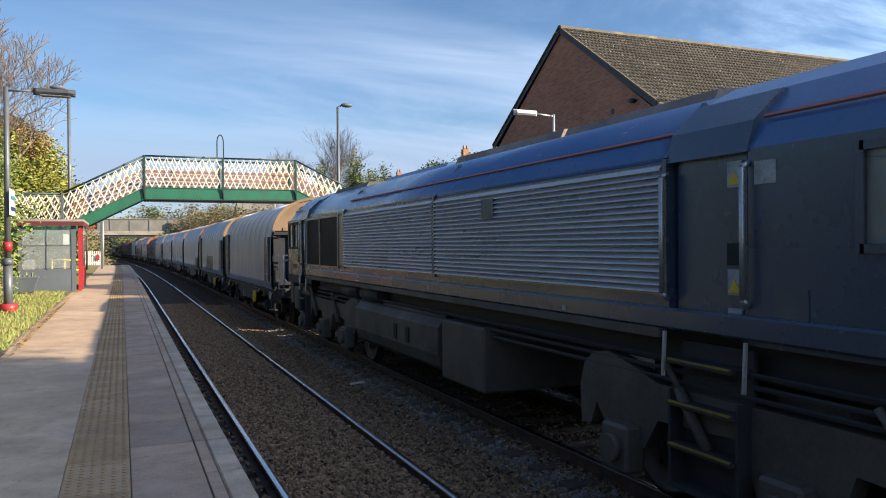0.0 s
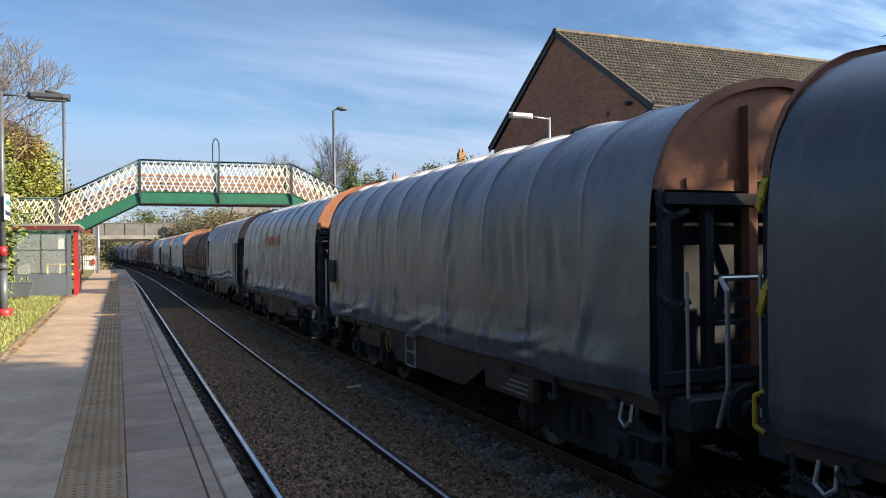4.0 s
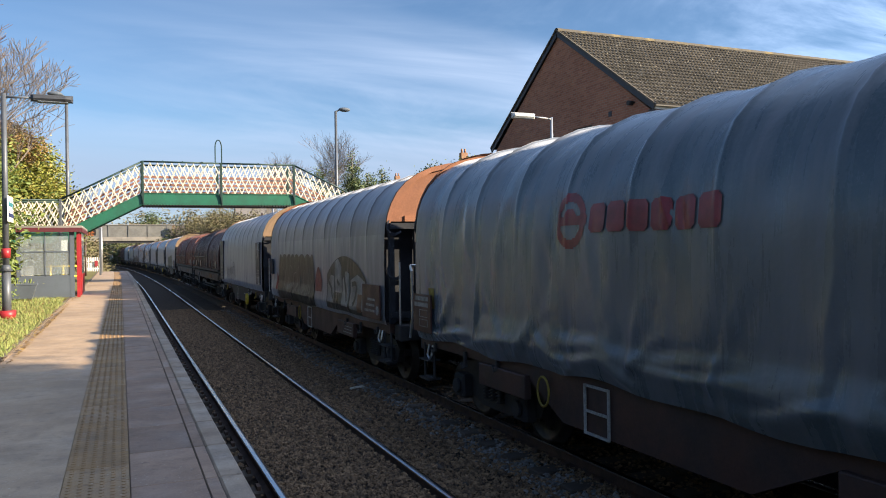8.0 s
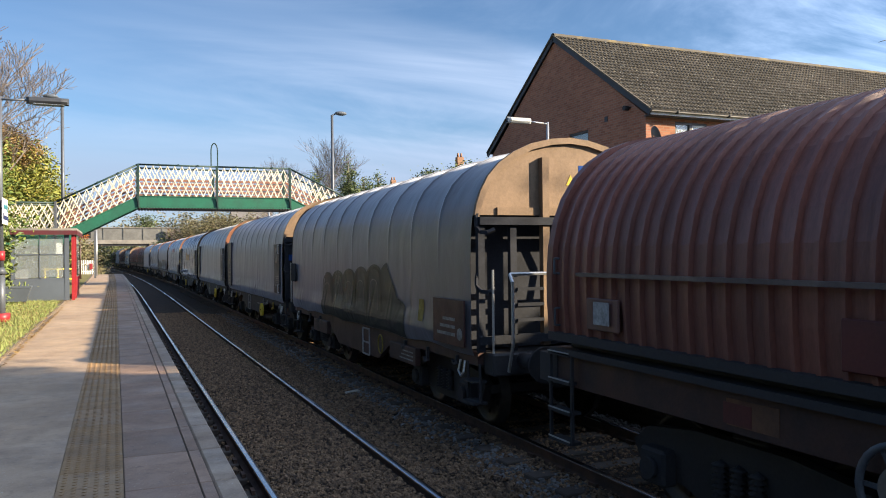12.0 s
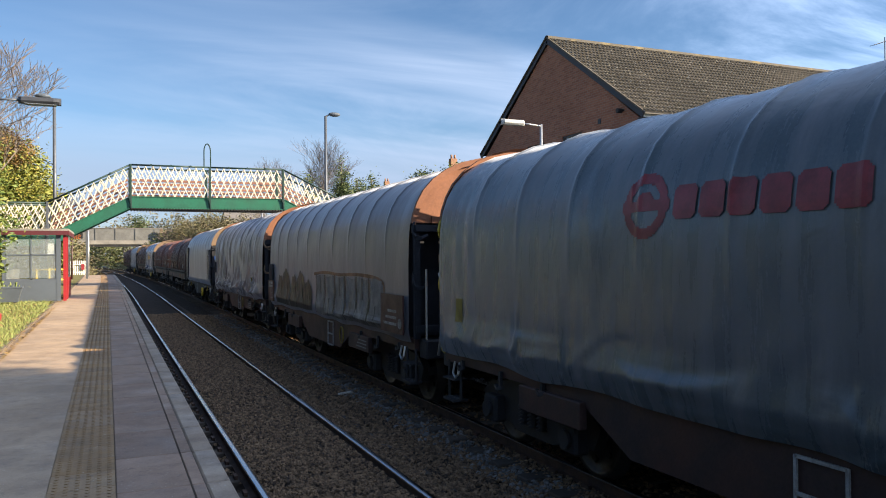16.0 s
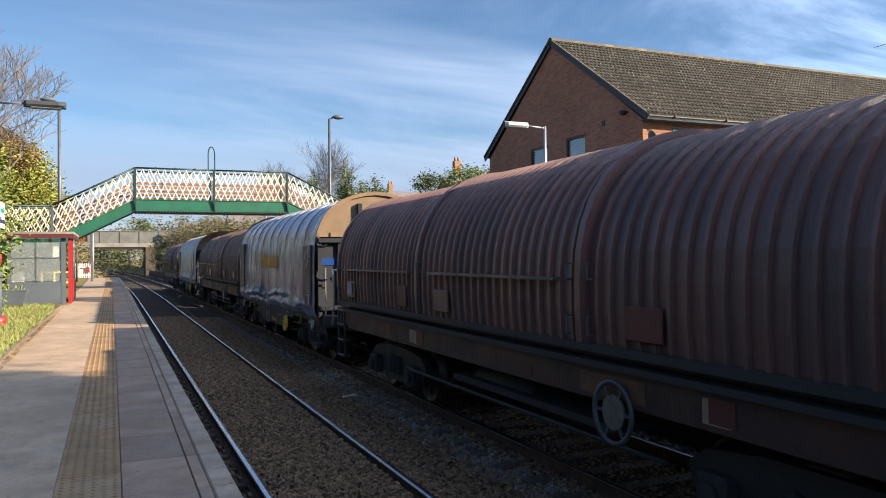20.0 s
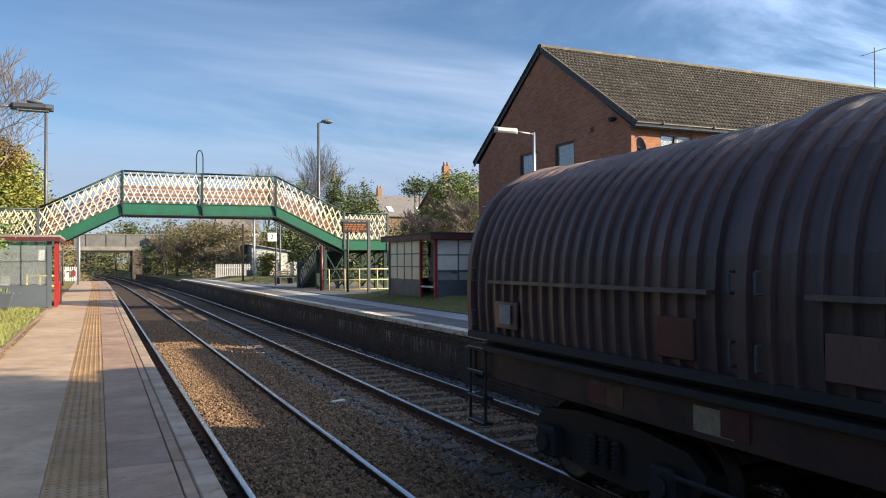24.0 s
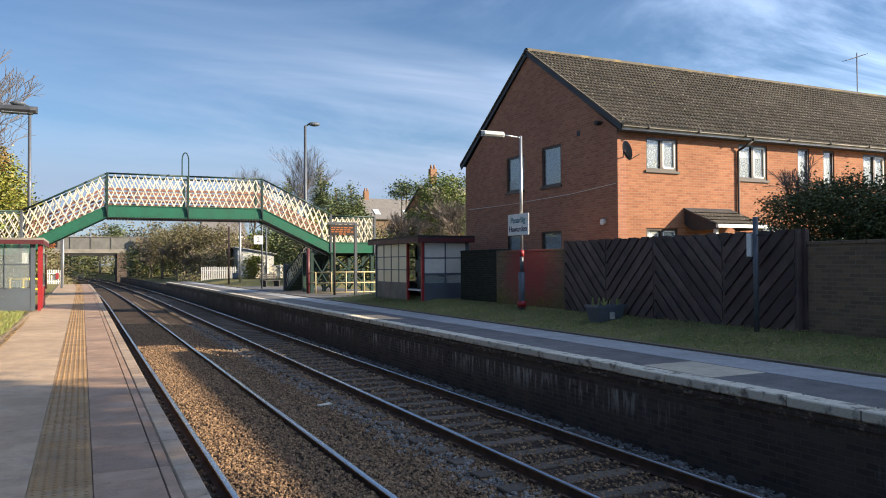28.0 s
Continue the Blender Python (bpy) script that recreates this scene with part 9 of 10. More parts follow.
def make_far_lamp():
    f = thing("lamp_post", "pale lamp post with dark base, red bands and name board", "lamp post", pose(8.95, 18.95, 0.0))
    part("base", rod(B(), (0, 0, 1.0), (0, 0, 2.2), 0.09, 14), "slate", f, "dark slate base")
    part("shaft_dark", rod(B(), (0, 0, 2.2), (0, 0, 2.75), 0.055, 12), "slate", f)
    part("shaft", rod(B(), (0, 0, 2.75), (0, 0, 6.04), 0.048, 12, 0.04), "galv", f, "pale grey shaft")
    for z, r in ((1.3, 0.13), (2.72, 0.075)):
        part("red_band", rod(B(), (0, 0, z - 0.08), (0, 0, z + 0.1), r * 0.95, 14, r), "red", f, "red painted band")
    part("bracket_arm", tube(B(), [(0, 0, 5.98), (-0.12, 0, 6.0), (-0.6, 0, 6.03)], 0.024, 8), "galv", f)
    head = B()
    skin(head, [[(x, y * w, 6.04 + z) for y, z in ((-1, -0.03), (-0.8, 0.05), (0, 0.08), (0.8, 0.05), (1, -0.03), (0.6, -0.08), (-0.6, -0.08))] for x, w in ((-0.55, 0.05), (-0.6, 0.1), (-1.2, 0.13), (-1.28, 0.05))], closed=True, smooth=False)
    part("lantern", head, "grey_render", f, "pale grey lantern")
    name_sign(f, 0.0, 0.0, 3.54, -1, 0.56, 0.235)


make_far_lamp()


def make_column(x, y, top, arm, label):
    f = thing("street_lamp", label, "street lamp", pose(x, y, 0))
    part("shaft", rod(B(), (0, 0, 0.85), (0, 0, top), 0.1, 12, 0.075), "grey_pole", f, "tall slate-grey column")
    d = Vector((arm, -0.05, 0)).normalized()
    part("bracket_arm", tube(B(), [(0, 0, top - 0.02), d * 0.12 + Vector((0, 0, top + 0.04)), d * 0.22 + Vector((0, 0, top + 0.1))], 0.045, 8), "grey_pole", f)
    bm = B()
    bmesh.ops.create_uvsphere(bm, u_segments=14, v_segments=8, radius=1.0, matrix=Matrix.Translation(d * 0.52 + Vector((0, 0, top + 0.12))) @ Matrix.Diagonal((0.36, 0.2, 0.13, 1)))
    part("lantern", bm, "slate", f, "rounded dark lantern")


make_column(9.45, 43.9, 10.5, 1.0, "tall slate-grey lamp column beyond the footbridge")
make_column(-4.63, 43.9, 10.45, -1.0, "tall slate-grey lamp column behind the hedge")


M["amber"] = Nodes("amber_display").mat
nb = M["amber"].node_tree.nodes["Principled BSDF"]
nb.inputs["Base Color"].default_value = (0.12, 0.03, 0.006, 1)
nb.inputs["Emission Color"].default_value = (1.0, 0.28, 0.03, 1)
nb.inputs["Emission Strength"].default_value = 0.16


def make_display(x, y, z, w, h, posts, label):
    d = thing("departure_display", label, "display")
    part("case", box(B(), x - w / 2, y - 0.1, z - h / 2, x + w / 2, y + 0.1, z + h / 2, 0.015), "rubber", d, "black display case")
    bm = B()
    rng = random.Random(int(x * 10))
    for k in range(4):
        zz = z + h / 2 - 0.14 - k * h * 0.2
        u = -w / 2 + 0.1
        while u < w / 2 - 0.2:
            n = rng.uniform(0.06, 0.22)
            if k < 3 or abs(u) < 0.2:
                box(bm, x + u, y - 0.106, zz - 0.035, x + min(u + n, w / 2 - 0.1), y - 0.1, zz + 0.02)
            u += n + 0.05
    part("display_line", bm, "amber", d, "glowing amber text lines", "stuff")
    for px in posts:
        part("post", box(B(), px - 0.07, y - 0.06, 0.88, px + 0.07, y + 0.06, z + h / 2 + 0.1, 0.01), "grey_pole", d, "grey steel post")
    part("top_beam", box(B(), min(posts) - 0.07 if len(posts) > 1 else x - w / 2 - 0.05, y - 0.05, z + h / 2 + 0.02, max(posts) + 0.07, y + 0.05, z + h / 2 + 0.12), "grey_pole", d)
    return d


make_display(9.18, 36.2, 4.12, 1.3, 0.52, (9.88,), "amber departure display on a grey post")
make_display(-4.2, 60.0, 3.94, 0.85, 0.42, (-3.52,), "small amber departure display near the platform end")


def make_planter(x, y, z, sx, label, turn=0):
    p = thing("planter", label, "planter", pose(x, y, z, 0, 0, turn))
    bm = B()
    pts = [(-0.32, -0.22), (0.32, -0.22), (0.32, 0.22), (-0.32, 0.22)]
    skin(bm, [[(a * k * sx, b * k, h) for a, b in pts] for k, h in ((0.8, 0.08), (1.12, 0.52), (1.18, 0.52), (1.18, 0.58), (1.05, 0.58), (1.0, 0.5))], closed=True, smooth=False)
    bm.faces.new([bm.verts.new((a * 0.8 * sx, b * 0.8, 0.08)) for a, b in pts])
    bm.faces.new([bm.verts.new((a * 1.0 * sx, b * 1.0, 0.5)) for a, b in pts])
    part("tub", bm, "slate", p, "dark tapered tub")
    for s in (-1, 1):
        part("foot", box(B(), s * 0.2 * sx - 0.04, -0.16, -0.02, s * 0.2 * sx + 0.04, 0.16, 0.1), "frame_brown", p)
    if label.startswith("dark"):
        part("label_plate", box(B(), -0.06, -0.262, 0.26, 0.08, -0.24, 0.42), "label_white", p, "small white plate")
    rng = random.Random(8)
    bm = B()
    for k in range(16):
        a, b = rng.uniform(-0.28, 0.28) * sx, rng.uniform(-0.18, 0.18)
        bar(bm, (a, b, 0.5), (a + rng.uniform(-0.08, 0.08), b + rng.uniform(-0.08, 0.08), 0.62 + 0.14 * rng.random()), 0.03, 0.012)
    part("plant", bm, "blade", p, "small winter plants", "stuff")


make_planter(8.75, 14.9, 0.9, 1.05, "dark planter tub on the grass with small plants")
make_planter(-5.15, 28.5, 0.93, 1.2, "grey planter tub beside the shelter")


def make_notice_post():
    f = thing("sign_post", "grey post with a narrow white box by the fence", "sign post", pose(9.05, 10.75, 0))
    part("post", rod(B(), (0, 0, 1.0), (0, 0, 3.28), 0.05, 10), "grey_pole", f)
    part("meter_box", box(B(), -0.06, 0.06, 2.55, 0.06, 0.17, 2.98, 0.01), "upvc", f, "narrow white box")
    part("bracket", rod(B(), (0, -0.3, 2.95), (0, 0.15, 2.95), 0.015, 6), "black_iron", f)


make_notice_post()


def make_number_sign():
    f = thing("platform_sign", "white platform number sign on a slim post", "sign", pose(8.0, 50.0, 0))
    part("post", rod(B(), (0.25, 0.05, 0.9), (0.25, 0.05, 6.2), 0.05, 8), "grey_pole", f)
    b = part("sign_board", box(B(), -0.28, -0.012, 3.78, 0.3, 0.012, 4.33, 0.005), "white_paint", f, "white square board")
    part("numeral", text_mesh("numeral", "2", 0.42, "rubber"), None, b, m=pose(0.0, -0.016, 4.06))


make_number_sign()
for x, y, z, label in ((8.7, 60.0, 5.8, "slim pale signal post beside the fence"), (7.93, 60.5, 5.4, "slim brown post beside the fence"), (10.9, 61.0, 5.6, "slim grey post by the hut"), (-4.4, 58.0, 3.6, "slim dark post near the white fence"), (-3.55, 66.0, 4.5, "slim pale post near the white fence")):
    solid("post", rod(B(), (x, y, 0.88), (x, y, z), 0.07, 8), "galv" if "pale" in label else ("frame_red" if "brown" in label or "dark" in label else "grey_pole"), label, "post")


def make_pickets(x0, y0, x1, y1, h, label, pitch=0.17):
    f = thing("picket_fence", label, "fence")
    a, b = Vector((x0, y0, 0.86)), Vector((x1, y1, 0.86))
    n = int((b - a).length / pitch)
    d = (b - a).normalized()
    bm = B()
    s = d.cross(Vector((0, 0, 1)))
    pts = [(-0.05, 0.0), (0.05, 0.0), (0.05, h - 0.06), (0.0, h), (-0.05, h - 0.06)]
    v = [[bm.verts.new((p[0], e, p[1])) for p in pts] for e in (-0.012, 0.012)]
    bm.faces.new(v[0])
    bm.faces.new(v[1][::-1])
    for k in range(5):
        bm.faces.new((v[0][k], v[1][k], v[1][(k + 1) % 5], v[0][(k + 1) % 5]))
    me = mesh("picket", bm, "white_paint")
    turn = math.degrees(math.atan2(d.y, d.x))
    for k in range(n + 1):
        p = a + d * (k * pitch)
        part("picket", me, None, f, m=pose(p.x, p.y, p.z, 0, 0, turn))
    for z in (0.3, h - 0.35):
        part("rail", bar(B(), a + Vector((0, 0.03, z)), b + Vector((0, 0.03, z)), 0.04, 0.08), "white_paint", f)
    return f


make_pickets(7.85, 74.6, 10.9, 73.6, 1.45, "white picket fence at the end of the far platform")
boards = thing("board_fence", "pale cream close-boarded fence beside the hut", "fence")
for k in range(15):
    t = k / 15
    part("board", box(B(), -0.13, -0.012, 0.88, 0.13, 0.012, 2.42 + 0.02 * (k % 2)), "cream", boards, m=pose(12.5 + 3.6 * t, 73.4 - 0.6 * t, 0, 0, 0, -9.5))
for k in range(4):
    t = k / 3
    part("post", box(B(), -0.06, -0.06, 0.86, 0.06, 0.06, 2.5), "white_paint", boards, m=pose(12.45 + 3.6 * t, 73.3 - 0.6 * t, 0))
make_pickets(-5.4, 73.0, -3.75, 73.0, 1.3, "short white picket fence closing the near platform")
solid("notice", box(B(), 8.3, 74.5, 1.4, 8.75, 74.56, 2.0), "label_red", "red and white warning notice on the picket fence", "sign")
solid("notice", box(B(), -4.25, 72.85, 1.35, -4.0, 72.9, 1.85), "label_red", "small red notice on the white fence", "sign")


def make_yellow_rails():
    f = thing("handrail", "pale yellow tubular guard rail round the stair foot", "handrail")
    y = 39.3
    for x in (8.75, 9.6, 10.4, 11.4, 12.5):
        part("post", rod(B(), (x, y, 0.88), (x, y, 2.06), 0.04, 8), "pale_yellow", f)
    for z in (2.04, 1.48):
        part("rail", rod(B(), (8.85, y, z), (12.55, y, z), 0.035, 8), "pale_yellow", f)
    part("rail", rod(B(), (8.75, y, 2.04), (8.75, 41.0, 2.04), 0.035, 8), "pale_yellow", f)
    part("rail", rod(B(), (8.75, y, 1.48), (8.75, 41.0, 1.48), 0.035, 8), "pale_yellow", f)
    part("rail", rod(B(), (8.75, y, 0.98), (12.55, y, 0.98), 0.035, 8), "pale_yellow", f)


make_yellow_rails()


solid("post", rod(B(), (8.6, 40.2, 0.9), (8.6, 40.2, 3.3), 0.09, 10), "dark_red", "dark red post beside the stair", "post")
solid("post", rod(B(), (9.15, 37.3, 0.9), (9.15, 37.3, 4.6), 0.06, 10), "black_iron", "slim black post beside the display", "post")


def make_bench():
    f = thing("bench", "dark slatted platform bench on the grass", "bench", pose(9.75, 54.2, 0.92, 0, 0, 30))
    for k in range(4):
        part("slat", box(B(), -0.75, -0.2 + k * 0.12, 0.42, 0.75, -0.1 + k * 0.12, 0.46), "black_iron", f)
    for k in range(3):
        part("slat", box(B(), -0.75, 0.3, 0.55 + k * 0.13, 0.75, 0.34, 0.65 + k * 0.13), "black_iron", f)
    for x in (-0.6, 0.6):
        part("leg", box(B(), x - 0.04, -0.2, -0.03, x + 0.04, 0.32, 0.42), "black_iron", f)
        part("back_post", box(B(), x - 0.03, 0.34, 0.3, x + 0.03, 0.38, 0.9), "black_iron", f)


make_bench()
solid("litter_bin", rod(B(), (10.2, 70.5, 0.88), (10.2, 70.5, 1.75), 0.28, 14), "slate", "round dark litter bin by the picket fence", "bin")


def make_hut():
    f = thing("hut", "small white rendered hut with a sloping roof", "hut")
    x0, x1, y0, y1 = 13.0, 16.9, 85.0, 89.0
    bm = B()
    prism(bm, [(x0, 0.9), (x1, 0.9), (x1, 3.6), (x0, 4.25)], "y", y0, y1)
    part("wall", bm, "grey_render", f)
    part("roof", bar(B(), (x0 - 0.3, 87.0, 4.4), (x1 + 0.3, 87.0, 3.65), 4.5, 0.12), "galv", f, "sloping pale roof")
    part("door", box(B(), 14.2, y0 - 0.04, 0.95, 15.1, y0 - 0.002, 3.0), "slate", f)


make_hut()


# ---- the road bridge over the line ----
def make_road_bridge():
    f = thing("road_bridge", "grey plate-girder road bridge on brick abutments", "bridge", kind="structure")
    y = 137.0
    part("parapet", box(B(), -14, y, 5.15, 12, y + 0.3, 7.1), "bridge_steel", f, "grey riveted parapet plates")
    for k in range(9):
        x = -13 + k * 3.0
        part("parapet_rib", box(B(), x, y - 0.1, 5.15, x + 0.15, y, 7.1), "bridge_steel", f)
    part("parapet_cap", box(B(), -14, y - 0.12, 7.1, 12, y + 0.4, 7.2), "concrete", f)
    part("deck_edge", box(B(), -14, y - 0.2, 4.5, 12, y + 7.5, 5.14), "concrete", f, "pale concrete deck edge")
    part("girder", box(B(), -14, y - 0.02, 4.1, 6, y + 0.4, 4.49), "black_iron", f)
    part("parapet", box(B(), -14, y + 7.0, 5.15, 12, y + 7.3, 7.0), "bridge_steel", f)
    # Darker brick than the other abutment; it holds this one's shade.
    part("abutment", box(B(), 2.95, y - 0.3, -0.45, 6.0, y + 8.0, 4.48), "plat_wall", f, "brick abutment, its shade put into a darker brick")
    part("abutment", box(B(), -9.0, y - 0.3, -0.45, -5.6, y + 8.0, 4.48), "brick_old", f)
    bm = B()
    prism(bm, [(5.8, 0.5), (12.0, 0.5), (12.0, 5.1), (6.0, 7.0), (5.8, 7.0)], "y", y - 1.2, y - 0.7)
    part("wing_wall", bm, "brick_old", f, "sloping brick wing wall")


make_road_bridge()


# ---- plants ----
def foliage(name, blobs, count, size, material, label, category="tree", seed=1, shell=0.55, parent=None, flat=0.5, droop=0.0):
    """Many small bent leaves in uneven clumps inside ellipsoids (x, y, z, rx, ry, rz)."""
    rng = np.random.default_rng(seed)
    blobs = np.array(blobs, float)
    weight = blobs[:, 3] * blobs[:, 4] * blobs[:, 5]
    clumps = max(10, count // 26)
    which = rng.choice(len(blobs), clumps, p=weight / weight.sum())
    d = rng.standard_normal((clumps, 3))
    d /= np.linalg.norm(d, axis=1)[:, None]
    r = shell + (1 - shell) * rng.random(clumps) ** 0.6
    r *= 0.82 + 0.36 * rng.random(clumps)
    centre = blobs[which, :3] + d * r[:, None] * blobs[which, 3:]
    pick = rng.integers(0, clumps, count)
    spreadv = size * 3.2 * (0.5 + rng.random(count))[:, None]
    pos = centre[pick] + rng.standard_normal((count, 3)) * spreadv * (1, 1, 0.7)
    a = rng.standard_normal((count, 3)) * (1, 1, flat)
    a /= np.linalg.norm(a, axis=1)[:, None]
    b = np.cross(a, rng.standard_normal((count, 3)))
    b /= np.linalg.norm(b, axis=1)[:, None]
    a[:, 2] -= droop
    n = np.cross(a, b)
    s = (size * (0.6 + 0.8 * rng.random(count)))[:, None]
    v = np.stack([pos - a * s, pos + b * s * 0.45 + n * s * 0.15, pos + a * s, pos - b * s * 0.45 + n * s * 0.15], 1).reshape(-1, 3)
    f = (np.arange(count)[:, None] * 4 + np.array([[0, 1, 2, 3]])).tolist()
    me = raw(name, v.tolist(), f, material)
    if parent:
        return part(name, me, None, parent, label, "stuff")
    return tagged(new(name, me), label, category, kind="stuff")


def branches(seed, base, height, spreadw, levels=5, r0=0.16, fan=0.55, lean=(0, 0), up=0.35, first=0.3):
    """Tapered limbs that fork again and again; a list of (a, b, ra, rb)."""
    rng = random.Random(seed)
    out = []
    def grow(p, d, length, r, level):
        steps = 3
        for k in range(steps):
            q = p + d * (length / steps)
            r2 = r * 0.86
            out.append((p.copy(), q.copy(), r, r2))
            p, r = q, r2
            d = (d + Vector((rng.gauss(0, 0.12), rng.gauss(0, 0.12), up * 0.14))).normalized()
            if level < levels and (k > 0 or level > 0):
                side = Vector((rng.gauss(0, 1), rng.gauss(0, 1), rng.gauss(0.25, 0.4))).normalized()
                grow(p, (d * (1 - fan * 0.6) + side * fan).normalized(), length * rng.uniform(0.55, 0.78), r * 0.6, level + 1)
        if level < levels:
            for _ in range(2):
                side = Vector((rng.gauss(0, 1), rng.gauss(0, 1), rng.gauss(0.1, 0.3))).normalized()
                grow(p, (d + side * fan).normalized(), length * rng.uniform(0.6, 0.8), r * 0.75, level + 1)
    grow(Vector(base), Vector((lean[0], lean[1], 1)).normalized(), height * first, r0, 0)
    return out


def limb_mesh(name, segments, material, sides=4, least=0.0):
    verts, faces = [], []
    for a, b, ra, rb in segments:
        if max(ra, rb) < least:
            continue
        d = (b - a).normalized()
        s = d.orthogonal().normalized()
        t = d.cross(s)
        n = 3 if ra < 0.02 else sides
        i = len(verts)
        for p, r in ((a, ra), (b, rb)):
            for k in range(n):
                w = k * math.tau / n
                verts.append(p + (s * math.cos(w) + t * math.sin(w)) * r)
        for k in range(n):
            faces.append((i + k, i + (k + 1) % n, i + n + (k + 1) % n, i + n + k))
    return raw(name, verts, faces, material)


def bare_tree(label, base, height, seed, levels=5, r0=0.16, fan=0.6, lean=(0, 0), twig="twig", leafs=None, thin=0.012, first=0.3):
    t = thing("tree", label, "tree")
    seg = branches(seed, base, height, 1.0, levels, r0, fan, lean, first=first)
    seg = [(a, b, max(ra, thin), max(rb, thin)) for a, b, ra, rb in seg]
    part("trunk", limb_mesh("trunk", [s for s in seg if s[2] > r0 * 0.4], "bark", 8), None, t)
    part("crown", limb_mesh("crown", [s for s in seg if s[2] <= r0 * 0.4], twig), None, t, "bare winter branches", "stuff")
    return t


def leafy(label, name, blobs, count, size, material, seed, base=None, r=0.18, category="tree", shell=0.55, twigs=True):
    """A bush or tree: stems inside, then the crown of leaves."""
    t = thing(name, label, category)
    rng = random.Random(seed)
    for k, q in enumerate(blobs):
        bm = B()
        b0 = base if base and math.hypot(q[0] - base[0], q[1] - base[1]) < 3.5 else (q[0] + rng.uniform(-0.3, 0.3), q[1] + rng.uniform(-0.3, 0.3), min(0.85, q[2] - 0.6))
        mid = Vector(b0).lerp(Vector(q[:3]), 0.55) + Vector((rng.gauss(0, 0.2), rng.gauss(0, 0.2), 0))
        rod(bm, b0, mid, r, 7, r * 0.7)
        rod(bm, mid, q[:3], r * 0.7, 7, r * 0.35)
        for _ in range(5):
            e = Vector(q[:3]) + Vector((rng.uniform(-1, 1) * q[3], rng.uniform(-1, 1) * q[4], rng.uniform(-0.4, 1) * q[5])) * 0.85
            rod(bm, q[:3], e, r * 0.3, 5, r * 0.08)
        part("trunk", bm, "bark", t)
    foliage("crown", blobs, count, size, material, "dense leaves", seed=seed, parent=t, shell=shell)
    return t


# beside the near platform
leafy("large laurel bush in yellow-green leaf beyond the footbridge", "laurel_bush", [(-7.4, 47, 6.6, 2.3, 2.6, 2.4), (-6.6, 46, 5.0, 1.9, 2.2, 1.8), (-9.0, 47, 5.0, 2.4, 3, 3.2), (-6.0, 47, 3.2, 1.6, 2, 2.2)], 60000, 0.095, "hedge", 21, category="bush")
leafy("russet creeper over the laurel bush", "creeper", [(-8.0, 46.2, 8.4, 1.5, 1.6, 1.0), (-7.0, 45.8, 7.9, 1.2, 1.2, 0.9)], 12000, 0.07, "russet", 22, (-8, 47, 0.9), category="bush")
leafy("dark ivy-clad hedge beside the near platform", "ivy_hedge", [(-5.8, 25.6, 2.7, 0.95, 2.2, 2.2), (-6.1, 28.4, 3.6, 0.9, 1.4, 1.6), (-7.2, 32, 4.4, 1.5, 3.5, 3.2), (-8.0, 24, 3.4, 1.8, 4, 3.0), (-6.3, 22.4, 1.7, 0.9, 2.0, 1.2)], 26000, 0.075, "ivy", 23, category="hedge")
leafy("dark hedge further down the near platform", "ivy_hedge", [(-7.3, 38, 3.6, 1.5, 3, 2.6), (-7.6, 54, 3.0, 2.2, 6, 2.6), (-7.5, 66, 3.0, 2.2, 6, 2.4)], 7000, 0.12, "ivy", 24, category="hedge")
bare_tree("tall bare tree behind the laurel, with fine twigs", (-10.5, 45, 0.9), 15.5, 6, 5, 0.26, 0.55, (0.12, 0), first=0.3)
bare_tree("bare russet-twigged tree beyond the near hedge", (-11.5, 38, 0.9), 15.0, 31, 5, 0.24, 0.5, (-0.02, 0), "twig_red", first=0.32)
bare_tree("small bare thorn tree beside the lamp column", (-5.6, 58, 0.9), 8.0, 17, 5, 0.12, 0.62, (0.05, 0), first=0.28)

# behind the far platform
leafy("tall narrow conifer with a bent tip", "conifer", [(19.35, 75, 11.3, 0.3, 0.3, 1.1), (19.4, 75, 9.8, 0.75, 0.75, 1.4), (19.5, 75, 7.8, 1.3, 1.3, 2.0), (19.7, 75, 4.6, 1.9, 1.9, 3.2)], 19000, 0.11, "conifer", 41, category="tree")
leafy("olive-green conifer behind the far platform", "conifer", [(21.3, 76, 9.7, 0.35, 0.35, 1.0), (21.5, 76, 8.4, 0.9, 0.9, 1.5), (22.0, 76, 6.4, 1.5, 1.5, 2.6), (22.0, 76, 3.8, 1.9, 1.9, 2.8)], 19000, 0.11, "conifer", 42, category="tree")
leafy("dark conifer beside the houses", "conifer", [(23.2, 77, 10.2, 0.4, 0.4, 1.0), (23.4, 77, 8.6, 0.95, 0.95, 1.6), (24.0, 77, 5.6, 1.6, 1.6, 2.8), (24.6, 77, 3.4, 2.0, 2.0, 2.6)], 19000, 0.11, "conifer", 43, category="tree")
leafy("yellow-green shrub under the conifers", "shrub", [(18.6, 72, 5.2, 1.7, 1.6, 2.2), (20.6, 71, 3.6, 1.6, 1.5, 2.4)], 2600, 0.13, "hedge", 44, category="bush")
leafy("ivy-covered tree behind the flats", "tree", [(25.2, 60, 8.4, 1.6, 2, 1.9), (27.4, 61, 8.2, 1.6, 2, 2.0), (24.4, 60, 5.8, 2.0, 2, 2.2), (27.2, 60, 5.0, 2.2, 2, 2.6), (23.0, 60, 4.4, 1.5, 2, 2.0), (29.5, 62, 6.4, 2.0, 2, 3.0)], 24000, 0.11, "ivy", 45, shell=0.4)
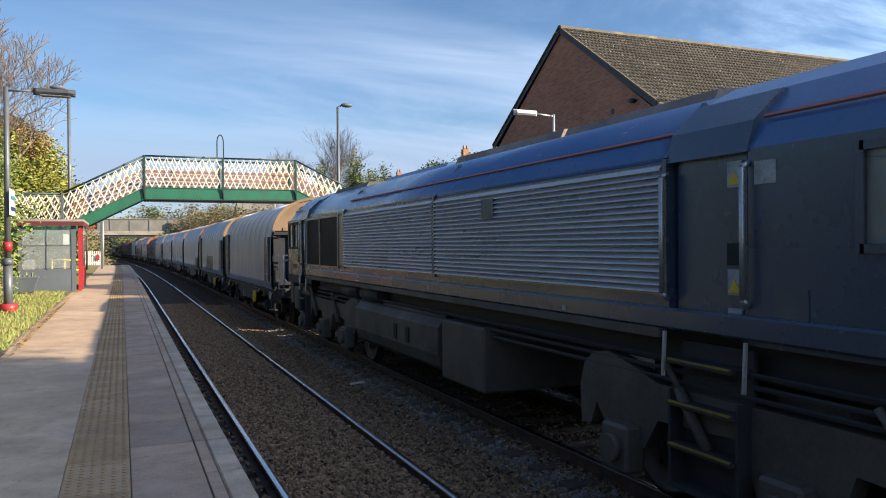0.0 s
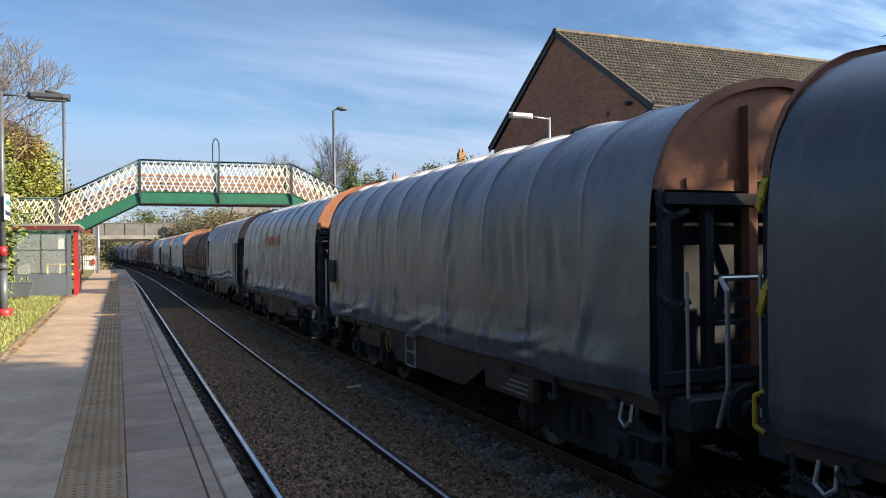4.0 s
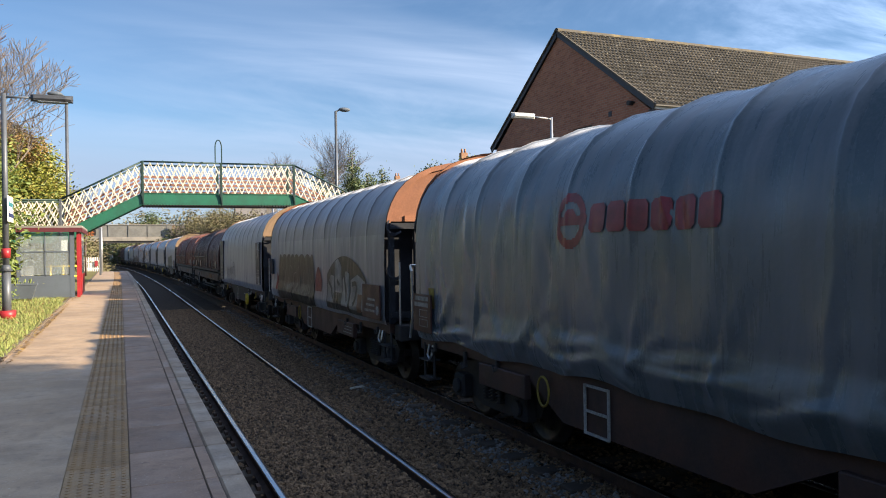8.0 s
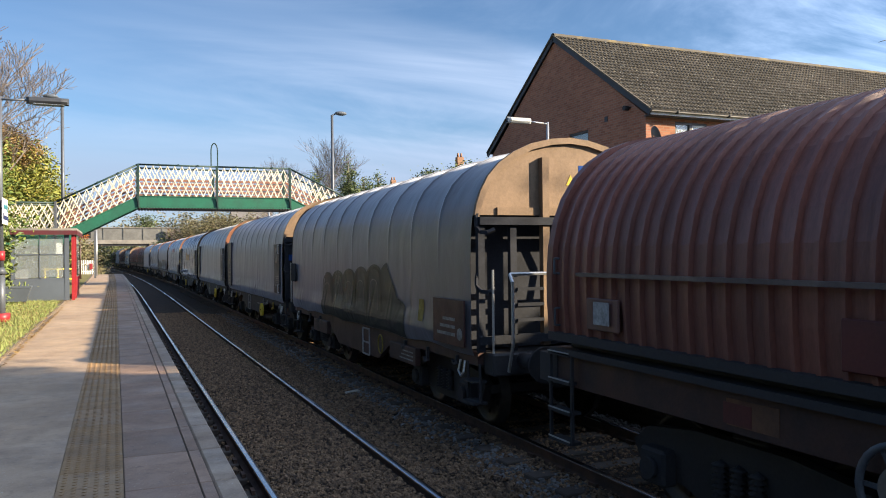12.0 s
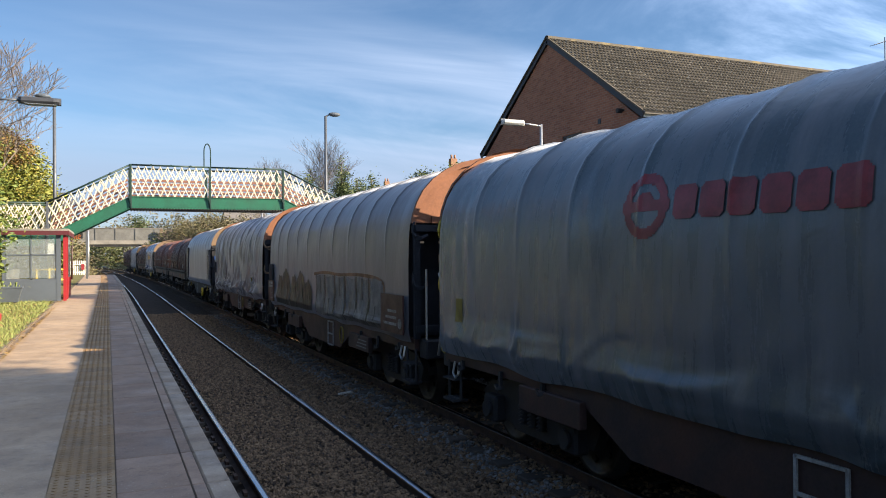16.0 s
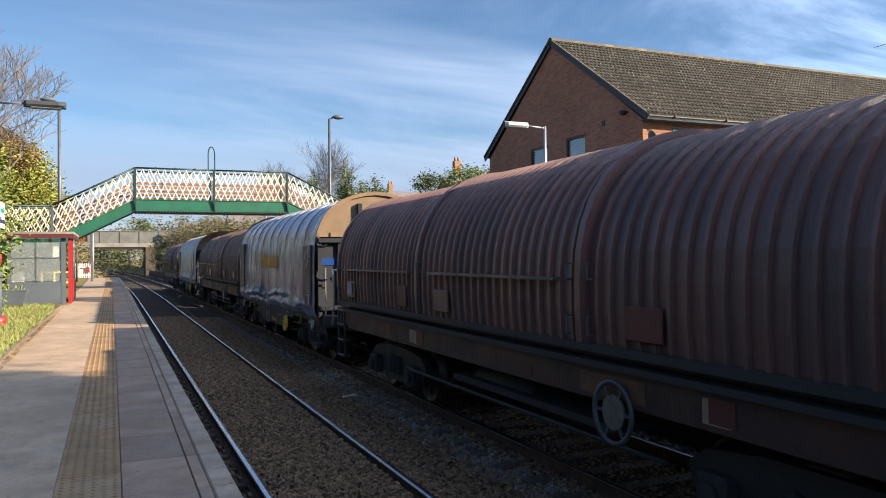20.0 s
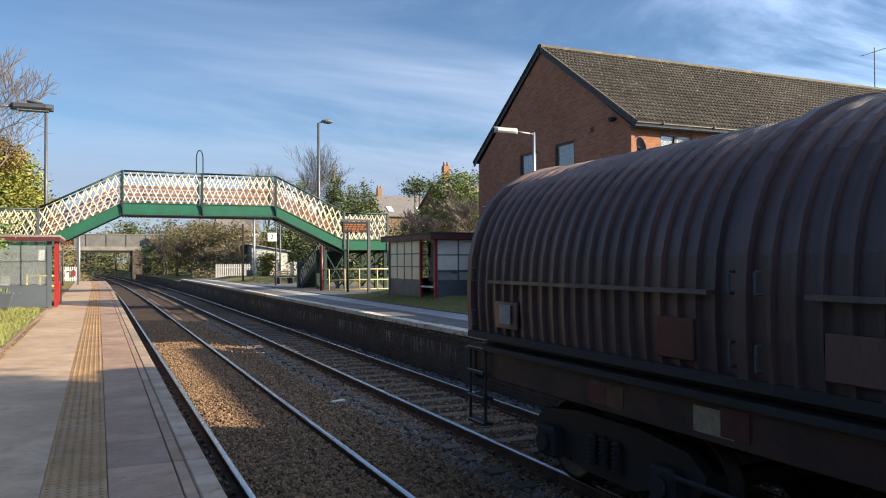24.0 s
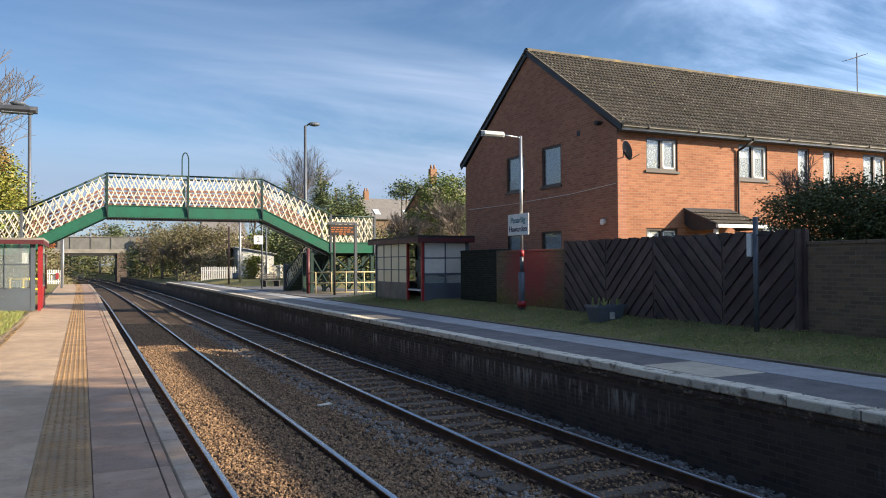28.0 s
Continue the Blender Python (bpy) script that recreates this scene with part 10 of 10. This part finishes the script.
leafy("dark shrubs behind the far platform", "shrub", [(14.5, 56, 3.0, 2.0, 2.5, 2.0), (17.8, 58, 3.2, 2.4, 2.5, 2.2), (21.0, 58, 2.8, 2.2, 2.5, 2.0), (15.5, 66, 3.4, 2.6, 3, 2.4)], 16000, 0.12, "dark_bush", 46, category="bush")
bare_tree("bare brushwood beside the ivy-covered tree", (21.2, 57, 0.9), 8.2, 51, 5, 0.13, 0.6, first=0.26)
bare_tree("bare brushwood among the shrubs", (24.8, 57, 0.9), 9.5, 52, 5, 0.13, 0.6, first=0.28)
bare_tree("rounded bare tree against the sky", (19.9, 109, 1.0), 18.6, 61, 5, 0.24, 0.62, thin=0.01, first=0.3)
bare_tree("slender bare tree with ivy on its trunk", (24.3, 109, 1.0), 20.5, 63, 5, 0.2, 0.42, thin=0.01, first=0.32)
foliage("trunk_ivy", [(24.3, 109, 9.5, 0.55, 0.55, 6.5)], 1600, 0.16, "ivy", "ivy climbing the bare tree's trunk", "ivy", 64, 0.3)
leafy("dark pine top behind the houses", "pine_tree", [(37, 95, 12.6, 1.7, 1.7, 0.7), (36.2, 95, 11.8, 1.4, 1.4, 0.6)], 1600, 0.16, "conifer", 47)
leafy("olive willow scrub on the bank", "scrub_bush", [(9.0, 92, 5.2, 2.8, 3, 2.4), (12.2, 90, 4.6, 2.6, 3, 2.6), (6.6, 98, 4.6, 2.2, 3, 2.4), (10.2, 86, 2.6, 2.4, 3, 1.8)], 26000, 0.1, "scrub", 48, category="bush", shell=0.3)
leafy("dark shrubs by the bridge abutment", "shrub", [(6.2, 112, 3.4, 2.4, 5, 2.6), (8.6, 104, 3.0, 2.2, 4, 2.2), (5.4, 122, 3.0, 2.0, 5, 2.6)], 6000, 0.17, "dark_bush", 49, category="bush")
for k, (x, y, h) in enumerate(((7.6, 93, 7.4), (10.6, 95, 8.2), (12.8, 93, 8.0), (5.8, 104, 7.0), (14.0, 98, 8.5), (9.2, 100, 8.6), (6.4, 112, 8.0), (11.6, 88, 6.4), (8.4, 86, 5.6), (12.6, 104, 9.4), (7.0, 120, 8.8))):
    bare_tree("bare scrub tree on the bank", (x, y, 0.9), h, 70 + k, 5, 0.1, 0.62, thin=0.022, first=0.22)
leafy("far scrub beyond the road bridge", "scrub_bush", [(-9 + 3.4 * k, 190 + (k % 3) * 6, 3.0 + (k % 2), 3.4, 4, 3.6) for k in range(7)], 7000, 0.24, "scrub", 50, category="bush", shell=0.3)
leafy("trees rising behind the road bridge", "tree", [(1, 165, 7.5, 3.5, 3, 3.0), (6, 160, 7.6, 3.6, 3, 2.6), (11, 158, 8.0, 4, 3, 3.0), (16, 156, 7.5, 4, 3, 3.0), (21, 156, 7.0, 4, 3, 3.0)], 6500, 0.24, "scrub", 53, shell=0.3)
leafy("single dark fir beyond the road bridge", "fir_tree", [(3.2, 150, 8.4, 1.2, 1.2, 1.4), (3.2, 150, 6.6, 1.8, 1.8, 1.6)], 1500, 0.2, "conifer", 54)
leafy("scrub along the near side of the line", "scrub_bush", [(-6.8, 84 + 9 * k, 2.4 + 0.4 * (k % 2), 2.0, 5, 1.9) for k in range(6)], 6500, 0.17, "scrub", 55, category="bush", shell=0.35)
leafy("tawny bank grass at the platform end", "grass_tuft", [(-3.9, 77, 1.0, 0.7, 3, 0.5), (-3.6, 84, 0.8, 0.6, 3, 0.5), (7.6, 80, 1.0, 1.0, 5, 0.5)], 3000, 0.1, "scrub", 56, category="grass", shell=0.2)
leafy("dark evergreen shrub overhanging the old wall", "shrub", [(10.9, 10.7, 3.35, 0.8, 1.4, 0.75), (11.2, 9.2, 3.2, 0.9, 1.5, 0.8), (10.6, 8.0, 3.2, 0.8, 1.4, 0.75)], 52000, 0.034, "dark_bush", 57, (11.0, 10, 1.1), 0.08, category="bush", shell=0.35)
bare_tree("thorny bare twigs over the shrub", (11.0, 11.2, 2.4), 2.6, 58, 4, 0.03, 0.7, thin=0.006, first=0.3)
leafy("bright garden shrub beside the hut", "shrub", [(11.5, 70.0, 2.2, 0.6, 0.6, 1.1), (11.9, 70.2, 2.5, 0.6, 0.6, 0.8)], 2600, 0.09, "hedge", 59, category="bush")


def make_blades(name, x0, x1, y0, y1, count, seed, h, label):
    """Grass as many thin leaning blades."""
    rng = np.random.default_rng(seed)
    y = y0 + (y1 - y0) * rng.random(count) ** 1.4
    x = x0 + (x1 - x0) * rng.random(count)
    z = np.array([ground_height(a, b) for a, b in zip(x, y)])
    hh = h * (0.4 + 0.9 * rng.random(count))
    a = rng.random(count) * math.tau
    lx, ly = rng.standard_normal(count) * hh * 0.4, rng.standard_normal(count) * hh * 0.4
    wx, wy = np.cos(a) * h * 0.09, np.sin(a) * h * 0.09
    v = np.stack([np.stack([x - wx, y - wy, z], -1), np.stack([x + wx, y + wy, z], -1), np.stack([x + lx, y + ly, z + hh], -1)], 1).reshape(-1, 3)
    f = np.arange(count * 3).reshape(-1, 3).tolist()
    tagged(new(name, raw(name, v.tolist(), f, "blade")), label, "grass", kind="stuff")


leafy("dark conifers behind the hut", "conifer", [(20.0, 98, 4.6, 2.2, 2, 3.4), (22.6, 98, 4.8, 2.4, 2, 3.6), (25.4, 99, 4.4, 2.6, 2, 3.6), (28.6, 99, 4.2, 2.8, 2, 3.4)], 15000, 0.19, "conifer", 91)
leafy("green garden shrubs behind the hut", "shrub", [(15.6, 99, 3.4, 1.8, 2, 2.2), (17.8, 99, 3.8, 1.8, 2, 2.6)], 6000, 0.16, "hedge", 92, category="bush")
leafy("brown winter scrub on the bank behind", "scrub_bush", [(8 + 3.4 * k, 116 + 4 * (k % 2), 3.6 + 0.6 * (k % 3), 2.6, 3, 3.2) for k in range(10)], 16000, 0.22, "scrub", 93, category="bush", shell=0.3)
leafy("dark thicket along the cutting beyond the road bridge", "scrub_bush", [(-12 + 3.6 * k, 172 + 5 * (k % 2), 2.6, 3.0, 3, 3.2) for k in range(4)] + [(6 + 3.6 * k, 172, 2.8, 3.0, 3, 3.2) for k in range(3)], 9000, 0.26, "dark_bush", 94, category="bush", shell=0.3)


make_blades("grass", -5.6, -3.88, 12, 34, 12000, 5, 0.09, "short green grass beside the near platform")
make_blades("grass", 7.5, 9.3, 6, 34, 15000, 6, 0.06, "short green grass behind the far platform")


def make_litter(x0, x1, y0, y1, count, seed, size, label, lift=0.02):
    """Fallen leaves: small bent pieces lying flat on the ground."""
    rng = np.random.default_rng(seed)
    knots = np.stack([x0 + (x1 - x0) * rng.random(60), y0 + (y1 - y0) * rng.random(60)], -1)
    q = knots[rng.integers(0, 60, count)] + rng.standard_normal((count, 2)) * np.array([(x1 - x0) * 0.16, 0.9])
    q[:, 0] = np.clip(q[:, 0], x0, x1)
    z = np.array([max(ground_height(a, b), 0.93 if a > x1 - 0.25 and x1 < 0 else 0.0) for a, b in q]) + lift + 0.02 * rng.random(count)
    a = rng.random(count) * math.tau
    r = size * (0.6 + 0.8 * rng.random(count))
    ux, uy = np.cos(a) * r, np.sin(a) * r
    up = r * 0.35 * rng.random(count)
    base = np.stack([q[:, 0], q[:, 1], z], -1)
    one = np.stack([ux, uy, up], -1)
    two = np.stack([-uy * 0.6, ux * 0.6, -up * 0.3], -1)
    v = np.stack([base - one, base + two, base + one, base - two], 1).reshape(-1, 3)
    f = [(4 * k, 4 * k + 1, 4 * k + 2, 4 * k + 3) for k in range(count)]
    tagged(new("fallen_leaves", raw("fallen_leaves", v.tolist(), f, "dead_leaf")), label, "leaves", kind="stuff")


M["dead_leaf"] = leaves("dead_leaf", (0.2, 0.115, 0.045), (0.3, 0.2, 0.07), (0.13, 0.075, 0.04))
make_litter(-5.4, -3.62, 12, 34, 5200, 71, 0.035, "brown fallen leaves on the grass and platform edge")
make_litter(7.5, 9.4, 5, 34, 2400, 72, 0.03, "brown fallen leaves on the grass behind the far platform")
make_blades("weeds", -3.95, -3.58, 13, 26, 1500, 9, 0.1, "yellow-green weeds growing over the platform edge")


# ---- houses behind ----
def make_house(name, x, y, w, d, z0, eave, ridge, wall, roof, label, windows=(), chimneys=(), skylights=0, turn=0.0, gable_front=False):
    h = thing(name, label, "house", pose(x, y, 0, 0, 0, turn))
    bm = B()
    if gable_front:
        prism(bm, [(-w / 2, z0), (w / 2, z0), (w / 2, eave), (0, ridge), (-w / 2, eave)], "y", 0, d)
    else:
        prism(bm, [(0, z0), (d, z0), (d, eave), (d / 2, ridge), (0, eave)], "x", -w / 2, w / 2)
    part("wall", bm, wall, h)
    bm = B()
    if gable_front:
        for s in (-1, 1):
            prism(bm, [(s * (w / 2 + 0.3), eave - 0.15), (0, ridge + 0.05), (0, ridge + 0.2), (s * (w / 2 + 0.3), eave)], "y", -0.2, d + 0.2)
    else:
        for s in (-1, 1):
            a = -0.35 if s < 0 else d + 0.35
            prism(bm, [(a, eave - 0.15), (d / 2, ridge + 0.05), (d / 2, ridge + 0.2), (a, eave)], "x", -w / 2 - 0.2, w / 2 + 0.2)
    part("roof", bm, roof, h)
    for a, b, u, v in windows:
        g = part("window", box(B(), a, -0.06, u, b, -0.02, v), "slate", h)
        part("window_frame", (lambda bm: [box(bm, p, -0.09, q, r, -0.061, t) for p, q, r, t in ((a - 0.05, u - 0.05, a + 0.06, v + 0.05), (b - 0.06, u - 0.05, b + 0.05, v + 0.05), ((a + b) / 2 - 0.04, u, (a + b) / 2 + 0.04, v), (a, u - 0.05, b, u + 0.05), (a, v - 0.05, b, v + 0.05))] and bm)(B()), "white_paint", g)
    for cx, cy, cz in chimneys:
        c = part("chimney", box(B(), cx - 0.4, cy - 0.3, cz - 2.2, cx + 0.4, cy + 0.3, cz - 0.45, 0.02), "chimney_brick", h, "brick chimney stack")
        for o in (-0.2, 0.2):
            part("chimney_pot", rod(B(), (cx + o, cy, cz - 0.45), (cx + o, cy, cz), 0.13, 10, 0.11), "chimney_brick", c)
    for k in range(skylights):
        u = -w / 2 + 1.6 + k * (w - 3.2) / max(1, skylights - 1)
        s = (ridge - eave) / (d / 2 + 0.35)
        part("skylight", bar(B(), (u, 0.4, eave + 0.28 + s * 0.55), (u, 1.7, eave + 0.28 + s * 1.85), 0.9, 0.06), "skylight", h, "tilted skylight")
    return h


M["chimney_brick"] = surface("chimney_brick", (0.3, 0.165, 0.095), (0.24, 0.13, 0.08), 0.85, scale=3, grain=14)
M["skylight"] = surface("roof_window", (0.55, 0.6, 0.66), (0.5, 0.55, 0.6), 0.12, relief=0, spec=0.8)
M["slate_roof"] = surface("grey_slate_roof", (0.14, 0.13, 0.125), (0.19, 0.175, 0.16), 0.8, scale=1.5, grain=8, relief=0.3)
M["red_tile"] = surface("red_roof_tile", (0.28, 0.12, 0.08), (0.22, 0.1, 0.07), 0.85, scale=1.5, grain=8, relief=0.3)
make_house("house", 19.2, 130, 6.5, 8, 1.0, 7.6, 9.9, "white_paint", "slate_roof", "white rendered house with a grey roof", windows=((-2.1, -0.9, 6.2, 7.4), (0.2, 1.4, 6.2, 7.4)))
make_house("house", 21.5, 126, 8.0, 5, 1.0, 4.6, 5.8, "brick_side", "red_tile", "low red brick house before the white one")
make_house("house", 43.5, 110, 13, 9, 1.0, 9.4, 12.6, "brick_old", "slate_roof", "brick house with skylights and paired chimneys", chimneys=((-5.4, 4.5, 14.4),), skylights=3)
make_house("house", 35.5, 75, 7, 8, 1.0, 8.6, 11.0, "brick_side", "slate_roof", "house with a tall yellow-brick chimney behind trees", chimneys=((-2.0, 4.0, 13.6),))

# unseen tree and wall added to the right and behind to shade the platforms
leafy("unseen broad evergreen tree added to shade the near platform", "evergreen_tree", [(18.0 + 0.6 * (k % 2), -15.8 + 2.1 * k, 13.6, 2.0, 1.9, 2.5) for k in range(6)], 30000, 0.2, "conifer", 82, (18.3, -8, 1.0), 0.4, shell=0.05)
# Unseen hedge added on the left to block sky light from the train.
leafy("unseen dark hedge added to keep sky light off the train's near side", "winter_hedge", [(-9.6 + 0.5 * (k % 2), -12 + 3.1 * k, 3.1, 1.7, 2.0, 2.3) for k in range(11)], 22000, 0.2, "dark_bush", 83, None, 0.12, "hedge", 0.1)
# Unseen wall added to cast the long shadow edge along the tracks.
shade_block = thing("boundary_wall", "unseen tall plain brick wall added to shade the tracks", "wall")
part("wall", box(B(), 17.2, -16, 0.9, 17.7, 12.2, 8.75), "brick_side", shade_block)
part("coping", box(B(), 17.1, -16.1, 8.75, 17.8, 12.3, 8.95), "fascia", shade_block)


# ---- what moves ----
def motions():
    for vehicle, middle in CARS:
        rows = []
        for k in range(0, 57):
            t = k * 0.5
            y = middle + train_y(t)
            rows.append((t, pose(FAR + bend(y), y, 0, 0, 0, heading(y))))
        walk(vehicle, rows)
        # the wheels turn while the vehicle is near
        for ob in [o for o in vehicle.children if o.name.startswith("wheelset")]:
            here = ob.location.y
            r = ob.location.z
            base = ob.matrix_basis.copy()
            times = [k / 30 for k in range(0, 841) if -6 < middle + here + train_y(k / 30) < 34]
            rows = [(0.0, base)]
            turn = 0.0
            last = None
            for t in times:
                if t <= 0.0:
                    last = t
                    continue
                if last is None:
                    rows.append((t, base))
                else:
                    turn += -math.degrees((train_y(t) - train_y(last)) / r)
                    rows.append((t, base @ pose(0, 0, 0, turn, 0, 0)))
                last = t
            if rows[-1][0] < 28.0:
                rows.append((28.0, rows[-1][1]))
            walk(ob, rows)


motions()
